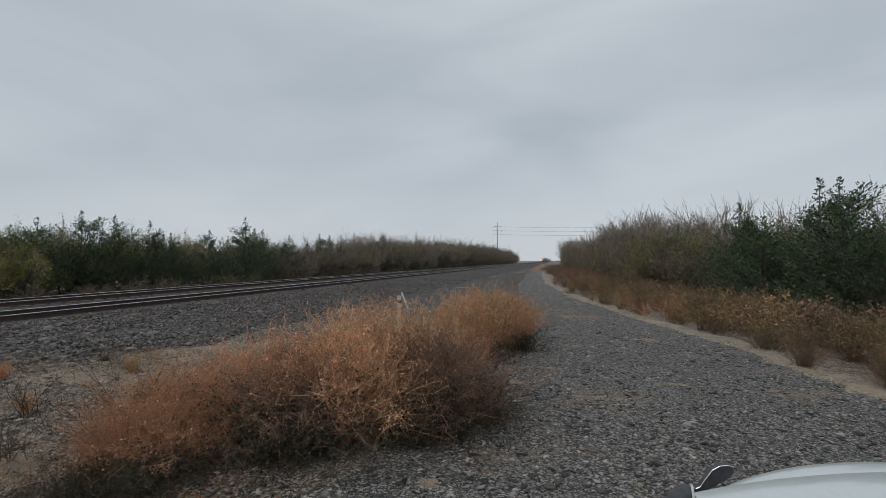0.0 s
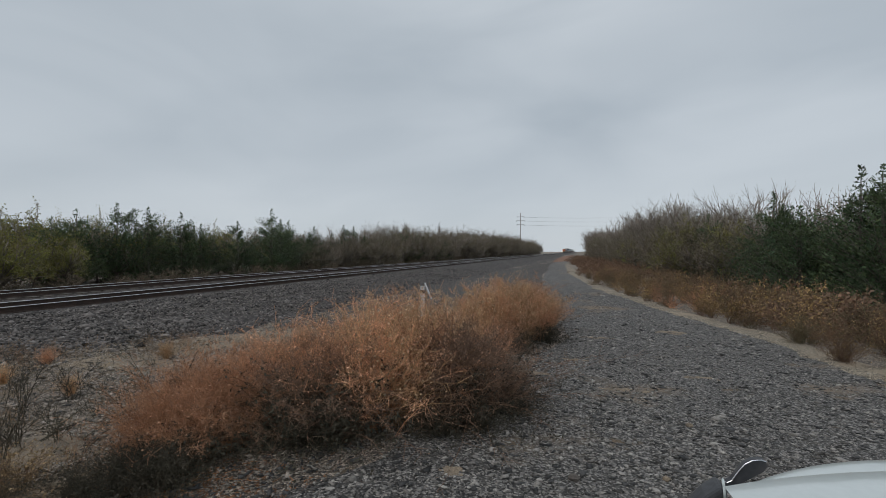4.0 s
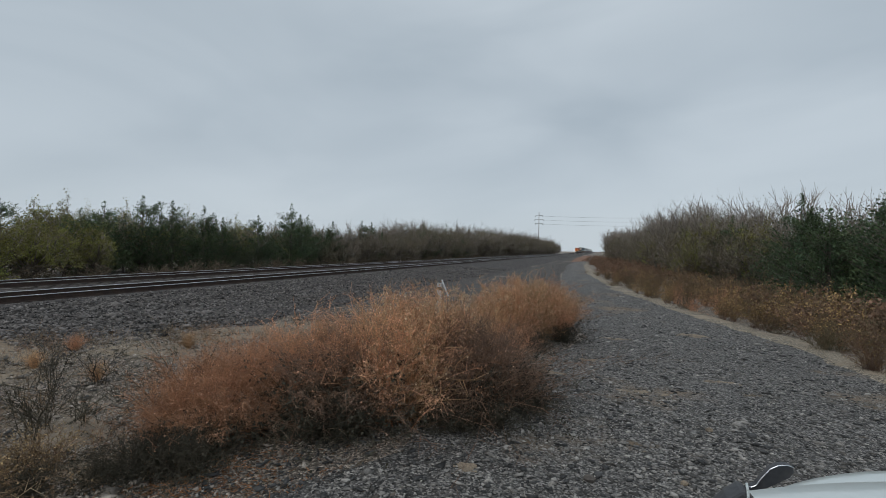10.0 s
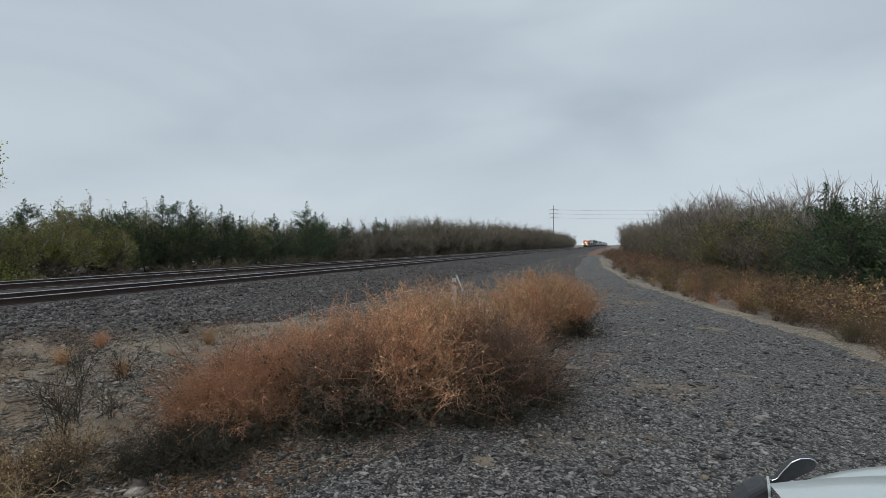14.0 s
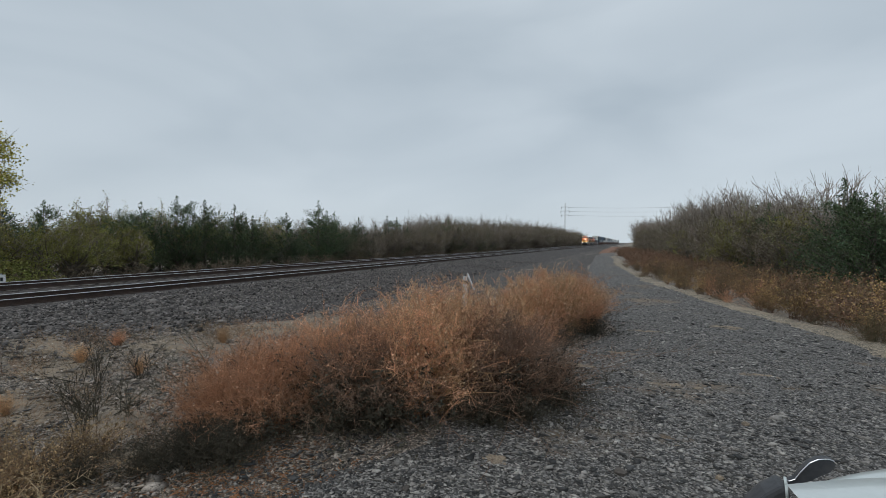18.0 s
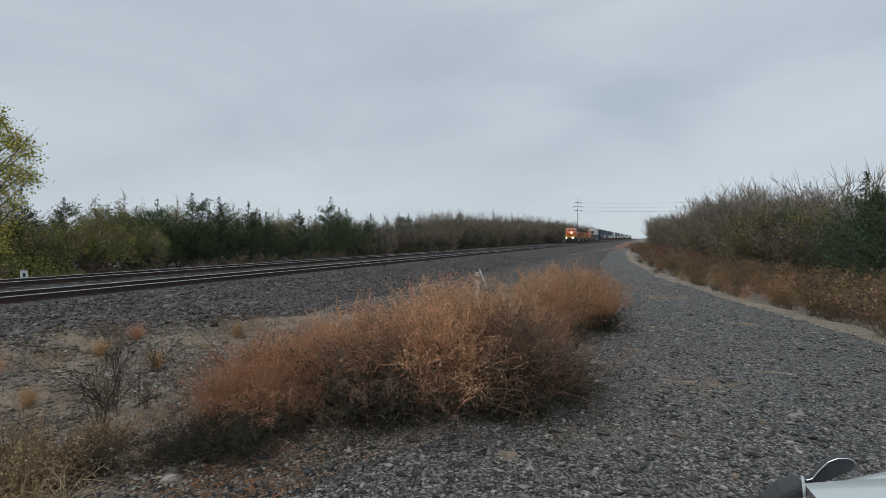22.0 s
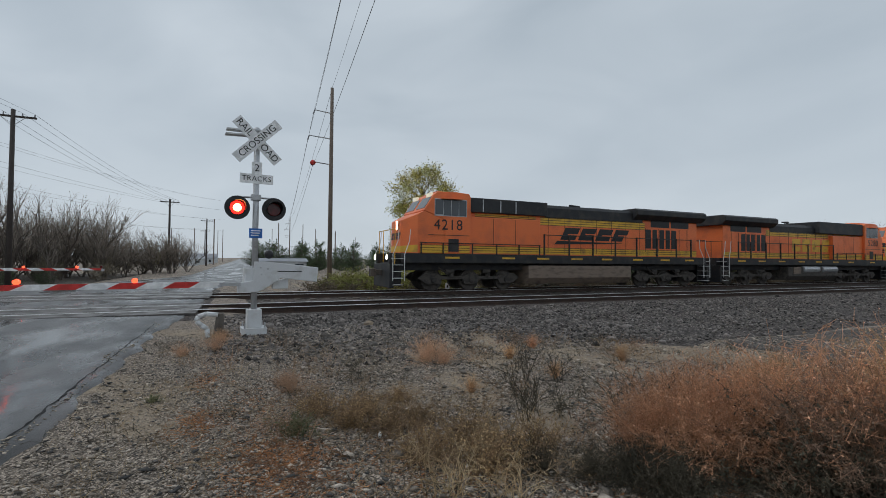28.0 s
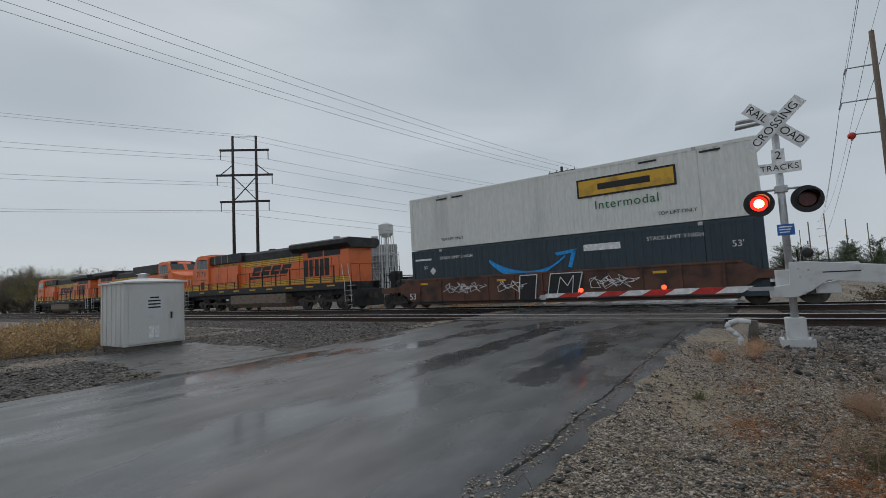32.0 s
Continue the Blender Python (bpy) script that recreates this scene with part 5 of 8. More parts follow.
def sticks(p, q, r0, r1):
    """Three-sided tapering sticks from arrays of end points."""
    p, q = np.asarray(p, float), np.asarray(q, float)
    d = unit(q - p)
    ref = np.where(np.abs(d[:, 2:3]) < 0.8, np.array([[0, 0, 1.0]]), np.array([[1.0, 0, 0]]))
    u = unit(np.cross(d, ref))
    w = np.cross(d, u)
    r0, r1 = np.broadcast_to(r0, len(p))[:, None], np.broadcast_to(r1, len(p))[:, None]
    rings = []
    for c, r in ((p, r0), (q, r1)):
        for a in (0, 2.094, 4.189):
            rings.append(c + r * (math.cos(a) * u + math.sin(a) * w))
    v = np.stack(rings, 1).reshape(-1, 3)
    base = (np.arange(len(p)) * 6)[:, None, None]
    f = (base + np.array([[0, 1, 4, 3], [1, 2, 5, 4], [2, 0, 3, 5]])[None]).reshape(-1, 4)
    return v, f


def ribbons(p, q, r):
    """The thinnest twigs: single narrow strips."""
    p, q = np.asarray(p, float), np.asarray(q, float)
    d = unit(q - p)
    w = unit(np.cross(d, np.roll(d, 1, axis=1) + np.array([0.3, -0.2, 0.1]))) * np.broadcast_to(r, len(p))[:, None]
    v = np.stack([p - w, p + w, q + 0.5 * w, q - 0.5 * w], 1).reshape(-1, 3)
    return v, np.arange(4 * len(p)).reshape(-1, 4)


def flakes(rs, c, size, along=None, ratio=0.5):
    """Small four-cornered leaves, slightly folded, at points c."""
    n = len(c)
    a = unit(rs.normal(size=(n, 3))) if along is None else unit(along + 0.5 * rs.normal(size=(n, 3)))
    b = unit(np.cross(a, rs.normal(size=(n, 3))))
    s = np.broadcast_to(size, n)[:, None] * rs.uniform(0.6, 1.3, (n, 1))
    nrm = np.cross(a, b)
    v = np.stack([c, c + 0.55 * s * a + ratio * 0.5 * s * b + 0.12 * s * nrm, c + s * a, c + 0.5 * s * a - ratio * 0.5 * s * b + 0.12 * s * nrm], 1).reshape(-1, 3)
    f = np.arange(4 * n).reshape(-1, 4)
    return v, f


def joined(*vf):
    vs, fs, k = [], [], 0
    for v, f in vf:
        vs.append(v)
        fs.append(f + k)
        k += len(v)
    return np.concatenate(vs), np.concatenate(fs)


def weed_arrays(seed, stems=90, h=0.8, spread=0.9, twigs=9, seeds=3, r=0.004, droop=0.3, seed_size=0.02, twig_len=0.22, flat=False, curl=0.75, heads_above=0.0):
    rs = np.random.RandomState(seed)
    az = rs.uniform(0, 2 * np.pi, stems)
    tilt = np.abs(rs.normal(0, 0.55, stems)) * spread
    ln = h * rs.uniform(0.55, 1.1, stems) / np.maximum(np.cos(np.minimum(tilt, 1.1)), 0.55)
    base = np.stack([0.10 * spread * rs.normal(size=stems), 0.10 * spread * rs.normal(size=stems), np.full(stems, -0.04)], 1)
    d = np.stack([np.sin(tilt) * np.cos(az), np.sin(tilt) * np.sin(az), np.cos(tilt)], 1)
    pts = [base]
    for k in range(4):
        bend = 0.16 * rs.normal(size=(stems, 3))
        d = unit(d + bend + np.array([0, 0, -droop * 0.22 * k]))
        pts.append(pts[-1] + d * (ln / 4)[:, None])
    P = np.stack(pts, 1)
    vf = [sticks(P[:, k], P[:, k + 1], r * (1 - 0.2 * k), r * (0.8 - 0.2 * k)) for k in range(4)]
    m = stems * twigs
    i = np.repeat(np.arange(stems), twigs)
    u = rs.uniform(0.22, 1.0, m) * 4
    k = np.minimum(u.astype(int), 3)
    fr = (u - k)[:, None]
    start = P[i, k] * (1 - fr) + P[i, k + 1] * fr
    dirn = unit(unit(P[i, k + 1] - P[i, k]) + curl * rs.normal(size=(m, 3)))
    end = start + dirn * (twig_len * h * rs.uniform(0.4, 1.2, m))[:, None]
    vf.append(ribbons(start, end, r * 0.45) if flat else sticks(start, end, r * 0.5, r * 0.22))
    heads = None
    if seeds:
        j = np.repeat(np.arange(m), seeds)
        j = j[u[j] > 4 * heads_above]
        w = rs.uniform(0.3, 1.05, len(j))[:, None]
        heads = flakes(rs, start[j] * (1 - w) + end[j] * w, seed_size, ratio=0.7)
    return joined(*vf), heads


def weed_whole(**kw):
    stems, heads = weed_arrays(**kw)
    return joined(stems, heads) if heads else stems


def weed_colour(name, base, tint, island=0.35):
    return material(name, base, 0.85, var=0.2, scale=1.6, fine=25, tint=tint, tint_at=0.5, bump=0, island=island, each=0.34)


M_RUSSET = weed_colour("russet_dry_stems", (0.66, 0.345, 0.195), (0.50, 0.24, 0.125))
M_RUSSETHEAD = weed_colour("pinkish_russet_seed_heads", (0.70, 0.42, 0.27), (0.56, 0.30, 0.17))
M_STRAW = weed_colour("straw_dry_stems", (0.60, 0.37, 0.195), (0.46, 0.265, 0.13))
M_STRAWHEAD = weed_colour("straw_seed_heads", (0.72, 0.55, 0.36), (0.56, 0.38, 0.22))
M_GREYTWIG = weed_colour("grey_tan_curled_twigs", (0.46, 0.36, 0.26), (0.34, 0.25, 0.17))
M_MAT = weed_colour("brown_matted_stems", (0.27, 0.175, 0.10), (0.19, 0.125, 0.078))
M_MATHEAD = weed_colour("yellowish_brown_heads", (0.45, 0.31, 0.155), (0.29, 0.20, 0.11))
M_PEACH = weed_colour("peach_coloured_twigs", (0.60, 0.38, 0.245), (0.46, 0.275, 0.17))
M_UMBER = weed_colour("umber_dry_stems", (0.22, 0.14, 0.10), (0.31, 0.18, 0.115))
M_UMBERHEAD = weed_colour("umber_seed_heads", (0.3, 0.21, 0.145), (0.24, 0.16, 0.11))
M_VERGE = weed_colour("brown_verge_stems", (0.235, 0.138, 0.088), (0.16, 0.105, 0.070))
M_VERGEHEAD = weed_colour("yellowish_verge_heads", (0.42, 0.28, 0.115), (0.25, 0.175, 0.085))
M_OLIVEWEED = weed_colour("olive_verge_stems", (0.15, 0.135, 0.072), (0.21, 0.16, 0.085))
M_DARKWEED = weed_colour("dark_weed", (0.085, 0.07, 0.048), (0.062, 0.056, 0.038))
M_GREENWEED = weed_colour("grey_green_weed", (0.135, 0.150, 0.075), (0.20, 0.19, 0.10))
M_PALE = weed_colour("pale_dead_grass", (0.50, 0.385, 0.235), (0.34, 0.235, 0.13))

WEEDS = {}


def weed_mesh(key, mat, head_mat=None, **kw):
    """The two meshes of a plant: its stems and its seed heads."""
    if key not in WEEDS:
        stems, heads = weed_arrays(**kw)
        WEEDS[key] = (np_mesh("stems", *stems, mat), np_mesh("seed_heads", *heads, head_mat or mat) if heads else None)
    return WEEDS[key]


def weed(name, label, meshes, x, y, scale=1.0, turn=0.0, group="", flat=1.0, dz=0.0):
    t = thing(name, label, "weed", Matrix.Translation((x, y, ground_z(x, y) + dz)) @ Matrix.Rotation(turn, 4, "Z"), group)
    for nm, me in zip(("foliage", "seed_spray"), meshes):
        if me:
            o = part(nm, me, None, t)
            o.matrix_basis = Matrix.Diagonal((scale, scale, scale * flat, 1))
            tagged(o, kind="stuff")
    return t


KINDS = [weed_mesh("r%d" % i, M_RUSSET, M_RUSSETHEAD, seed=10 + i, stems=150, h=1.0, spread=0.66, twigs=21, seeds=1, r=0.0034, seed_size=0.016, twig_len=0.13, curl=1.5) for i in range(3)]
KINDS += [weed_mesh("s%d" % i, M_STRAW, M_STRAWHEAD, seed=20 + i, stems=150, h=1.0, spread=0.55, twigs=15, seeds=1, r=0.0040, seed_size=0.019, twig_len=0.15, curl=1.2, heads_above=0.55) for i in range(2)]
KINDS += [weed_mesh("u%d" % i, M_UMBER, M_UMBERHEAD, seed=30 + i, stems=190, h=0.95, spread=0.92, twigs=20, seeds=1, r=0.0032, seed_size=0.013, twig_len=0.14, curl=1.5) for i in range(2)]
# plainer plants for the verge farther off
FARKIND = [weed_mesh("fr%d" % i, M_RUSSET, M_VERGE, seed=50 + i, stems=30, h=1.0, spread=0.95, twigs=8, seeds=3, r=0.007, seed_size=0.045) for i in range(2)]
FARKIND += [weed_mesh("fs%d" % i, M_VERGE, M_VERGEHEAD, seed=54 + i, stems=30, h=1.0, spread=0.9, twigs=8, seeds=3, r=0.007, seed_size=0.045) for i in range(2)]
FARKIND += [weed_mesh("fu%d" % i, M_OLIVEWEED, M_VERGE, seed=57 + i, stems=36, h=0.9, spread=1.1, twigs=8, seeds=3, r=0.007, seed_size=0.045) for i in range(2)]
VERGE = [weed_mesh("v0", M_RUSSET, M_VERGE, seed=90, stems=110, h=1.0, spread=0.9, twigs=12, seeds=1, r=0.004, seed_size=0.022), weed_mesh("v1", M_VERGE, M_VERGEHEAD, seed=91, stems=110, h=1.0, spread=0.85, twigs=11, seeds=1, r=0.004, seed_size=0.026), weed_mesh("v2", M_OLIVEWEED, M_VERGE, seed=92, stems=120, h=0.9, spread=1.0, twigs=12, seeds=1, r=0.004, seed_size=0.024)]
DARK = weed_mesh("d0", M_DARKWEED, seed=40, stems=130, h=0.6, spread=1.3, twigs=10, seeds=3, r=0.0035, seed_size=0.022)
STALK = weed_mesh("k0", M_STRAW, M_STRAWHEAD, seed=41, stems=26, h=1.3, spread=0.42, twigs=10, seeds=4, r=0.0035, droop=0.1, seed_size=0.024, twig_len=0.12)
DEAD = weed_mesh("p0", M_PALE, seed=42, stems=34, h=0.9, spread=1.25, twigs=6, seeds=0, r=0.0066, droop=1.7, twig_len=0.22)
MAT = [weed_mesh("m%d" % i, M_MAT, M_MATHEAD, seed=46 + i, stems=85, h=0.55, spread=1.2, twigs=14, seeds=2, r=0.0042, droop=0.6, seed_size=0.021, twig_len=0.22, curl=1.2) for i in range(2)]
TUMBLE = weed_mesh("t0", M_PEACH, seed=48, stems=110, h=0.7, spread=1.15, twigs=22, seeds=0, r=0.0032, twig_len=0.16, curl=1.6, droop=0.2)
GREEN = weed_mesh("g0", M_GREENWEED, seed=43, stems=80, h=0.45, spread=1.2, twigs=8, seeds=4, r=0.004, seed_size=0.03)
BRANCHY = weed_mesh("b0", M_DARKWEED, seed=44, stems=9, h=1.0, spread=0.7, twigs=14, seeds=0, r=0.008, twig_len=0.3)

CURLY = weed_mesh("c0", M_GREYTWIG, seed=45, stems=16, h=0.6, spread=1.0, twigs=18, seeds=0, r=0.0032, droop=0.4, twig_len=0.14, curl=1.6)
BUSH_LABELS = {0: "reddish dry tumbleweed bush beside the gravel drive", 1: "straw-coloured dry weed bush with seed heads", 2: "dark brown dry weed bush with fine twigs"}
rng = random.Random(21)
BESIDE = "weed bushes beside the drive"
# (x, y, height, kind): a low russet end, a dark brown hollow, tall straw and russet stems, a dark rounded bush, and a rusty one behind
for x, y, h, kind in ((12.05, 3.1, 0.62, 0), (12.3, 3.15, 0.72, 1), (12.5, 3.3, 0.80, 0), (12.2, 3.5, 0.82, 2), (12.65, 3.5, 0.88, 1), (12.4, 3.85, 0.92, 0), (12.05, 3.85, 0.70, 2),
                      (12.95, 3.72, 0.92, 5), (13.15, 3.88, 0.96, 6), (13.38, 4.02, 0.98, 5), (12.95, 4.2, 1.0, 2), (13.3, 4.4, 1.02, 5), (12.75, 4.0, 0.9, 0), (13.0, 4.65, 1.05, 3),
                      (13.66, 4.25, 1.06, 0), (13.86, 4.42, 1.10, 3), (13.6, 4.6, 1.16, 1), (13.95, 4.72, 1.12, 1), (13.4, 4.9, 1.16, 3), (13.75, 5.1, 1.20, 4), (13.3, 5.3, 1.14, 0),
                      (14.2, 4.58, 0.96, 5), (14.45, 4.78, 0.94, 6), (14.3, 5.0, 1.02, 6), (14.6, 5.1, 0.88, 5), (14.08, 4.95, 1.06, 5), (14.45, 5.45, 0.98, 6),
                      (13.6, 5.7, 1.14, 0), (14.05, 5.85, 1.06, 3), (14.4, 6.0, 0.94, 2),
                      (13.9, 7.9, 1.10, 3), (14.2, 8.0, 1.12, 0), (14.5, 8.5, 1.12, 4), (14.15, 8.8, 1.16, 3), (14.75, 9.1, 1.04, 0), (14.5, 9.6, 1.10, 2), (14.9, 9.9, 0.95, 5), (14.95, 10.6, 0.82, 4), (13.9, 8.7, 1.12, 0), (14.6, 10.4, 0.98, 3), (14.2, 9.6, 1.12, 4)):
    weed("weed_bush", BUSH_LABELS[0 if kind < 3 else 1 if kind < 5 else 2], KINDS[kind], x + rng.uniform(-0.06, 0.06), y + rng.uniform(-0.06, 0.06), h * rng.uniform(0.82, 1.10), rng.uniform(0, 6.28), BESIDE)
for x, y, s in ((13.3, 5.4, 1.0), (13.5, 5.8, 1.05), (13.75, 6.0, 1.0), (13.2, 5.9, 0.98), (13.0, 5.2, 0.95), (13.6, 6.4, 1.0), (14.3, 9.0, 0.95), (13.4, 6.9, 0.9)):
    weed("tall_weed", "tall pale dry stalks with round seed heads", STALK, x, y, s, rng.uniform(0, 6.28), "tall stalks behind the bush")
for x, y, s in ((12.85, 3.42, 0.7), (13.02, 3.52, 0.75), (13.2, 3.66, 0.65), (14.0, 4.2, 0.5), (14.3, 4.28, 0.5), (13.6, 3.98, 0.45)):
    weed("curled_weed", "pale curled dead twigs at the foot of the bush", CURLY, x, y, s, rng.uniform(0, 6.28), "curled twigs along the bush")
# dark low growth along the foot of the bush; cushions inside it paint in shade
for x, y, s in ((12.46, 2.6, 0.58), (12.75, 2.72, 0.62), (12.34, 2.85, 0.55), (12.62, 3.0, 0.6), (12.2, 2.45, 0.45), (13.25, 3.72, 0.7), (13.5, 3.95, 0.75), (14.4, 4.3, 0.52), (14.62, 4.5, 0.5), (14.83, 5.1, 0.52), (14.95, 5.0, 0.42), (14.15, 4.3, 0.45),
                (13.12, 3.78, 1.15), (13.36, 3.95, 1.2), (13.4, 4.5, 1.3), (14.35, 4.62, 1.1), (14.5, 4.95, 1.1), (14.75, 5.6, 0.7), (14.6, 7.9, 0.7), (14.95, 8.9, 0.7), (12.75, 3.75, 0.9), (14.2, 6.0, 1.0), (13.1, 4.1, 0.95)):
    weed("low_weed", "dark grey-green low weed cushion, some as painted shade inside the bush", DARK, x, y, s, rng.uniform(0, 6.28), "low weeds at the foot of the bush")
for x, y, s, mesh, lab in ((7.25, 3.05, 0.75, TUMBLE, "small rounded peach-coloured tumbleweed"), (7.55, 3.25, 0.55, TUMBLE, "small rounded peach-coloured tumbleweed"), (9.75, 0.72, 0.62, MAT[0], "matted brown weed clump with dry seed heads"), (10.1, 1.05, 0.72, MAT[1], "matted brown weed clump with dry seed heads"),
                           (10.32, 1.4, 0.68, MAT[0], "matted brown weed clump with dry seed heads"), (9.7, 1.3, 0.62, MAT[1], "matted brown weed clump with dry seed heads"), (10.2, 1.8, 0.60, MAT[1], "matted brown weed clump with dry seed heads"), (9.3, 1.85, 0.5, MAT[0], "matted brown weed clump with dry seed heads"),
                           (6.4, -0.98, 0.36, TUMBLE, "small orange weed tuft near the signal"), (6.0, -0.5, 0.36, TUMBLE, "small orange weed tuft near the signal"), (8.85, 0.5, 0.42, TUMBLE, "low orange weed tuft on the gravel"), (8.55, 0.45, 0.32, TUMBLE, "low orange weed tuft on the gravel"),
                           (4.95, -0.45, 0.42, MAT[0], "dry stalks beside the signal post"), (5.3, -0.45, 0.38, TUMBLE, "dry peach-coloured weed beside the signal post"), (7.6, 1.6, 0.42, BRANCHY, "thin bare weed on the gravel"),
                           (8.95, -0.98, 0.2, GREEN, "small green weed on the gravel"), (10.4, 0.42, 0.46, GREEN, "grey-green weed clump on the gravel"), (10.75, 2.85, 0.72, BRANCHY, "bare dark forked weed on a sandy mound"), (10.45, 3.1, 0.68, BRANCHY, "bare dark forked weed on a sandy mound"),
                           (10.9, 3.2, 0.6, BRANCHY, "bare dark forked weed on a sandy mound"), (11.7, 3.75, 0.95, BRANCHY, "bare dark forked weed beside the bush"), (11.55, 3.5, 0.85, BRANCHY, "bare dark forked weed beside the bush"), (9.0, 4.0, 0.7, BRANCHY, "thin bare weed on the gravel"), (9.3, 4.4, 0.65, BRANCHY, "thin bare weed on the gravel"),
                           (11.55, 1.75, 0.62, DEAD, "bent pale dead grass clump"), (11.95, 1.35, 0.6, DEAD, "bent pale dead grass clump"), (11.15, 2.2, 0.6, DEAD, "bent pale dead grass clump"), (11.3, 1.35, 0.5, DEAD, "bent pale dead grass clump"), (11.0, 1.95, 0.8, MAT[0], "brown tangled weed among dead grass"),
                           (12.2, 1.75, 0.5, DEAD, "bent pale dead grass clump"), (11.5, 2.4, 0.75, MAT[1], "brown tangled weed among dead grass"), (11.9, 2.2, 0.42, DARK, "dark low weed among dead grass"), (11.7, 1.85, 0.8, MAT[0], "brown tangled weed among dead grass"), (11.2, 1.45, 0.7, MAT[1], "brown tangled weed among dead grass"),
                           (9.1, 4.5, 0.3, KINDS[3], "small dry weed on the gravel"), (9.3, 2.9, 0.26, KINDS[3], "small dry weed on the gravel"), (7.6, 4.6, 0.3, KINDS[4], "small dry weed on the gravel"), (6.9, 5.6, 0.3, KINDS[0], "small dry weed on the gravel"), (8.6, 6.4, 0.35, KINDS[3], "small dry weed on the gravel"),
                           (11.0, 6.3, 0.5, KINDS[3], "dry weed behind the bush"), (10.6, 7.6, 0.5, KINDS[4], "dry weed behind the bush"), (11.6, 9.0, 0.5, KINDS[3], "dry weed behind the bush"), (12.6, 12.0, 0.5, KINDS[0], "dry weed beside the drive"), (12.2, 16, 0.45, KINDS[3], "dry weed beside the drive"), (11.8, 22, 0.5, KINDS[0], "dry weed beside the drive"),
                           (13.9, 15.0, 0.5, KINDS[0], "dry weed beside the drive"), (13.6, 18.0, 0.55, KINDS[3], "dry weed beside the drive")):
    weed("dry_weed", lab, mesh, x, y, s, rng.uniform(0, 6.28), "weeds on the gravel")

# dry growth along the far edge of the drive
y = 4.6
while y < 34:
    edge = drive_right(y)
    for k in range(5 if y < 25 else 4):
        x = edge + 0.35 + 0.72 * k + rng.uniform(-0.3, 0.3)
        kind = rng.choice((0, 2, 3, 4, 5, 2, 3)) if k < 2 else rng.choice((4, 5, 4, 5, 2, 3))
        s = rng.uniform(0.45, 0.75) + 0.12 * k
        near = math.hypot(x - 15.5, y) < 11 and k < 3
        mesh = VERGE[kind // 2] if near else FARKIND[kind]
        weed("roadside_weed", "dry brown weeds along the edge of the drive" if kind > 3 else "dry orange-brown weeds along the edge of the drive", mesh, x, y + rng.uniform(-0.5, 0.5), s, rng.uniform(0, 6.28), "weeds along the drive")
    y += 0.85 if y < 20 else 1.7


# ---------------------------------------------------------------- trees
def limbs(seed, h, levels=4, forks=(3, 5), lean=0.55, first=0.25, shrink=0.62, r=0.10, up=0.25, stems=1):
    """Segments of a branching tree and the tips of its last twigs."""
    rs = np.random.RandomState(seed)
    P, Q, R0, R1 = [], [], [], []
    def run(p, d, ln, rad, n=3):
        pts = [p]
        for k in range(n):
            d2 = unit(d + 0.16 * rs.normal(size=3) + np.array([0, 0, up * 0.2]))
            q = pts[-1] + d2 * ln / n
            P.append(pts[-1]); Q.append(q); R0.append(rad * (1 - 0.5 * k / n)); R1.append(rad * (1 - 0.5 * (k + 1) / n))
            pts.append(q)
            d = d2
        return pts, d
    wide = 0.05 if stems == 1 else 0.22
    level = [run(np.array([0.12 * k, 0.08 * k, -0.2]), unit(np.array([wide * rs.normal(), wide * rs.normal(), 1.0])), h * (0.42 + first * 0.3) * (1 - 0.12 * k), r, 4) for k in range(stems)]
    ln = h * 0.42
    for k in range(levels):
        nxt = []
        for pts, d in level:
            for j in range(rs.randint(*forks) + (2 if k == 0 else 0)):
                a = pts[rs.randint(1 if k or stems > 1 else 2, len(pts))]
                dd = unit(d + lean * 1.5 * unit(rs.normal(size=3)) * np.array([1, 1, 0.6]) + np.array([0, 0, up]))
                nxt.append(run(a, dd, ln * rs.uniform(0.6, 1.1), r * 0.55 ** (k + 1), 3 if k < 2 else 2))
        level = nxt
        ln *= shrink
    tips = np.array([p for pts, d in level for p in pts[1:]])
    return (np.array(P), np.array(Q), np.maximum(np.array(R0), 0.004), np.maximum(np.array(R1), 0.003)), tips


M_BARK = material("grey_brown_bark", (0.12, 0.10, 0.085), 0.9, var=0.3, scale=3, bump=0.3, stretch=(1, 1, 0.3))
M_TWIG = material("grey_twigs", (0.25, 0.21, 0.175), 0.9, var=0.25, scale=1, fine=9, island=0.3, bump=0)
M_CEDAR = material("cedar_foliage", (0.062, 0.100, 0.050), 0.8, var=0.3, scale=0.9, fine=7, tint=(0.098, 0.128, 0.054), tint_at=0.52, island=0.55, each=0.18, bump=0)
M_OLIVE = material("olive_leaves", (0.235, 0.238, 0.055), 0.75, var=0.25, scale=0.6, fine=6, tint=(0.200, 0.165, 0.052), tint_at=0.52, island=0.4, each=0.22, bump=0)
M_BROWNLEAF = material("brown_dry_leaves", (0.185, 0.150, 0.098), 0.85, var=0.3, scale=0.5, fine=6, tint=(0.150, 0.142, 0.080), tint_at=0.5, island=0.4, each=0.2, bump=0)
M_GOLD = material("yellow_green_leaves", (0.46, 0.45, 0.115), 0.7, var=0.2, scale=0.7, fine=6, tint=(0.56, 0.45, 0.08), tint_at=0.50, island=0.35, bump=0)


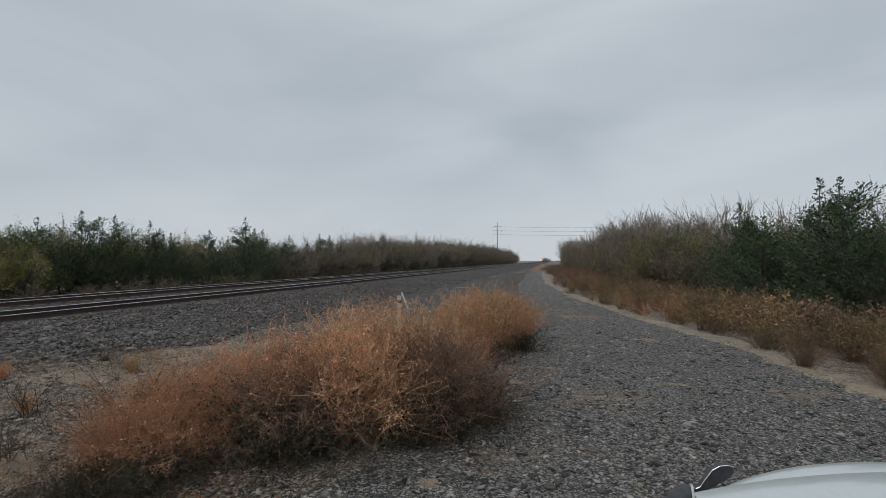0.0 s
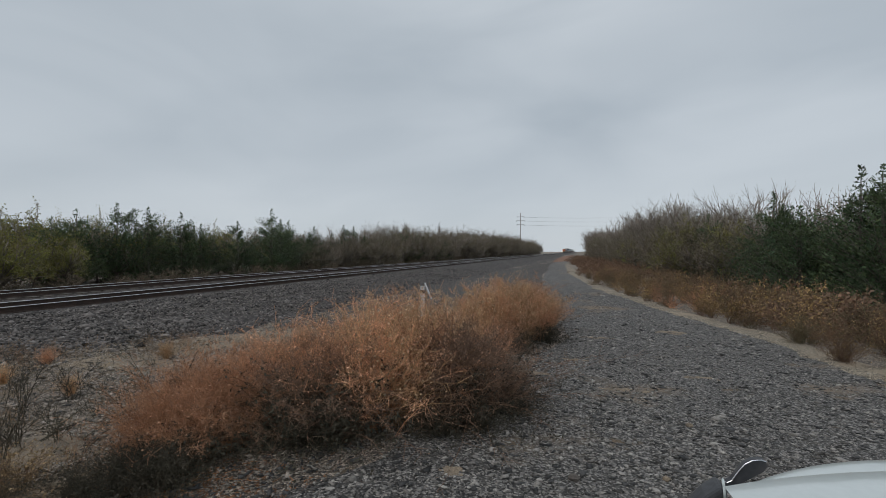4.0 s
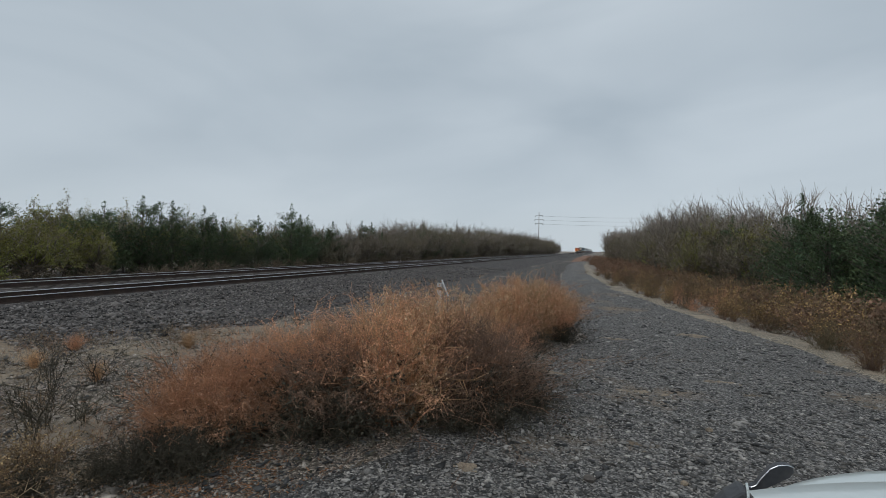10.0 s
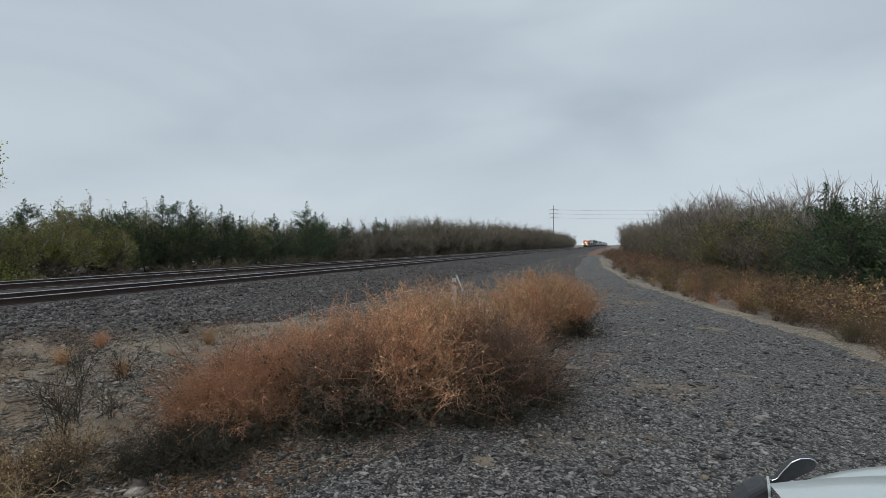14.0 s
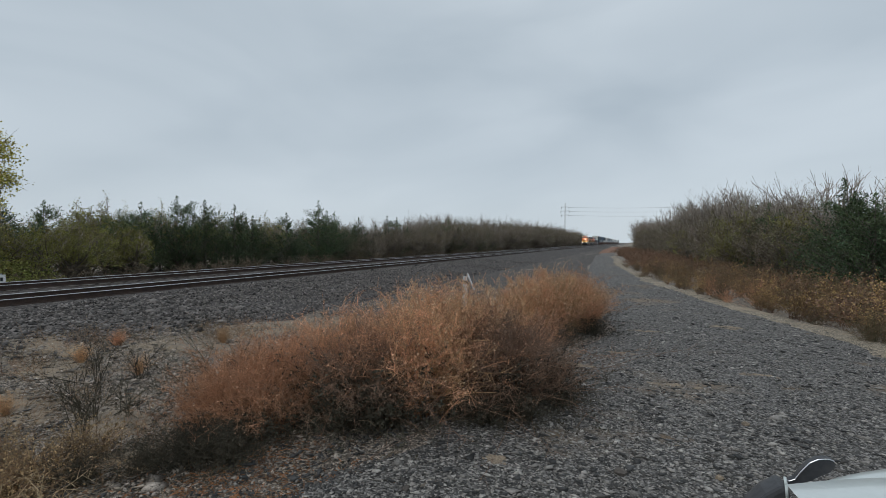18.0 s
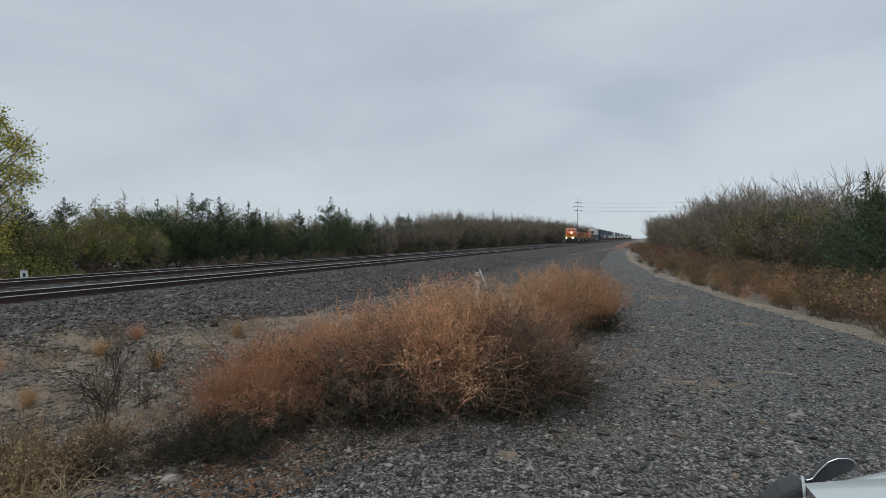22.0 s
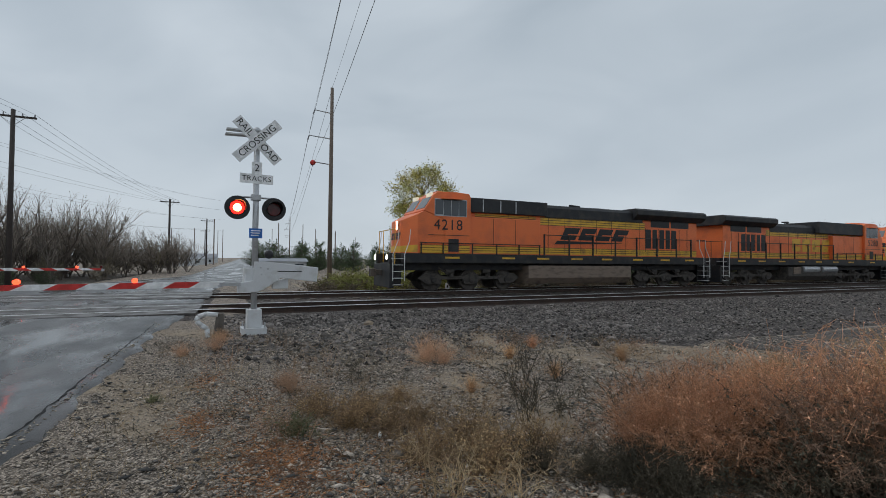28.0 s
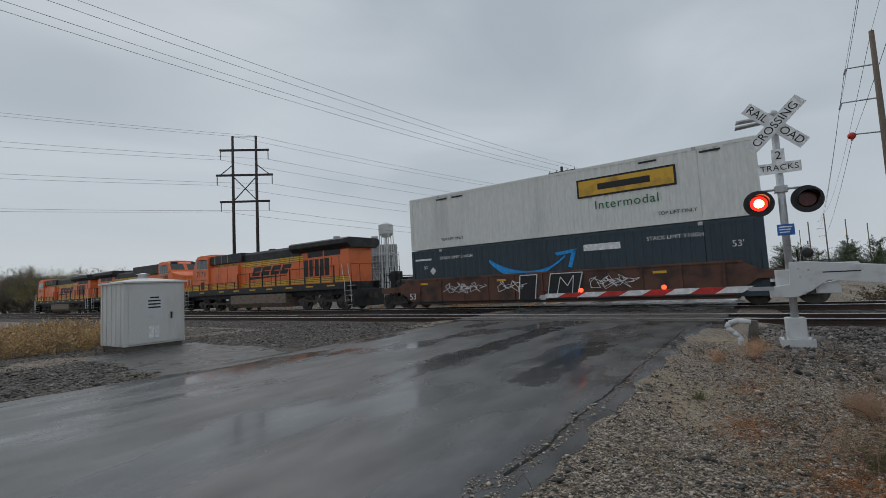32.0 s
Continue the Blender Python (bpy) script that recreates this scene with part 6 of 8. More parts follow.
def tree(name, label, trunk_mesh, crown_mesh, x, y, s, turn, group="", sz=1.0, category="tree"):
    t = thing(name, label, category, Matrix.Translation((x, y, ground_z(x, y) - 0.05)) @ Matrix.Rotation(turn, 4, "Z"), group)
    for nm, me in (("trunk", trunk_mesh), ("crown", crown_mesh)):
        o = part(nm, me, None, t)
        o.matrix_basis = Matrix.Diagonal((s, s, s * sz, 1))
    return t


def leafy(seed, h, levels, mat, n_leaf, leaf, r=0.09, lean=0.55, forks=(3, 5), keep=1.0, up=0.25, crown_fill=None, stems=1):
    segs, tips = limbs(seed, h, levels, forks, lean, r=r, up=up, stems=stems)
    rs = np.random.RandomState(seed + 1)
    thick = segs[2] > r * 0.3
    trunk = np_mesh("trunk", *sticks(segs[0][thick], segs[1][thick], segs[2][thick], segs[3][thick]), M_BARK)
    fine = ~thick
    c = tips[rs.randint(0, len(tips), n_leaf)] + 0.10 * h / 5 * rs.normal(size=(n_leaf, 3))
    if crown_fill:
        rad, low, high = crown_fill
        mid = 0.5 * (low + high) - 0.6
        q = (c - np.array([0, 0, mid])) / np.array([rad, rad, 0.5 * (high - low) + 0.9])
        far = np.linalg.norm(q, axis=1)
        c = np.where((far > 1)[:, None], np.array([0, 0, mid]) + (c - np.array([0, 0, mid])) / far[:, None], c)
    crown = np_mesh("crown", *joined(flakes(rs, c, leaf, ratio=0.7)), mat) if not fine.any() else None
    if crown is None:
        me = np_mesh("crown", *joined(flakes(rs, c, leaf, ratio=0.7), ribbons(segs[0][fine], segs[1][fine], segs[2][fine] * 1.25)), mat)
        me.materials.append(M_TWIG)
        idx = np.zeros(len(me.polygons), np.int32)
        idx[n_leaf:] = 1
        me.polygons.foreach_set("material_index", idx)
        crown = me
    return trunk, crown


def cedar(seed, h=5.0, w=2.0, n=230, lumps=0.3):
    """Branches thickest near the ground, each an upswept spray of small scales; several leaders make the top ragged."""
    rs = np.random.RandomState(seed)
    u = 1 - np.sqrt(1 - 0.985 * rs.uniform(0, 1, n))
    zs = h * (0.03 + 0.95 * u)
    az = rs.uniform(0, 6.283, n)
    prof = w * np.minimum(1.0, 0.62 + 1.6 * zs / h) * (1 - zs / h) ** 0.95 * rs.uniform(0.62, 1.15, n) * (1 + lumps * np.sin(2.3 * zs + seed + 2 * np.sin(az + seed))) + 0.12
    lean = 0.10 * w * np.array([math.cos(seed), math.sin(seed)])
    ax = lean[None] * (zs / h)[:, None]
    base = np.stack([ax[:, 0], ax[:, 1], np.maximum(zs - 0.30 * prof, 0.0)], 1)
    end = np.stack([ax[:, 0] + prof * np.cos(az), ax[:, 1] + prof * np.sin(az), zs + 0.35 * prof * rs.uniform(0.1, 1.3, n)], 1)
    m = 44
    k = rs.uniform(0.25, 1.05, (n, m, 1))
    c = (base[:, None] * (1 - k) + end[:, None] * k + rs.normal(size=(n, m, 3)) * np.array([0.13, 0.13, 0.045]) * (0.35 + 0.65 * k) + np.array([0, 0, 0.16]) * k ** 3).reshape(-1, 3)
    d = np.repeat(unit(end - base), m, 0) + np.array([0, 0, 0.35])
    v = [flakes(rs, c, 0.125, d, 0.34)]
    for j in range(3):
        hx = np.array([0.35 * w * rs.normal() * (j > 0), 0.35 * w * rs.normal() * (j > 0), h * (1.0 if j == 0 else rs.uniform(0.72, 0.9))])
        q = rs.uniform(0, 1, 110)[:, None]
        top = hx[None] - q * np.array([0, 0, 1.3]) + 0.30 * q * rs.normal(size=(110, 3)) * np.array([1, 1, 0.3])
        v.append(flakes(rs, top, 0.15, np.tile([[0, 0, 0.7]], (110, 1)) + 0.6 * rs.normal(size=(110, 3)), 0.36))
    trunk = np_mesh("trunk", *joined(sticks([(0, 0, -0.2), (0, 0, h * 0.5)], [(0, 0, h * 0.5), (0, 0, h * 0.93)], [0.11, 0.06], [0.06, 0.015]), sticks(base, end, 0.016, 0.005)), M_BARK)
    return trunk, np_mesh("crown", *joined(*v), M_CEDAR)


CEDARS = [cedar(60, 5.0, 2.8, 190, 0.35), cedar(61, 5.0, 2.3, 170, 0.4), cedar(62, 5.0, 3.1, 210, 0.35), cedar(63, 5.0, 2.1, 160, 0.4)]
SCRUB = [leafy(70, 4.6, 3, M_OLIVE, 7500, 0.092, lean=0.7, stems=3, forks=(4, 6)), leafy(71, 4.6, 3, M_OLIVE, 6500, 0.092, lean=0.75, stems=3, forks=(4, 6)), leafy(72, 4.4, 3, M_BROWNLEAF, 4200, 0.095, lean=0.75, stems=3, forks=(4, 6)), leafy(73, 4.6, 3, M_BROWNLEAF, 3400, 0.095, lean=0.7, stems=3, forks=(4, 6))]
BARE = [leafy(80, 7.0, 3, M_BROWNLEAF, 500, 0.065, r=0.09, lean=0.5, up=0.3, stems=4, forks=(4, 6)), leafy(81, 7.0, 3, M_BROWNLEAF, 350, 0.065, r=0.09, lean=0.42, up=0.35, stems=3, forks=(4, 7)), leafy(82, 7.0, 3, M_BROWNLEAF, 750, 0.065, r=0.08, lean=0.55, up=0.25, stems=5, forks=(4, 6))]

def tall(pair):
    """The height of a tree built of a trunk and a crown."""
    return max(max(v.co.z for v in me.vertices) for me in pair)


SCRUB_H, BARE_H = [tall(p) for p in SCRUB], [tall(p) for p in BARE]
SPARSE = [leafy(84 + i, 8.0, 4, M_BROWNLEAF, 60, 0.10, r=0.12, lean=0.45, up=0.3, stems=2, forks=(2, 4)) for i in range(3)]
SPARSE_H = [tall(p) for p in SPARSE]
T_CEDAR, T_OLIVE, T_BROWN, T_BARE = "dark green cedar tree at the edge of the woods", "olive-green scrub tree with thinning leaves", "brown scrubby bush with dry leaves", "bare grey-brown tree with fine upright twigs"
rng = random.Random(33)
# the belt beyond the tracks
for x, y, h, k in ((-19.6, 27.0, 5.5, 0), (-19.0, 29.2, 5.3, 2), (-20.5, 24.6, 4.9, 1), (-18.3, 31.8, 5.1, 3), (-18.8, 34.5, 4.4, 2), (-17.3, 37.6, 4.8, 0), (-15.6, 40.6, 6.0, 1), (-16.6, 43.4, 5.2, 2),
                   (-18.6, 47.0, 4.8, 0), (-17.2, 51.0, 4.9, 3), (-17.9, 59.8, 5.5, 1), (-18.8, 64.5, 5.6, 0), (-19.5, 22.3, 4.2, 2), (-21, 18.3, 4.6, 0), (-20.6, 15.8, 4.8, 3), (-16.8, 82, 6.0, 2), (-16, 95, 5.0, 0), (-15.5, 104, 4.4, 1)):
    tree("cedar_tree", T_CEDAR, *CEDARS[k], x, y, h / 5.0 * 1.16, rng.uniform(0, 6.28), "woods beyond the tracks")
for i in range(66):
    y = 14 + 0.91 * i + rng.uniform(-0.7, 0.7)
    k = rng.choice((0, 1, 1, 0, 3) if y < 30 else (0, 2, 3, 2, 1) if y < 50 else (2, 3, 2))
    x = rng.uniform(-19.0, -16.0) if i % 2 and not 24 < y < 48 else rng.uniform(-26, -20.8)
    tree("scrub_tree", T_OLIVE if k < 2 else T_BROWN, *SCRUB[k], x, y, rng.uniform(0.85, 1.08) * (1.12 if x < -20 else 0.78 + 0.14 * (y < 26)), rng.uniform(0, 6.28), "woods beyond the tracks")
def belt_height(y):
    return 6.3 + 3.2 * smooth(58, 90, y) + 2.2 * smooth(90, 190, y)


for i in range(120):
    y = 54 + 300 * (i / 120) ** 1.4 + rng.uniform(-1, 1)
    x = -17.5 - 9 * rng.random()
    tree("bare_tree", T_BARE, *BARE[i % 3], x, y, belt_height(y) * rng.uniform(0.86, 1.06) / BARE_H[i % 3], rng.uniform(0, 6.28), "woods beyond the tracks")
for i in range(130):
    y = 50 + 310 * (i / 130) ** 1.35
    k = 2 + i % 2
    tree("brown_shrub", T_BROWN, *SCRUB[k], -15.6 + rng.uniform(-5.0, 0.9), y + rng.uniform(-1, 1), belt_height(y) * rng.uniform(0.55, 0.88) / SCRUB_H[k], rng.uniform(0, 6.28), "woods beyond the tracks", category="shrub")
# the belt beyond the drive
def right_edge(y):
    return 24.2 - 2.4 * smooth(18, 24, y) - 2.6 * smooth(22, 36, y) - 2.2 * smooth(36, 90, y)
def drive_wood_height(x, y):
    """Heights of the woods beyond the drive, which rise away from it and sink down the line."""
    d = math.hypot(x - 15.6, y)
    return 1.5 + d * (0.045 + 0.074 * smooth(0.04, 0.22, (x - 15.6) / y))


for x, y, h, k in ((23.4, 15.4, 4.25, 0), (22.6, 20.4, 4.1, 3), (25.9, 15.2, 4.0, 2), (25.6, 19.0, 4.0, 1), (21.9, 26.8, 3.8, 3), (26.4, 12.4, 3.9, 2), (23.6, 14.2, 2.9, 2), (23.2, 18.8, 2.8, 0), (22.3, 17.4, 3.3, 2), (23.6, 16.8, 4.4, 3), (22.5, 19.4, 3.4, 2), (23.3, 21.4, 3.7, 0), (24.6, 17.4, 3.8, 2)):
    tree("cedar_tree", T_CEDAR, *CEDARS[k], x, y, h / 5.0, rng.uniform(0, 6.28), "woods beyond the drive")
for i in range(46):
    y = 11.5 + 0.95 * i + 0.018 * i * i + rng.uniform(-0.5, 0.5)
    x = right_edge(y) + rng.uniform(0.0, 2.4)
    k = rng.choice((0, 2, 2, 3, 3, 2))
    tree("scrub_tree", T_OLIVE if k < 2 else T_BROWN, *SCRUB[k], x, y, drive_wood_height(x, y) * rng.uniform(0.62, 0.88) / SCRUB_H[k], rng.uniform(0, 6.28), "woods beyond the drive")
for i in range(90):
    y = 11 + 0.76 * i + 0.0225 * i * i
    x = right_edge(y) + rng.uniform(2.2, 9.0)
    tree("bare_tree", T_BARE, *BARE[i % 3], x, y, drive_wood_height(x, y) * rng.uniform(0.95, 1.18) / BARE_H[i % 3], rng.uniform(0, 6.28), "woods beyond the drive")
for i in range(44):
    y = 12 + 2.0 * i
    x = right_edge(y) + rng.uniform(2, 7)
    k = 2 + i % 2
    tree("scrub_tree", T_BROWN, *SCRUB[k], x, y, drive_wood_height(x, y) * rng.uniform(0.7, 0.9) / SCRUB_H[k], rng.uniform(0, 6.28), "woods beyond the drive")
for x, y, h in ((-30, -27.0, 6.5), (-33, -33.5, 7.0), (-38, -36.5, 8.0)):
    tree("bare_tree", "slender bare tree before the distant power plant", *SPARSE[0], x, y, h / SPARSE_H[0], rng.uniform(0, 6.28), "thicket beyond the crossing")
# the yellowing tree beyond the tracks and the scrub round its foot
def golden(seed=90):
    """Limbs rising to clumps of leaves that fill an egg-shaped crown with gaps."""
    rs = np.random.RandomState(seed)
    n = 74
    z = rs.uniform(1.3, 8.9, n)
    rad = np.interp(z, (1.0, 2.2, 4.0, 5.8, 7.2, 8.3, 9.1), (0.9, 1.5, 1.8, 2.25, 2.15, 1.5, 0.4)) * np.sqrt(rs.uniform(0.12, 1.0, n))
    az = rs.uniform(0, 6.283, n)
    c = np.stack([rad * np.cos(az), rad * np.sin(az), z], 1)
    zs = np.clip(z - 0.9 * rad - 0.5, 0.5, 7.0)
    trunk_at = np.stack([0.15 * np.sin(zs * 0.8), 0.12 * np.cos(zs), zs], 1)
    mid = 0.5 * (trunk_at + c) + 0.15 * rs.normal(size=(n, 3))
    zz = np.linspace(-0.2, 8.2, 14)
    line = np.stack([0.15 * np.sin(zz * 0.8), 0.12 * np.cos(zz), zz], 1)
    rr = np.linspace(0.20, 0.03, 14)
    j = np.repeat(np.arange(n), 7)
    tw = c[j] + 0.38 * rs.normal(size=(len(j), 3))
    wood = joined(sticks(line[:-1], line[1:], rr[:-1], rr[1:]), sticks(trunk_at, mid, 0.05, 0.032), sticks(mid, c, 0.032, 0.015), sticks(c[j], tw, 0.012, 0.004))
    k = rs.randint(0, n, 19000)
    p = c[k] + rs.normal(size=(19000, 3)) * np.array([0.33, 0.33, 0.28])
    return np_mesh("trunk", *wood, M_BARK), np_mesh("crown", *flakes(rs, p, 0.112, ratio=0.75), M_GOLD)


tree("yellowing_tree", "tall tree with thinning yellow-green autumn leaves", *golden(), -15.2, 11.6, 1.0, 0.6)
def leaf_mound(seed):
    """A dense low bush: stems fanning from the root into a lumpy dome of small leaves."""
    rs = np.random.RandomState(seed)
    n = 70
    d = unit(rs.normal(size=(n, 3)) * np.array([1, 1, 0.7]) + np.array([0, 0, 0.55]))
    d[:, 2] = np.abs(d[:, 2])
    c = d * np.array([1.35, 1.35, 1.0]) * rs.uniform(0.55, 1.0, (n, 1))
    k = rs.randint(0, n, 5200)
    p = c[k] * rs.uniform(0.7, 1.05, (5200, 1)) + rs.normal(size=(5200, 3)) * 0.15
    p[:, 2] = np.maximum(p[:, 2], 0.02)
    return np_mesh("trunk", *sticks(np.zeros((n, 3)), c, 0.014, 0.004), M_BARK), np_mesh("crown", *flakes(rs, p, 0.085, ratio=0.6), M_MOUND)


M_MOUND = material("yellow_green_shrub_leaves", (0.25, 0.272, 0.075), 0.75, var=0.25, scale=0.8, fine=6, tint=(0.30, 0.265, 0.085), tint_at=0.52, island=0.35, each=0.15, bump=0)
MOUNDS = [leaf_mound(130), leaf_mound(131)]
for x, y, h in ((-15.6, 13.8, 1.9), (-14.6, 12.6, 1.5), (-14.7, 10.6, 1.5), (-15.2, 9.6, 1.6), (-15.3, 8.5, 1.6), (-15.4, 7.4, 1.5), (-15.6, 6.4, 1.5), (-14.9, 11.4, 1.7), (-16.8, 8.0, 1.8), (-17.2, 6.8, 1.7), (-17, 10, 1.8), (-16.6, 5.8, 1.5)):
    tree("green_shrub", "low yellow-green shrub beyond the tracks", *MOUNDS[int(y * 10) % 2], x, y, h * 0.92, rng.uniform(0, 6.28), "shrubs round the yellowing tree", 1.0, "shrub")
# bare thicket beyond the crossing, on the other side of the road
for i in range(20):
    x, y = -44 - rng.uniform(0, 22), -10.5 - 1.5 * i + rng.uniform(-0.9, 0.9)
    k = rng.choice((2, 3, 2, 0))
    tree("brown_shrub", "grey-brown brush deep in the thicket", *SCRUB[k], x, y, rng.uniform(3.2, 5.4) / SCRUB_H[k], rng.uniform(0, 6.28), "thicket beyond the crossing", category="shrub")
for i in range(27):
    x, y = -40 - rng.uniform(0, 16), -6.6 - 1.1 * i + rng.uniform(-0.9, 0.9)
    if y < -5.6:
        k = i % 3
        tree("bare_tree", "grey fine-twigged tree with few dry leaves in the thicket", *BARE[k], x, y, (5.6 + 3.6 * smooth(-8, -18, y)) * rng.uniform(0.8, 1.1) / BARE_H[k], rng.uniform(0, 6.28), "thicket beyond the crossing")
for i in range(11):
    x, y = -33 - rng.uniform(0, 16), -14.5 - 2.2 * i + rng.uniform(-0.9, 0.9)
    tree("bare_tree", "bare grey tree in the thicket beyond the crossing", *SPARSE[i % 3], x, y, (7.6 + 4.6 * smooth(-13, -30, y)) * rng.uniform(0.8, 1.1) / SPARSE_H[i % 3], rng.uniform(0, 6.28), "thicket beyond the crossing")
for i, (x, y, h) in enumerate(((-31.7, -31.2, 10.6), (-31.2, -28.1, 10.8), (-34.9, -27.8, 11.2), (-34.1, -25.0, 10.6), (-37.9, -24.1, 10.8), (-37.6, -19.5, 9.4), (-40.7, -16.5, 8.6), (-43.3, -14.6, 8.0), (-33.0, -29.6, 10.0), (-36.0, -22.0, 10.2), (-39.5, -18.0, 8.8))):
    tree("bare_tree", "bare grey tree in the thicket beyond the crossing", *SPARSE[i % 3], x, y, h / SPARSE_H[i % 3], rng.uniform(0, 6.28), "thicket beyond the crossing")
for x, y, h, k in ((-27.6, -22.5, 4.7, 0), (-24.9, -27.2, 5.8, 2), (-26.5, -28.8, 5.4, 1), (-29.0, -24.0, 3.8, 2)):
    tree("cedar_tree", "dark green cedar in front of the bare thicket", *CEDARS[k], x, y, h / 5.0, rng.uniform(0, 6.28), "thicket beyond the crossing")
for i in range(16):
    x, y = -32 - rng.uniform(0, 10), -12.5 - 1.6 * i + rng.uniform(-0.9, 0.9)
    tree("brown_shrub", "low brown brush in the thicket beyond the crossing", *SCRUB[2 + i % 2], x, y, rng.uniform(1.6, 3.2) / SCRUB_H[2 + i % 2], rng.uniform(0, 6.28), "thicket beyond the crossing", category="shrub")
for i, (x, y, h) in enumerate(((-25, -27.5, 3.4), (-26, -29.5, 3.6), (-25.5, -22.4, 2.9), (-26.5, -20.8, 2.6), (-28, -18.5, 2.2), (-27.5, -25, 2.0), (-30, -16.5, 1.8), (-31, -14.6, 1.7), (-33, -24, 2.4), (-34, -32, 3.0), (-30, -35, 3.4), (-28, -38, 3.0))):
    tree("scrub_tree", "dark green cedar shrub in front of the thicket", *CEDARS[(2, 0)[i % 2]], x, y, h / 5.0, rng.uniform(0, 6.28), "thicket beyond the crossing", 0.9)
for i in range(56):
    d = rng.uniform(96, 150)
    x = -9.5 - 46 * rng.random() ** 1.3
    k = rng.choice((0, 1, 2, 3, 0, 4))
    tree("distant_tree", "distant autumn tree beyond the tracks", *(BARE[i % 3] if k == 4 else SCRUB[k]), x, -d, 0.078 * d * rng.uniform(0.75, 1.12) / (BARE_H[i % 3] if k == 4 else SCRUB_H[k]), rng.uniform(0, 6.28), "distant trees down the line")
for i in range(34):
    x, y = -62 - rng.uniform(0, 30), 2 + 1.35 * i + rng.uniform(-1, 1)
    tree("cedar_tree", "dark cedar in the woods behind the power pole", *CEDARS[i % 4], x, y, rng.uniform(0.8, 1.25), rng.uniform(0, 6.28), "woods behind the power pole")

# undergrowth at the foot of the belts, and thin grass between the stones
def scatter(name, label, mesh_arrays, places, mat, category="undergrowth"):
    vs, fs, k = [], [], 0
    for x, y, s, a, src in places:
        v, f = mesh_arrays[src]
        c, q = math.cos(a), math.sin(a)
        w = np.stack([x + s * (c * v[:, 0] - q * v[:, 1]), y + s * (q * v[:, 0] + c * v[:, 1]), ground_z(x, y) + s * v[:, 2]], 1)
        vs.append(w)
        fs.append(f + k)
        k += len(v)
    return tagged(new(name, np_mesh(name, np.concatenate(vs), np.concatenate(fs), mat)), label, category, kind="stuff")


M_UNDER = weed_colour("grey_brown_undergrowth", (0.165, 0.125, 0.088), (0.12, 0.10, 0.065))
brush = [weed_whole(seed=100 + i, stems=14, h=1.0, spread=1.1, twigs=6, seeds=3, r=0.014, seed_size=0.10, flat=True) for i in range(3)]
rng = random.Random(44)
pl = [(-12.9 - rng.uniform(0, 4.0), 4 + 116 * rng.random() ** 1.2, rng.uniform(0.5, 1.4), rng.uniform(0, 6.28), rng.randrange(3)) for i in range(170)]
scatter("undergrowth", "brown tangled undergrowth at the foot of the woods", brush, pl, M_UNDER)
pl = [(rng.uniform(max(drive_right(yy) + 0.8, right_edge(yy) - 4.5), right_edge(yy) + 1.0), yy, rng.uniform(0.45, 0.95) * (1.0 if yy < 30 else 1.3), rng.uniform(0, 6.28), rng.randrange(3)) for yy in (11 + 80 * rng.random() ** 1.3 for i in range(190))]
scatter("undergrowth", "brown tangled undergrowth beside the drive", brush, pl, M_VERGE)
pl = [(-13.5 - rng.uniform(0, 5), -12 - 60 * rng.random() ** 1.4, rng.uniform(0.3, 0.9), rng.uniform(0, 6.28), rng.randrange(3)) for i in range(70)]
scatter("undergrowth", "straw-coloured grass beyond the tracks", brush, pl, M_STRAW)
pl = [(rng.uniform(6.2, 12.5), -17.9 - 14 * rng.random() ** 1.3, rng.uniform(0.45, 0.85), rng.uniform(0, 6.28), rng.randrange(3)) for i in range(150)]
scatter("undergrowth", "dry tan grass behind the signal house", brush, pl, M_MATHEAD)
tuft = [weed_whole(seed=120 + i, stems=12, h=0.16, spread=1.5, twigs=2, seeds=0, r=0.0022, droop=0.8) for i in range(3)]
pl = []
while len(pl) < 520:
    x, y = rng.uniform(5.5, 13.5), rng.uniform(-1.4, 9)
    if noise.noise((x * 0.7, y * 0.7, 3)) > 0.02 or rng.random() < 0.12:
        pl.append((x, y, rng.uniform(0.5, 1.4), rng.uniform(0, 6.28), rng.randrange(3)))
scatter("dead_grass", "thin pale dead grass between the stones", tuft, pl, M_PALE, "grass")
pl = []
while len(pl) < 420:
    x, y = rng.uniform(4.2, 12.8), rng.uniform(-1.5, 10)
    if noise.noise((x * 0.9, y * 0.9, 11)) > 0.0:
        pl.append((x, y, rng.uniform(0.6, 1.8), rng.uniform(0, 6.28), rng.randrange(3)))
scatter("dead_grass", "dark withered weed stems on the gravel", tuft, pl, M_DARKWEED, "grass")


wisp = [weed_whole(seed=140 + i, stems=6, h=0.34, spread=1.0, twigs=7, seeds=0, r=0.0030, droop=0.3, twig_len=0.35, curl=1.0) for i in range(3)]
for mat, n, key, label in ((M_MAT, 190, 23, "thin brown dry stems standing on the gravel"), (M_DARKWEED, 110, 29, "thin dark withered stems standing on the gravel"), (M_PEACH, 90, 31, "thin reddish dry stems standing on the gravel")):
    pl = []
    while len(pl) < n:
        x, y = rng.uniform(5.2, 12.6), rng.uniform(-0.9, 9.5)
        if noise.noise((x * 0.8, y * 0.8, key)) > 0.03:
            pl.append((x, y, rng.uniform(0.45, 1.25), rng.uniform(0, 6.28), rng.randrange(3)))
    scatter("dead_grass", label, wisp, pl, mat, "grass")


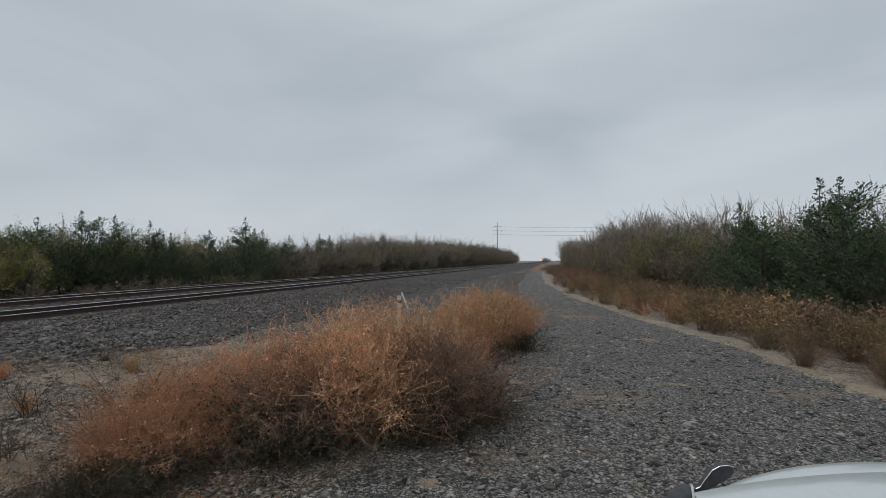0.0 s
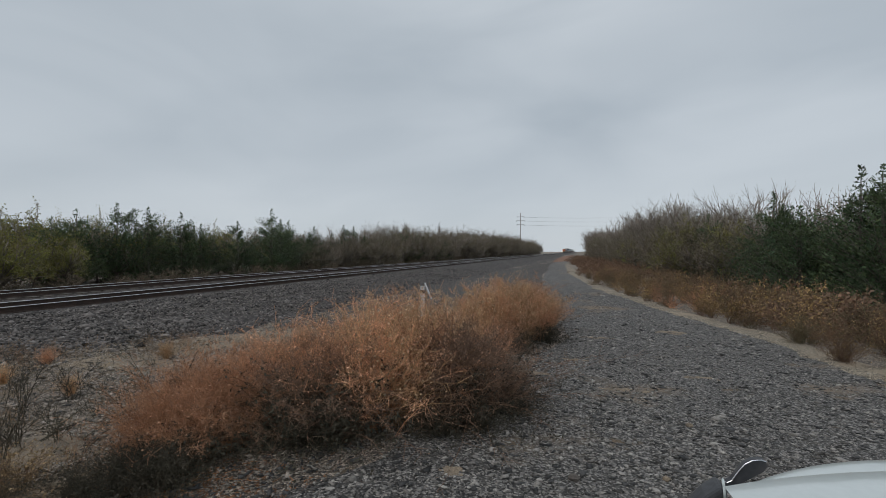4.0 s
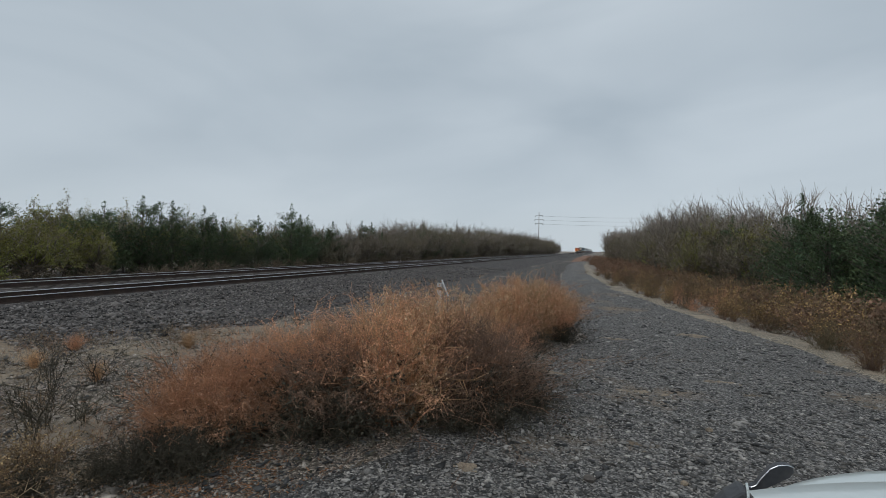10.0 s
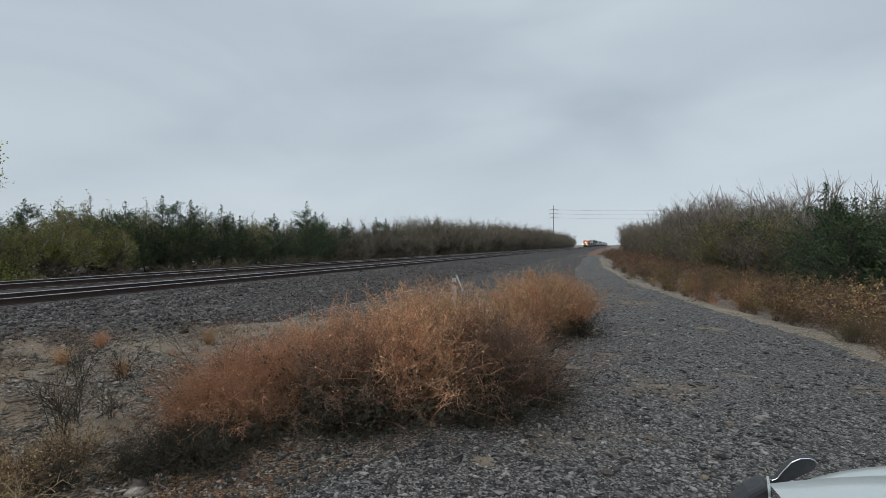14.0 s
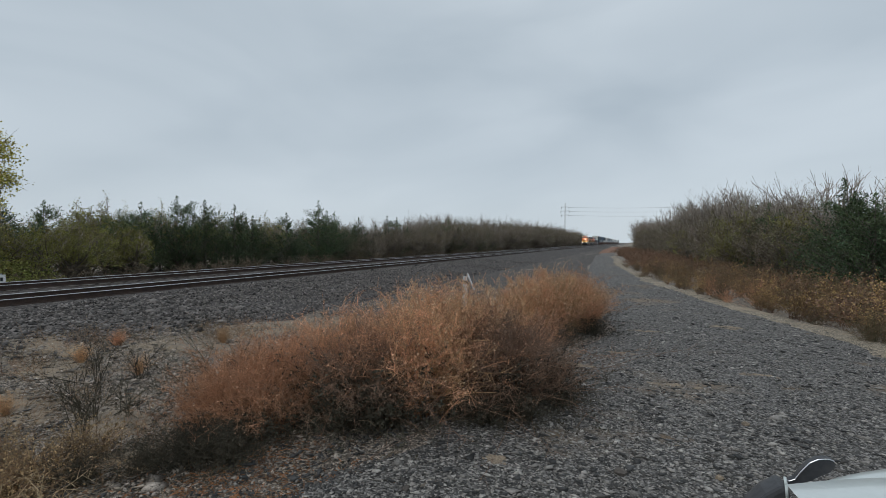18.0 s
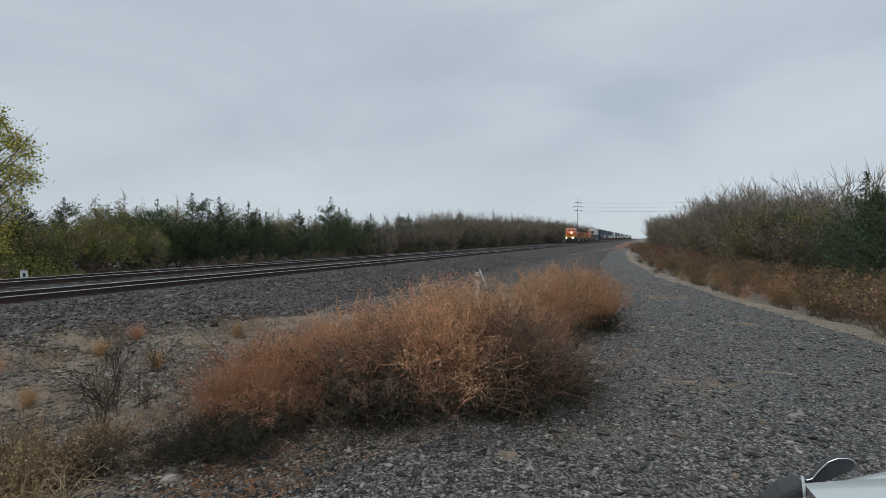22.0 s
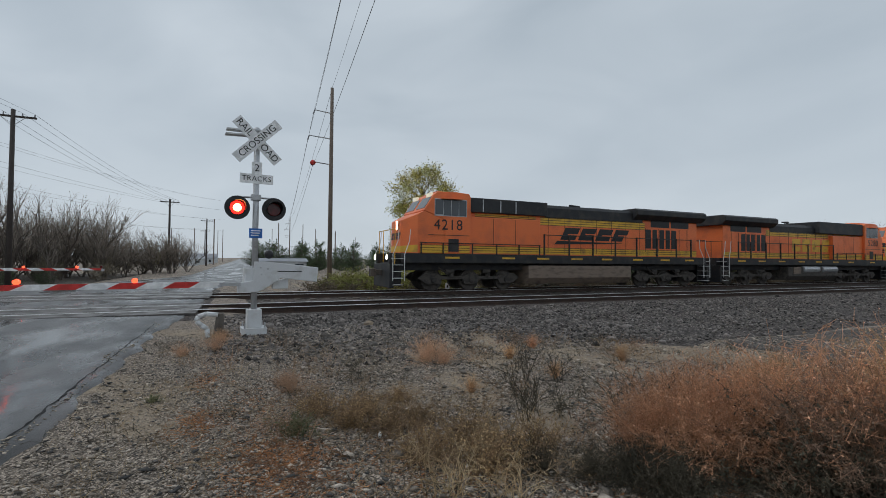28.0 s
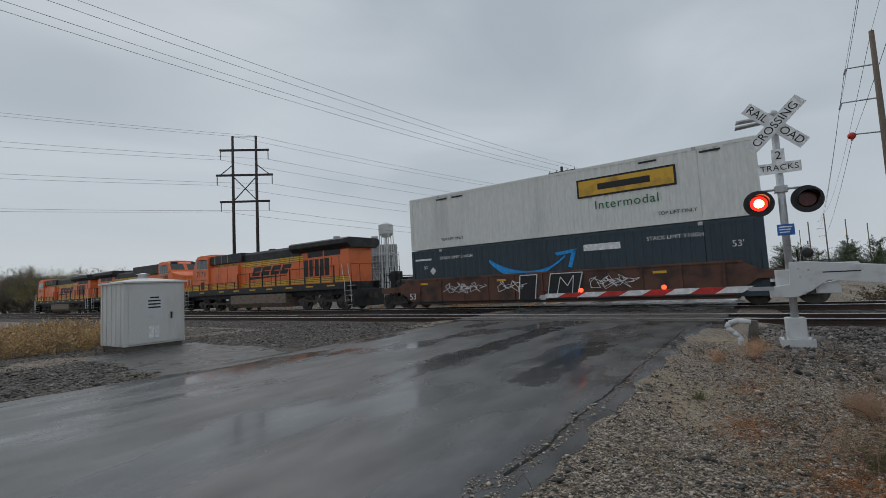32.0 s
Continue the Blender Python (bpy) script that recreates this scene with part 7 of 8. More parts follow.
# ---------------------------------------------------------------- loose stones
def stones(name, label, n, box, size, mat, keep=None, zf=ground_z, near=None, seed=1, category="gravel", flat=(1.5, 0.85, 0.38)):
    rs = np.random.RandomState(seed)
    pts = []
    while len(pts) < n:
        x, y = rs.uniform(box[0], box[1]), rs.uniform(box[2], box[3])
        if near is not None and rs.random_sample() > near(x, y):
            continue
        if keep is None or keep(x, y):
            pts.append((x, y, zf(x, y)))
    c = np.array(pts)
    r = size * np.exp(0.45 * rs.normal(size=(n, 1)))
    dirs = np.array([[1, 0, 0], [0, 1, 0], [-1, 0, 0], [0, -1, 0], [0, 0, 1], [0, 0, -1]], float)
    k = dirs[None] * rs.uniform(0.55, 1.25, (n, 6, 1)) + 0.22 * rs.normal(size=(n, 6, 3))
    k *= np.array(flat)
    tip = 0.30 * rs.normal(size=(n, 1))
    k = np.stack([k[..., 0], k[..., 1] * np.cos(tip) - k[..., 2] * np.sin(tip), k[..., 1] * np.sin(tip) + k[..., 2] * np.cos(tip)], -1)
    a = rs.uniform(0, 6.283, n)
    ca, sa = np.cos(a)[:, None], np.sin(a)[:, None]
    k = np.stack([ca * k[..., 0] - sa * k[..., 1], sa * k[..., 0] + ca * k[..., 1], k[..., 2]], -1)
    v = (c[:, None] + r[:, None] * k + np.array([0, 0, 0.15])[None, None] * r[:, None]).reshape(-1, 3)
    tri = np.array([[0, 1, 4], [1, 2, 4], [2, 3, 4], [3, 0, 4], [1, 0, 5], [2, 1, 5], [3, 2, 5], [0, 3, 5]])
    f = (np.arange(n)[:, None, None] * 6 + tri[None]).reshape(-1, 3)
    return tagged(new(name, np_mesh(name, v, f, mat)), label, category, kind="stuff")


def by_eye(x, y):
    return min(1.0, (3.2 / max(1.0, math.hypot(x - 15.4, y))) ** 1.25)


stones("drive_gravel", "loose grey crushed stone on the drive", 46000, (12.6, 20.2, -1.6, 26), 0.0118, M_STONE,
       keep=lambda x, y: drive_left(y) - 0.2 < x < drive_right(y) + 0.1 and noise.noise((x * 0.8, y * 0.45, 7)) > -0.32, zf=lambda x, y: ground_z(x, y) + 0.02, near=by_eye, seed=2)
stones("verge_gravel", "loose grey stone and grit beside the tracks", 26000, (6.0, 13.6, -1.7, 12), 0.0100, M_BROWNSTONE, zf=lambda x, y: ground_z(x, y) + 0.008,
       keep=lambda x, y: noise.noise((x * 0.6, y * 0.6, 7)) > -0.12, near=by_eye, seed=3)


stones("pale_chips", "small pale stone chips scattered on the drive", 12000, (12.6, 20.2, -1.6, 22), 0.0092, M_CHIP, keep=lambda x, y: drive_left(y) - 0.2 < x < drive_right(y) + 0.1, zf=lambda x, y: ground_z(x, y) + 0.022, near=by_eye, seed=12)
stones("dark_stones", "dark stones among the gravel of the drive", 16000, (12.6, 20.2, -1.6, 22), 0.0130, M_DSTONE, keep=lambda x, y: drive_left(y) - 0.2 < x < drive_right(y) + 0.1, zf=lambda x, y: ground_z(x, y) + 0.022, near=by_eye, seed=13)
def spill_z(x, y):
    """The ground beside the road, or the asphalt where grit has spilled on to it."""
    k = (y - ROAD_Y0) / (ROAD_Y1 - ROAD_Y0)
    return ground_z(x, y) + 0.01 if y > ROAD_Y1 - 0.06 else road_z(x) + 0.035 * (1 - (2 * k - 1) ** 2) - 0.033


stones("tan_chips", "fine tan stone chips spilling over the edge of the road", 36000, (2.2, 14.5, -2.35, 3.5), 0.0080, M_TANCHIP, keep=lambda x, y: (-1.9 < y < 0.9 or noise.noise((x * 0.8, y * 0.8, 5)) > 0.05) and (y > -1.9 or noise.noise((x * 1.7, y * 3, 2)) * 0.35 > -2.05 - y), zf=spill_z, near=by_eye, seed=14)
stones("dark_stones", "dark stones on the gravel beside the tracks", 9000, (5.0, 13.6, -1.7, 10), 0.0125, M_DSTONE, zf=lambda x, y: ground_z(x, y) + 0.01, near=by_eye, seed=15)


stones("grit", "flat grey stones lying on the sandy ground beside the tracks", 12000, (4.5, 12.6, 0.4, 13), 0.018, M_BROWNSTONE, zf=lambda x, y: ground_z(x, y) + 0.014, keep=lambda x, y: noise.noise((x * 1.1, y * 1.1, 17)) > -0.22, seed=16)


stones("house_gravel", "dark brown gravel round the signal house", 16000, (2.5, 15.0, -19.5, -10.0), 0.020, M_BSTONE, keep=lambda x, y: not (7.6 < x < 10.8 and y > -15.6), zf=lambda x, y: ground_z(x, y) + 0.01, near=lambda x, y: 0.35 + 0.65 * smooth(-19, -12, y), seed=18)
M_DAMP = ground_material("damp_dark_gravel", (0.105, 0.093, 0.080), (0.15, 0.12, 0.09), (0.13, 0.10, 0.065), 30.0, 0.58, 0.58, 1.0)
strip("damp_gravel", lambda y: 2.4, lambda y: 15.5, ground_z, M_DAMP, "damp dark brown gravel and earth beyond the road", n=16, ys=steps((-34, -20, 1.0), (-20, -9.95, 0.4)), lift=0.008, ragged=0.5, category="ground")

strip("weedy_ground", lambda y: -62.0, lambda y: -12.6, ground_z, M_DAMP, "dark weedy ground beyond the tracks", n=24, ys=steps((-75, -30, 3), (-30, -11.2, 0.8)), lift=0.03, ragged=0.5, category="ground")


def bed_z(x, y):
    for (x0, z0), (x1, z1) in zip(BED, BED[1:]):
        if x0 <= x <= x1:
            z = z0 + (z1 - z0) * (x - x0) / (x1 - x0)
            by_road = smooth(-12.0, -9.5, y) * smooth(0.6, -1.6, y)
            wob = 0.05 * noise.noise((x * 0.8, y * 0.5, 2)) + 0.03 * noise.noise((x * 2.5, y * 2.5, 2))
            return max(min(z + wob, -0.15) * (1 - by_road) - (0.075 if x < 1.9 else 0.2) * by_road, ground_z(x, y) - 0.01)
    return ground_z(x, y)


stones("ballast_stone", "dark grey angular ballast stones on the slope", 46000, (0.95, 7.2, -0.6, 46), 0.027, M_BSTONE, zf=bed_z, near=lambda x, y: min(1.0, (9.0 / max(9.0, math.hypot(x - 15.4, y))) ** 1.6) * (1.0 if x < 6.2 else 0.35), seed=4, category="ballast", flat=(1.15, 0.95, 0.7))
stones("ballast_stone", "dark grey angular ballast stones beyond the road", 9000, (0.95, 7.4, -40, -10.3), 0.026, M_BSTONE, zf=bed_z, near=lambda x, y: min(1.0, (14.0 / max(14.0, math.hypot(x - 15.4, y))) ** 2), seed=5, category="ballast", flat=(1.15, 0.95, 0.7))

# ---------------------------------------------------------------- poles, wires and the far side of the line
M_POLE = material("weathered_pole_wood", (0.165, 0.13, 0.105), 0.9, var=0.3, scale=3, bump=0.3, stretch=(1, 1, 0.12))
M_DARKPOLE = material("creosoted_pole_wood", (0.055, 0.046, 0.042), 0.85, var=0.3, scale=3, bump=0.3, stretch=(1, 1, 0.12))
M_WIRE = material("aluminium_wire", (0.10, 0.10, 0.11), 0.5, 0.4, var=0.1, bump=0)
M_PORCELAIN = material("grey_insulator", (0.25, 0.25, 0.27), 0.35, var=0.1, bump=0)


def wire(p, q, sag=0.8, r=0.014, n=18):
    p, q = np.array(p, float), np.array(q, float)
    u = np.linspace(0, 1, n + 1)[:, None]
    c = p * (1 - u) + q * u - np.array([0, 0, 4 * sag]) * u * (1 - u)
    side = unit(np.cross(q - p, [0, 0, 1.0]))
    v = np.stack([c + r * (math.cos(a) * side + math.sin(a) * np.array([0, 0, 1.0])) for a in (0, 1.571, 3.142, 4.712)], 1).reshape(-1, 3)
    f = np.array([[4 * j + i, 4 * j + (i + 1) % 4, 4 * j + 4 + (i + 1) % 4, 4 * j + 4 + i] for j in range(n) for i in range(4)])
    ob = new("power_line", np_mesh("power_line", v, f, M_WIRE))
    return tagged(ob, "thin overhead wire slung between poles", "power line", "overhead wires")


def side_arm_pole(x, y, h, ball=False, label="tall weathered wooden power pole with three side arms", arm=1.35, both_sides=False):
    crosswise = h > 20      # the tall line crosses the railway, its arms lie along x
    t = thing("power_pole", label, "power pole", pose(x, y, ground_z(x, y), 0, 0, 90 if crosswise else 0))
    h -= ground_z(x, y)
    part("pole", Shape().tube((0, 0, -0.5), (0, 0, h), 0.20, 0.13, 12), M_POLE, t, smooth=True)
    ends = []
    for i, (z, a) in enumerate(((h - 2.1, arm), (h - 4.2, arm + 0.4), (h - 6.3, arm))):
        for s in ((-1, 1) if both_sides else (-1,)):
            part("side_arm", Shape().tube((0, 0, z), (0, s * a, z + 0.12), 0.14 if h > 20 else 0.05, 0.12 if h > 20 else 0.04, 8), M_BARE, t, "grey steel side arm")
            part("insulator", Shape().tube((0, s * a, z + 0.12), (0, s * (a + 0.12), z - 0.25 - 0.5 * (h > 20)), 0.05 + 0.05 * (h > 20), 0.06 + 0.05 * (h > 20), 8), M_PORCELAIN, t)
            ends.append((x - s * (a + 0.12) * crosswise, y + s * (a + 0.12) * (not crosswise), ground_z(x, y) + z - 0.25))
    if ball:
        part("marker_ball", Shape().ball((0, -(arm + 0.1), h - 6.3 + 0.05), 0.22, 14, 8), M_RED, t, "red marker ball", smooth=True)
    return t, ends, (x, y, ground_z(x, y) + h)


_, near_ends, near_top = side_arm_pole(-22.35, 6.33, 15.45, True)
_, back_ends, back_top = side_arm_pole(40.0, 1.6, 15.6)
_, far_ends, far_top = side_arm_pole(-150.0, 14.5, 15.5)
for a, b, c in zip(near_ends + [near_top], back_ends + [back_top], far_ends + [far_top]):
    wire(a, b, 0.9, 0.009)
    wire(a, c, 2.2, 0.014)
# the line that crosses far down the track
_, fe, ft = side_arm_pole(-15.8, 246.0, 22.3, False, "tall wooden power pole with six arms far down the line", 1.8, True)
_, fe2, ft2 = side_arm_pole(95.0, 262.0, 24.0, False, "tall wooden power pole with six arms beyond the woods", 1.8, True)
for a, b in zip(fe[::2], fe2[::2]):
    wire(a, b, 1.6, 0.035)


def cross_arm_pole(x, y, h, mat, label, r=0.15, arm=1.3, turn=0.0):
    t = thing("telephone_pole", label, "utility pole", pose(x, y, ground_z(x, y), 0, 0, turn))
    h -= ground_z(x, y)
    part("pole", Shape().tube((0, 0, -0.5), (0, 0, h), r * 1.25, r * 0.85, 12), mat, t, smooth=True)
    part("cross_arm", Shape().box(-0.06, 0.06, -arm, arm, h - 0.55, h - 0.42), mat, t)
    for y2 in (-arm + 0.1, -arm * 0.4, arm * 0.4, arm - 0.1):
        part("insulator", Shape().tube((0, y2, h - 0.42), (0, y2, h - 0.22), 0.05, 0.035, 8), M_PORCELAIN, t)
    part("brace", Shape().tube((0.05, -arm * 0.55, h - 0.5), (0.05, 0, h - 1.2), 0.02, n=6).tube((0.05, arm * 0.55, h - 0.5), (0.05, 0, h - 1.2), 0.02, n=6), M_BARE, t)
    m = pose(x, y, ground_z(x, y), 0, 0, turn)
    return [tuple(m @ Vector((0, y2, h - 0.2))) for y2 in (-arm + 0.1, -arm * 0.4, arm * 0.4, arm - 0.1)]


a = cross_arm_pole(-26.0, -15.0, 11.75, M_DARKPOLE, "dark creosoted telephone pole with a cross arm beyond the crossing")
b = cross_arm_pole(17.0, -19.6, 11.6, M_DARKPOLE, "dark creosoted telephone pole with a cross arm beside the road")
c = cross_arm_pole(-66.0, -10.6, 10.5, M_DARKPOLE, "dark telephone pole with a cross arm down the road")
for p, q, s in zip(a, b, c):
    wire(p, q, 0.5, 0.009)
    wire(p, s, 0.7, 0.012)
d = cross_arm_pole(-104.0, -8.0, 10.5, M_DARKPOLE, "dark telephone pole with a cross arm down the road")
e = cross_arm_pole(-150.0, -11.5, 10.5, M_DARKPOLE, "dark telephone pole with a cross arm down the road")
rng = random.Random(8)
for x, y, h in ((-130, 9.5, 13), (-118, -7.2, 12), (-170, 26, 14), (-160, 32, 13), (-210, 12, 16), (-220, -9, 15), (-190, -18, 14), (-205, 40, 15), (-160, 20, 15), (-240, -12, 16), (-250, 60, 15), (-175, -24, 13)):
    t = thing("distant_pole", "thin grey pole standing in the distant yard", "utility pole", pose(x, y, ground_z(x, y)), "poles of the distant yard")
    part("pole", Shape().tube((0, 0, -1), (0, 0, h), 0.16, 0.12, 8), M_POLE, t)


def h_frame():
    t = thing("transmission_tower", "wooden two-pole transmission structure with three cross arms", "power pole", Matrix.Translation((-13.8, -47.6, -0.3)) @ Matrix.Rotation(math.atan2(1.9, -1.7), 4, "Z"))
    for x in (-1.28, 1.28):
        part("pole", Shape().tube((x, 0, -0.5), (x, 0, 19.7), 0.20, 0.13, 12), M_DARKPOLE, t, smooth=True)
    part("ground_wire_arm", Shape().tube((-1.3, 0, 19.6), (1.3, 0, 19.6), 0.04, n=8), M_DARKPOLE, t)
    ends = []
    for z, w in ((18.05, 2.7), (15.15, 3.1), (12.1, 2.7)):
        part("cross_arm", Shape().box(-w, w, -0.09, 0.09, z - 0.11, z + 0.11), M_DARKPOLE, t, "dark timber cross arm")
        for s in (-1, 1):
            part("insulator", Shape().tube((s * (w - 0.1), 0, z - 0.1), (s * (w - 0.1), 0, z - 1.1), 0.055, 0.055, 8), M_PORCELAIN, t, "hanging insulator string")
            ends.append((s * (w - 0.1), 0, z - 1.1))
    part("brace", Shape().tube((-1.28, 0.1, 15.0), (1.28, 0.1, 12.2), 0.06, n=6).tube((1.28, 0.1, 15.0), (-1.28, 0.1, 12.2), 0.06, n=6), M_DARKPOLE, t)
    part("knee_brace", Shape().tube((-1.28, 0.1, 16.4), (-2.7, 0.1, 15.2), 0.05, n=6).tube((1.28, 0.1, 16.4), (2.7, 0.1, 15.2), 0.05, n=6), M_DARKPOLE, t)
    m = t.matrix_basis
    return [m @ Vector(p) for p in ends] + [m @ Vector((-1.28, 0, 19.7)), m @ Vector((1.28, 0, 19.7))]


for p in h_frame():
    wire(p, (p.x + 92, p.y - 36, p.z + 1.0), 1.6, 0.012)
    wire(p, (p.x - 120, p.y + 40, p.z - 1.0), 2.4, 0.014)

# ---------------------------------------------------------------- distant buildings
M_WALL = material("pale_metal_wall", (0.55, 0.57, 0.58), 0.6, var=0.08, scale=0.3, fine=3, tint=(0.44, 0.45, 0.46), bump=0.05)
M_CONCRETE = material("grey_concrete_silo", (0.34, 0.34, 0.34), 0.85, var=0.12, scale=0.2, fine=2, tint=(0.26, 0.26, 0.26), bump=0.1)
M_ROOF = material("grey_metal_roof", (0.26, 0.27, 0.29), 0.5, 0.3, var=0.1, scale=0.4, bump=0.05)


def shed(x, y, w, d, h, turn=0.0, label="pale metal shed in the distance"):
    t = thing("shed", label, "building", pose(x, y, ground_z(x, y) - 0.1, 0, 0, turn))
    part("wall", Shape().box(-w / 2, w / 2, -d / 2, d / 2, 0, h), M_WALL, t, "pale metal walls")
    part("roof", Shape().along([(-w / 2 - 0.2, h), (w / 2 + 0.2, h), (0, h + 0.16 * w)], "y", -d / 2 - 0.2, d / 2 + 0.2), M_ROOF, t, "grey pitched roof")
    for k in range(3):
        part("door" if k == 1 else "window", Shape().box(w / 2, w / 2 + 0.04, -d / 2 + d * (k + 0.5) / 3 - 0.5, -d / 2 + d * (k + 0.5) / 3 + 0.5, 0.0 if k == 1 else 1.0, min(2.1, h * 0.8)), M_GLASS if k != 1 else M_ROOF, t)
    return t


shed(-44.0, 4.4, 2.4, 5.2, 1.45, 4, "long low white trailer building beyond the tracks")
for x, y, w, d, h in ((-135, -14, 6, 8, 2.0), (-160, -15, 8, 10, 2.2), (-175, 16, 8, 9, 2.4), (-190, -16, 9, 12, 2.6), (-70, -150, 14, 20, 4), (-90, -165, 14, 26, 5)):
    shed(x, y, w, d, h, rng.uniform(-20, 20))
def power_plant(x, y, turn, s=1.0):
    """A concrete plant block with a stack on its corner and open steel galleries in front."""
    t = thing("power_plant", "grey concrete plant block with a stack and steel galleries", "building", pose(x, y, -0.6, 0, 0, turn) @ Matrix.Scale(s, 4), "distant power plant")
    ring = [(-4.2, -5.0), (4.2, -5.0), (5.4, -3.2), (5.4, 4.0), (-5.4, 4.0), (-5.4, -3.2)]
    part("block", Shape().prism(ring, 0, 18.6), M_CONCRETE, t, "weathered grey concrete walls")
    part("parapet", Shape().prism([(p * 1.03, q * 1.03) for p, q in ring], 17.2, 17.6), M_CONCRETE, t)
    part("stack", Shape().tube((-3.4, -2.0, 18.6), (-3.4, -2.0, 22.2), 1.35, 1.35, 20), M_CONCRETE, t, "round grey stack", smooth=True)
    for k in range(6):
        z = 2.6 + 2.3 * k
        part("gallery", Shape().box(-5.6, 5.6, -7.6, -5.1, z, z + 0.22), M_BARE, t, "pale steel gallery floor")
        part("gallery_rail", Shape().box(-5.6, 5.6, -7.62, -7.56, z + 1.0, z + 1.08), M_BARE, t)
    for k in range(6):
        part("column", Shape().box(-5.6 + 2.2 * k, -5.38 + 2.2 * k, -7.6, -7.4, 0, 15.0), M_BARE, t)
    part("stair_tower", Shape().box(-7.6, -7.4, -4.0, -3.8, 0, 15).box(-7.6, -7.4, -1.2, -1.0, 0, 15).box(-5.6, -5.4, -1.2, -1.0, 0, 15), M_BARE, t, "pale steel stair frame")
    for k in range(6):
        part("stair_landing", Shape().box(-7.6, -5.4, -4.0, -1.0, 2.4 + 2.3 * k, 2.6 + 2.3 * k), M_BARE, t)
    return t


power_plant(-108, -133, 134)
power_plant(-129, -133, 137, 1.05)
t = thing("water_tower", "pale grey municipal water tower on legs", "water tower", pose(-118, -121, -0.5))
part("tank", Shape().tube((0, 0, 22.5), (0, 0, 26.0), 2.9, 2.9, 24).tube((0, 0, 26.0), (0, 0, 27.1), 2.9, 0.4, 24).tube((0, 0, 21.3), (0, 0, 22.5), 1.6, 2.9, 24), M_WALL, t)
for k in range(6):
    a = k * math.pi / 3
    part("leg", Shape().tube((3.4 * math.cos(a), 3.4 * math.sin(a), -0.5), (2.7 * math.cos(a), 2.7 * math.sin(a), 22.6), 0.16, n=8), M_WALL, t)
part("riser", Shape().tube((0, 0, 0), (0, 0, 21.5), 0.45, n=12), M_WALL, t)
for z in (8, 15):
    part("strut_ring", Shape().path([(3.1 * math.cos(k * math.pi / 3), 3.1 * math.sin(k * math.pi / 3), z) for k in range(7)], 0.06, 6), M_WALL, t)

# ---------------------------------------------------------------- small things by the track
t = thing("marker_post", "short white plastic cable marker with a slanted brace", "post", pose(11.75, 11.0, ground_z(11.75, 11.0)))
part("post", Shape().box(-0.05, 0.05, -0.03, 0.03, -0.1, 0.92, 0.012), M_WHITE, t)
part("cap", Shape().box(-0.055, 0.055, -0.035, 0.035, 0.74, 0.82), M_BLACK, t)
part("brace", Shape().tube((0.06, 0, 1.0), (0.24, 0, 0.6), 0.022, n=8), M_WHITE, t)
t = thing("milepost_sign", "small white square sign on a thin stake", "sign", pose(-11.5, 11.9, ground_z(-11.5, 11.9)))
part("stake", Shape().box(-0.03, 0.03, -0.03, 0.03, -0.2, 0.9), M_BARE, t)
part("plate", Shape().box(0.03, 0.04, -0.15, 0.15, 0.42, 0.85), M_WHITEBAND, t)
part("mark", Shape().box(0.041, 0.043, -0.05, 0.05, 0.55, 0.72), M_LETTER, t)


# sandy mounds and fallen russet needles on the gravel
def mound(name, label, x, y, rx, ry, h, mat, seed):
    v, f = [], []
    n = 36
    for j in range(n + 1):
        for i in range(n + 1):
            a, b = 2 * i / n - 1, 2 * j / n - 1
            px, py = x + 1.5 * rx * a, y + 1.5 * ry * b
            k = (1.5 * math.hypot(a, b)) + 0.55 * noise.noise((px * 1.9, py * 1.9, seed)) + 0.25 * noise.noise((px * 6, py * 6, seed))
            z = h * (1 - k * k) + 0.024 * noise.noise((px * 11, py * 11, seed)) + 0.012 * noise.noise((px * 45, py * 45, seed))
            v.append((px, py, ground_z(px, py) + max(-0.05, z)))
    m = n + 1
    for j in range(n):
        for i in range(n):
            q = (j * m + i, j * m + i + 1, (j + 1) * m + i + 1, (j + 1) * m + i)
            if any(v[t][2] - ground_z(v[t][0], v[t][1]) > -0.045 for t in q):
                f.append(q)
    me = bpy.data.meshes.new(name)
    me.from_pydata(v, [], f)
    me.materials.append(mat)
    me.polygons.foreach_set("use_smooth", [True] * len(f))
    return tagged(new(name, me), label, "earth")


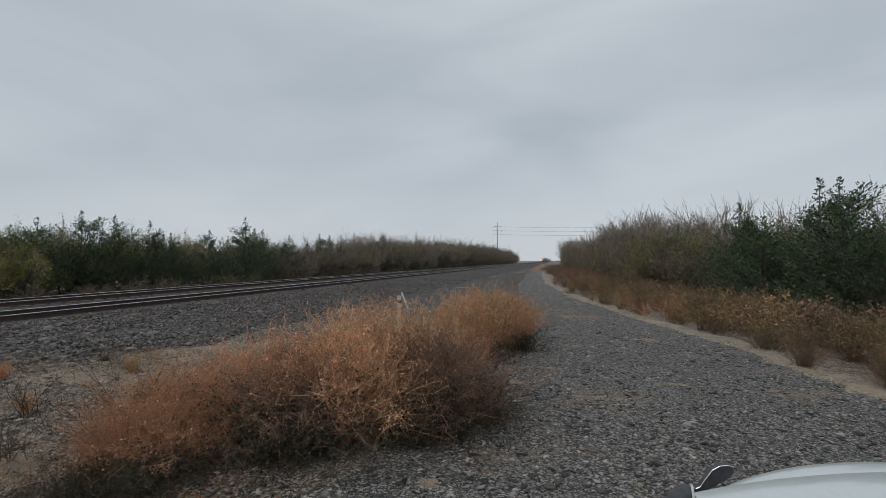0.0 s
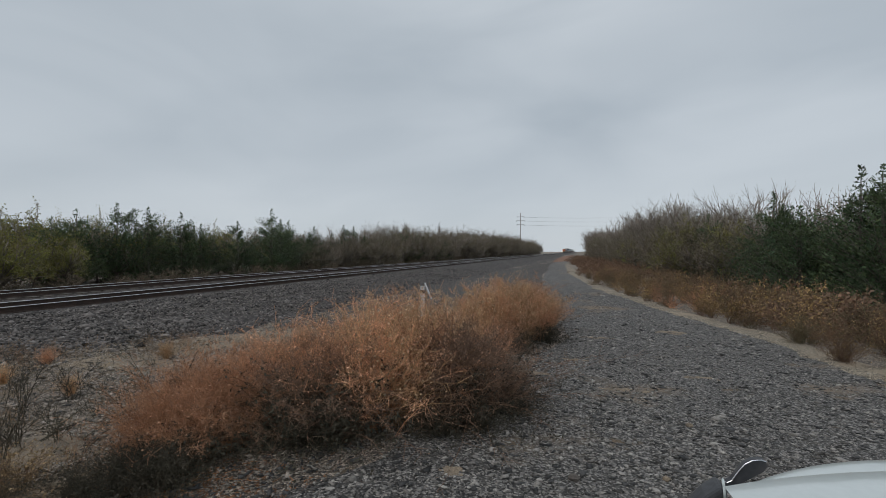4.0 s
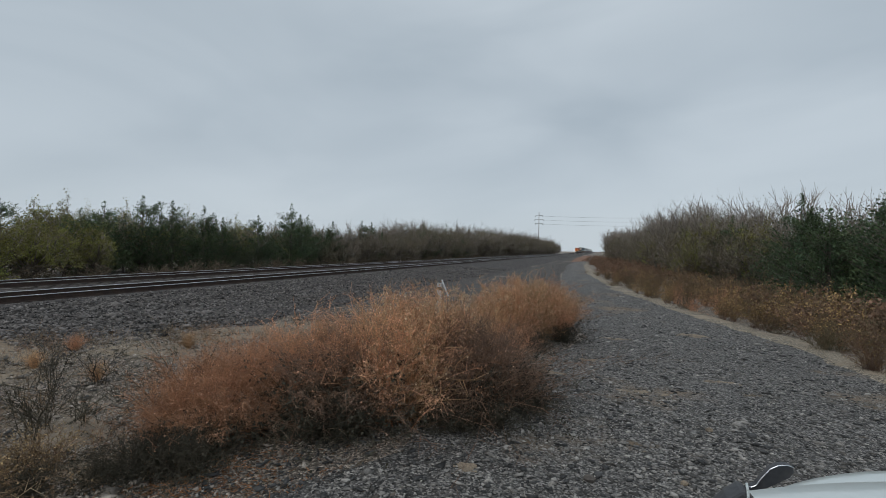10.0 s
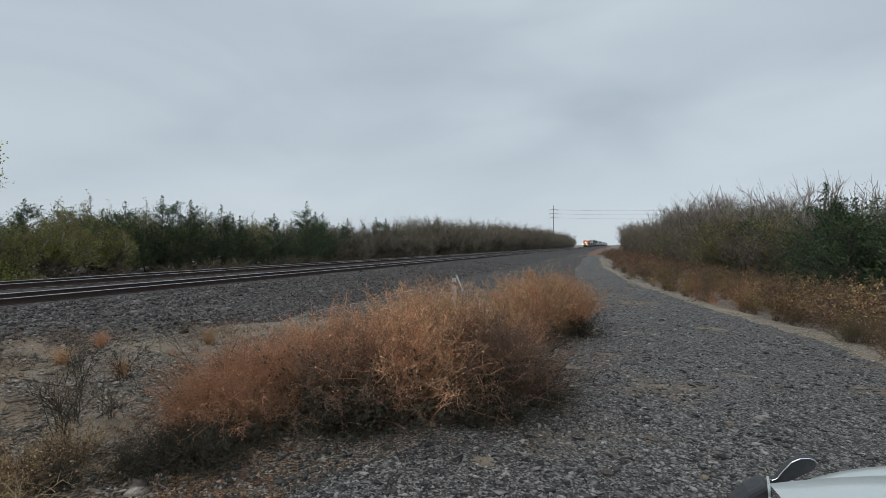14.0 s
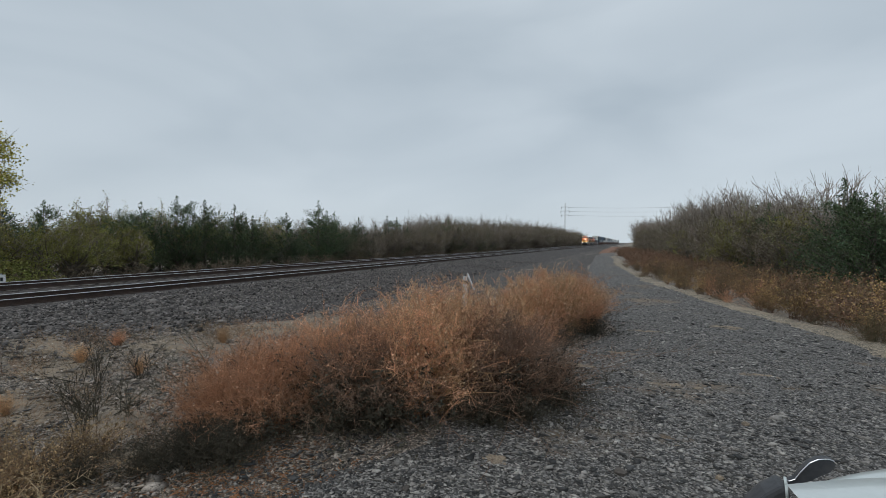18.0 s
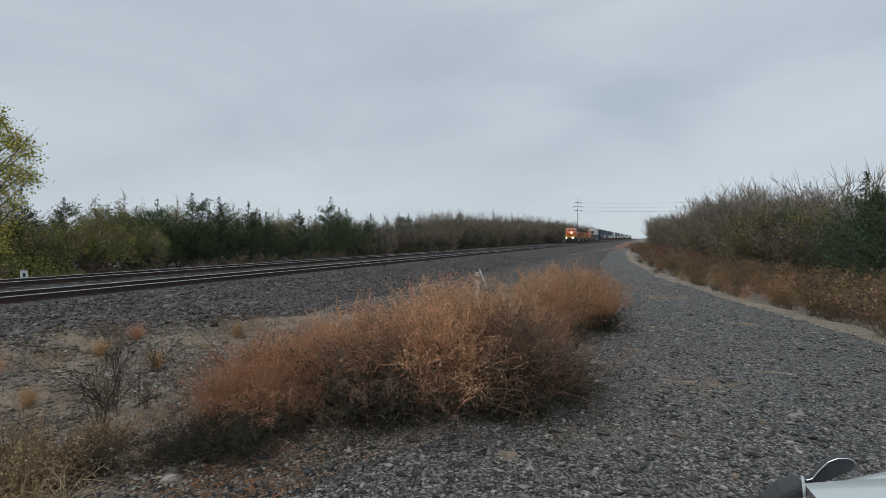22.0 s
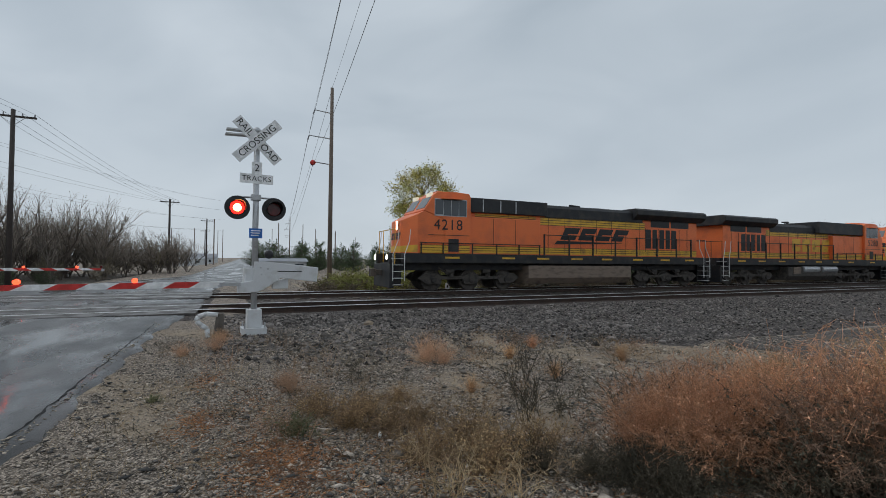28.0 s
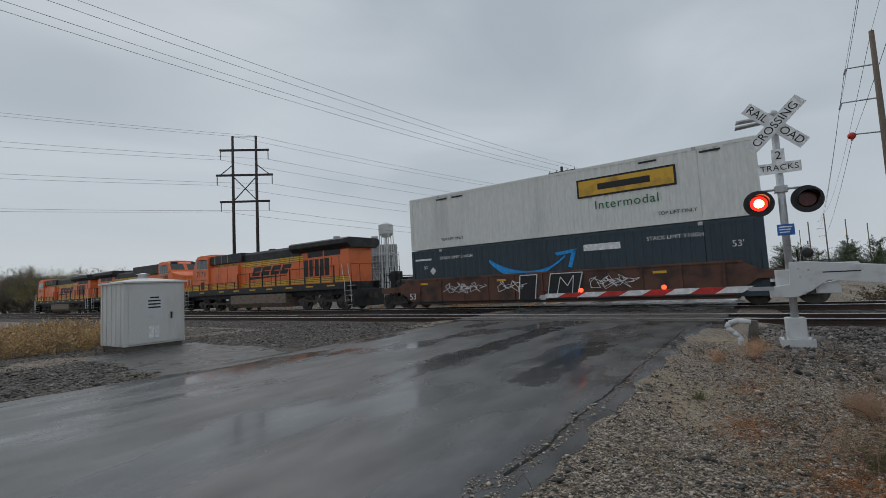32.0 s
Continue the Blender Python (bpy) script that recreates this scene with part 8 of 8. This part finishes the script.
M_SAND = material("pale_sand", (0.30, 0.236, 0.170), 0.95, var=0.35, scale=5, fine=80, tint=(0.20, 0.165, 0.13), bump=0.6)
M_NEEDLE = material("russet_needles", (0.42, 0.20, 0.092), 0.95, var=0.3, scale=4, fine=50, tint=(0.20, 0.105, 0.06), bump=0, island=0.4)
for i, (x, y, rx, ry, h) in enumerate(((10.75, 3.1, 0.6, 0.38, 0.09), (7.2, 4.2, 1.3, 0.45, 0.004), (7.8, 6.0, 1.5, 0.6, 0.004), (8.2, 8.2, 1.0, 1.4, 0.004), (9.2, 2.0, 0.8, 0.4, 0.0), (8.9, 3.1, 0.9, 0.4, 0.0), (11.9, 2.6, 0.45, 0.25, 0.01),
                                         (6.2, 5.0, 0.9, 0.4, 0.01), (8.5, 6.1, 0.8, 0.45, 0.006), (6.95, 3.05, 0.35, 0.2, 0.01), (9.0, 9.3, 0.6, 1.2, 0.006), (14.85, 6.6, 0.34, 0.12, 0.014), (15.45, 7.6, 0.3, 0.10, 0.014), (16.05, 6.15, 0.42, 0.13, 0.014), (17.05, 7.0, 0.34, 0.11, 0.014), (15.95, 4.4, 0.15, 0.08, 0.018), (14.63, 3.58, 0.16, 0.09, 0.018), (17.4, 10.6, 0.6, 0.25, 0.012), (15.9, 9.6, 0.4, 0.2, 0.012))):
    mound("sand_patch", "pale sandy earth showing through the gravel", x, y, rx, ry, h + 0.015, M_SAND, i + 1)
for i, (x, y, rx, ry, k) in enumerate(((11.05, 0.28, 0.42, 0.26, 2600), (9.85, -0.45, 0.26, 0.14, 500), (13.2, 2.3, 0.42, 0.28, 900), (8.2, -0.5, 0.3, 0.12, 250), (12.3, 0.9, 0.3, 0.2, 350), (12.4, -0.5, 0.4, 0.2, 300), (12.9, 2.9, 0.4, 0.3, 700), (11.5, 1.5, 0.6, 0.4, 900), (9.3, 0.1, 0.3, 0.2, 200))):
    rs = np.random.RandomState(70 + i)
    c = np.stack([x + rx * rs.normal(size=k), y + ry * rs.normal(size=k)], 1)
    p = np.array([(a, b, ground_z(a, b) + 0.012) for a, b in c])
    d = unit(rs.normal(size=(k, 3)) * np.array([1, 1, 0.25]))
    tagged(new("fallen_needles", np_mesh("fallen_needles", *sticks(p, p + d * rs.uniform(0.02, 0.06, (k, 1)), 0.004, 0.002), M_NEEDLE)), "fallen russet weed needles on the gravel", "litter", kind="stuff")
for i, (x, y, s) in enumerate(((15.54, 3.71, 0.045), (16.2, 3.9, 0.03), (14.2, 2.9, 0.03), (16.6, 5.1, 0.035), (4.9, 1.6, 0.10), (3.6, 2.9, 0.12), (6.0, 3.4, 0.07), (9.6, 1.05, 0.05), (13.0, 1.6, 0.035))):
    rs = random.Random(i)
    sh = Shape().ball((0, 0, 0), s, 7, 5, 0.6)
    sh.v = [tuple(c * rs.uniform(0.8, 1.2) for c in p) for p in sh.v]
    o = part("pale_stone", sh.turn(Matrix.Translation((x, y, (bed_z(x, y) if x < 6 else ground_z(x, y)) + 0.02 + s * 0.3))), M_SAND if i % 2 else M_TIE)
    tagged(o, "single pale stone lying on the gravel", "stone")


t = tagged(part("crumpled_paper", Shape().ball((0, 0, 0), 0.020, 7, 5, 1.6).turn(pose(10.55, 1.22, ground_z(10.55, 1.22) + 0.05)), M_WHITEBAND), "scrap of white paper caught among the weeds", "litter")


# ---------------------------------------------------------------- parked car, seen from its driver's side
def parked_car():
    M_CAR = material("white_car_paint", (0.70, 0.745, 0.725), 0.28, var=0.03, scale=2, tint=(0.66, 0.705, 0.685), bump=0, coat=0.5)
    M_PLASTIC = material("grey_plastic_trim", (0.055, 0.055, 0.06), 0.45, var=0.2, scale=12, tint=(0.09, 0.085, 0.08), bump=0.1)
    M_CHROME = material("bright_trim", (0.75, 0.76, 0.78), 0.18, 1.0, var=0.05, bump=0)
    M_TYRE = material("tyre_rubber", (0.02, 0.02, 0.02), 0.85, var=0.2, scale=20)
    t = thing("parked_car", "white car with dark plastic trim parked on the gravel drive", "car", pose(16.78, 0, ground_z(16.8, 0) + 0.02))
    lift = 0.13 + 0.001 - (ground_z(16.8, 0) + 0.15)
    # bonnet: a raised middle, a crease and a lower front lip
    v, n = [], 25
    rows = [(0.0, 1.100), (0.35, 1.092), (0.7, 1.078), (0.9, 1.066), (0.985, 1.057), (1.0, 1.050)]
    for u, z in rows:
        for i in range(n):
            s = -1 + 2 * i / (n - 1)
            yy = 0.45 + (1.57 - 0.26 * abs(s) ** 1.9 - 0.45) * u
            v.append((0.885 * s, yy, z + lift - 0.010 * abs(s) ** 4))
    f = [(j * n + i, j * n + i + 1, (j + 1) * n + i + 1, (j + 1) * n + i) for j in range(len(rows) - 1) for i in range(n - 1)]
    part("bonnet", Shape().add(v, f), M_CAR, t, "smooth white bonnet", smooth=True)
    v = []
    lip = [(0.0, 1.000), (0.3, 1.004), (0.8, 0.998), (0.95, 0.990), (1.0, 0.982), (1.03, 0.93)]
    for u, z in lip:
        for i in range(n):
            s = -0.92 + 1.84 * i / (n - 1)
            y0, y1 = 1.54 - 0.26 * abs(s) ** 1.9, 1.77 - 0.40 * abs(s) ** 2.6
            v.append((0.87 * s, y0 + (y1 - y0) * u, z + lift))
    f = [(j * n + i, j * n + i + 1, (j + 1) * n + i + 1, (j + 1) * n + i) for j in range(len(lip) - 1) for i in range(n - 1)]
    part("front_lip", Shape().add(v, f), M_CAR, t, "white front edge below the bonnet", smooth=True)
    side = [(-2.6, 0.30), (1.55, 0.30), (1.66, 0.55), (1.25, 0.95), (0.45, 1.05), (-2.5, 1.06), (-2.68, 0.7)]
    part("body", both(lambda s, k: s.along(side, "x", *sorted((k * 0.55, k * 0.88)))).box(-0.55, 0.55, -2.6, 1.5, 0.3, 0.95), M_CAR, t, "white lower body", bevel=0.05)
    part("bumper", Shape().along([(1.40, 0.32), (1.68, 0.36), (1.72, 0.70), (1.45, 0.96)], "x", -0.72, 0.72), M_PLASTIC, t, "dark front bumper", bevel=0.03)
    cabp = [(-2.45, 1.04), (-2.2, 1.40), (-1.2, 1.50), (-0.35, 1.46), (0.42, 1.10)]
    part("roof", Shape().along(cabp, "x", -0.66, 0.66), M_CAR, t, "white roof", bevel=0.05)
    part("windscreen", Shape().along([(-0.30, 1.455), (0.47, 1.10), (0.49, 1.115), (-0.28, 1.47)], "x", -0.62, 0.62), M_GLASS, t)
    for k in (-1, 1):
        part("side_window", Shape().along([(-2.1, 1.1), (-1.95, 1.36), (-0.45, 1.42), (0.2, 1.12)], "x", *sorted((k * 0.661, k * 0.668))), M_GLASS, t)
        for y in (0.95, -1.75):
            w = part("wheel", Shape().tube((k * 0.68, y, 0.32), (k * 0.89, y, 0.32), 0.32, 0.32, 24), M_TYRE, t, "black tyre on an alloy wheel")
            part("rim", Shape().tube((k * 0.885, y, 0.32), (k * 0.90, y, 0.32), 0.21, 0.19, 16), M_BARE, w)
        part("headlight", Shape().add([(k * 0.60, 1.58, 0.80), (k * 0.84, 1.38, 0.84), (k * 0.84, 1.30, 0.98), (k * 0.60, 1.56, 0.93), (k * 0.58, 1.48, 0.80), (k * 0.80, 1.28, 0.84), (k * 0.80, 1.2, 0.98), (k * 0.58, 1.46, 0.93)],
             [(0, 1, 2, 3), (7, 6, 5, 4), (0, 4, 5, 1), (1, 5, 6, 2), (2, 6, 7, 3), (3, 7, 4, 0)]), M_GLASS, t)
    # upswept dark blade with a bright edge at the corner of the bonnet
    def at(x, z, y=1.43):
        return (x - 16.78, y, z + lift)
    top = [(15.935, 1.000), (15.945, 1.006), (15.955, 1.024), (15.972, 1.049), (15.988, 1.060), (16.006, 1.064), (16.017, 1.061)]
    low = [(15.930, 0.985), (15.950, 0.992), (15.965, 1.000), (15.980, 1.010), (15.998, 1.024), (16.012, 1.034), (16.021, 1.048)]
    k = len(top)
    v = [at(x, z, y) for y in (1.425, 1.445) for x, z in top + low[::-1]]
    m = 2 * k
    f = [tuple(range(m)), tuple(range(2 * m - 1, m - 1, -1))] + [((i + 1) % m, i, m + i, m + (i + 1) % m) for i in range(m)]
    wing = part("trim_blade", Shape().add(v, f), M_PLASTIC, t, "upswept dark grey trim blade with a bright edge", bevel=0.003)
    part("bright_edge", Shape().path([at(x, z, 1.423) for x, z in [(15.925, 1.003)] + top], 0.0013, 6), M_CHROME, wing)
    part("bright_post", Shape().path([at(15.930, 0.90, 1.392), at(15.926, 0.94, 1.392), at(15.923, 0.975, 1.394), at(15.9225, 1.0, 1.400), at(15.925, 1.008, 1.42)], 0.0032, 8), M_CAR, wing, "thin white edge strip", smooth=True)
    fender = Shape().along([(15.82 - 16.78, 0.84 + lift), (15.855 - 16.78, 0.93 + lift), (15.885 - 16.78, 0.968 + lift), (15.918 - 16.78, 0.996 + lift), (15.932 - 16.78, 0.985 + lift), (15.935 - 16.78, 0.84 + lift)], "y", 1.40, 1.47)
    part("fender_corner", fender, M_PLASTIC, t, "dark grey plastic fender corner", bevel=0.012)
    part("marker_lens", Shape().add([(15.872 - 16.78, 1.397, 0.87 + lift), (15.908 - 16.78, 1.397, 0.87 + lift), (15.908 - 16.78, 1.397, 0.958 + lift), (15.884 - 16.78, 1.397, 0.946 + lift), (15.872 - 16.78, 1.404, 0.87 + lift), (15.908 - 16.78, 1.404, 0.87 + lift), (15.908 - 16.78, 1.404, 0.958 + lift), (15.884 - 16.78, 1.404, 0.946 + lift)],
         [(0, 1, 2, 3), (7, 6, 5, 4), (0, 4, 5, 1), (1, 5, 6, 2), (2, 6, 7, 3), (3, 7, 4, 0)]), M_WHITEBAND, t, "pale lamp lens", bevel=0.003)
    return t


parked_car()

# ---------------------------------------------------------------- what moves
def train_y(t):
    """The y of the leading coupler."""
    keys = ((0.0, 687.0), (9.0, 468.0), (13.0, 372.0), (19.0, 222.5), (22.0, 149.5), (24.5, 89.2), (26.5, 41.3), (27.0, 29.4), (27.5, 17.4), (28.0, 5.4), (28.5, -6.5), (29.0, -18.0), (30.0, -40.35), (31.0, -63.6), (32.0, -86.8))
    for (a, p), (b, q) in zip(keys, keys[1:]):
        if t <= b:
            return p + (q - p) * (t - a) / (b - a)


def motions():
    times = (0.0, 9.0, 13.0, 19.0, 22.0, 24.5, 26.5, 27.0, 27.5, 28.0, 28.5, 29.0, 30.0, 31.0, 32.0)
    for ob, off, m in TRAIN:
        walk(ob, [(t, pose(TRACK_X[1], train_y(t) + off, 0) @ m) for t in times])
    # the two lenses of each mast take turns, blinking imitated by turned discs: one shows its lit face, the other its
    # dark face
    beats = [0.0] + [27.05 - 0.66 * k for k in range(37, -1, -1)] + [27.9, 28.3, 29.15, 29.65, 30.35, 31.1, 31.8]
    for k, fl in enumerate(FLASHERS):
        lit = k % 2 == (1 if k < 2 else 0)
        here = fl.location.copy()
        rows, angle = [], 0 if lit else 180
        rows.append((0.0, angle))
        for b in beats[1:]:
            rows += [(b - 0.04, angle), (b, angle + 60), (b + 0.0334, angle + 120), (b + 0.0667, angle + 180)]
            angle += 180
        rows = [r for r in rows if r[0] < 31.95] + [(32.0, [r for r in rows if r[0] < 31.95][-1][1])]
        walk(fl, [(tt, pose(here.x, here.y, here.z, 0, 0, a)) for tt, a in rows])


motions()
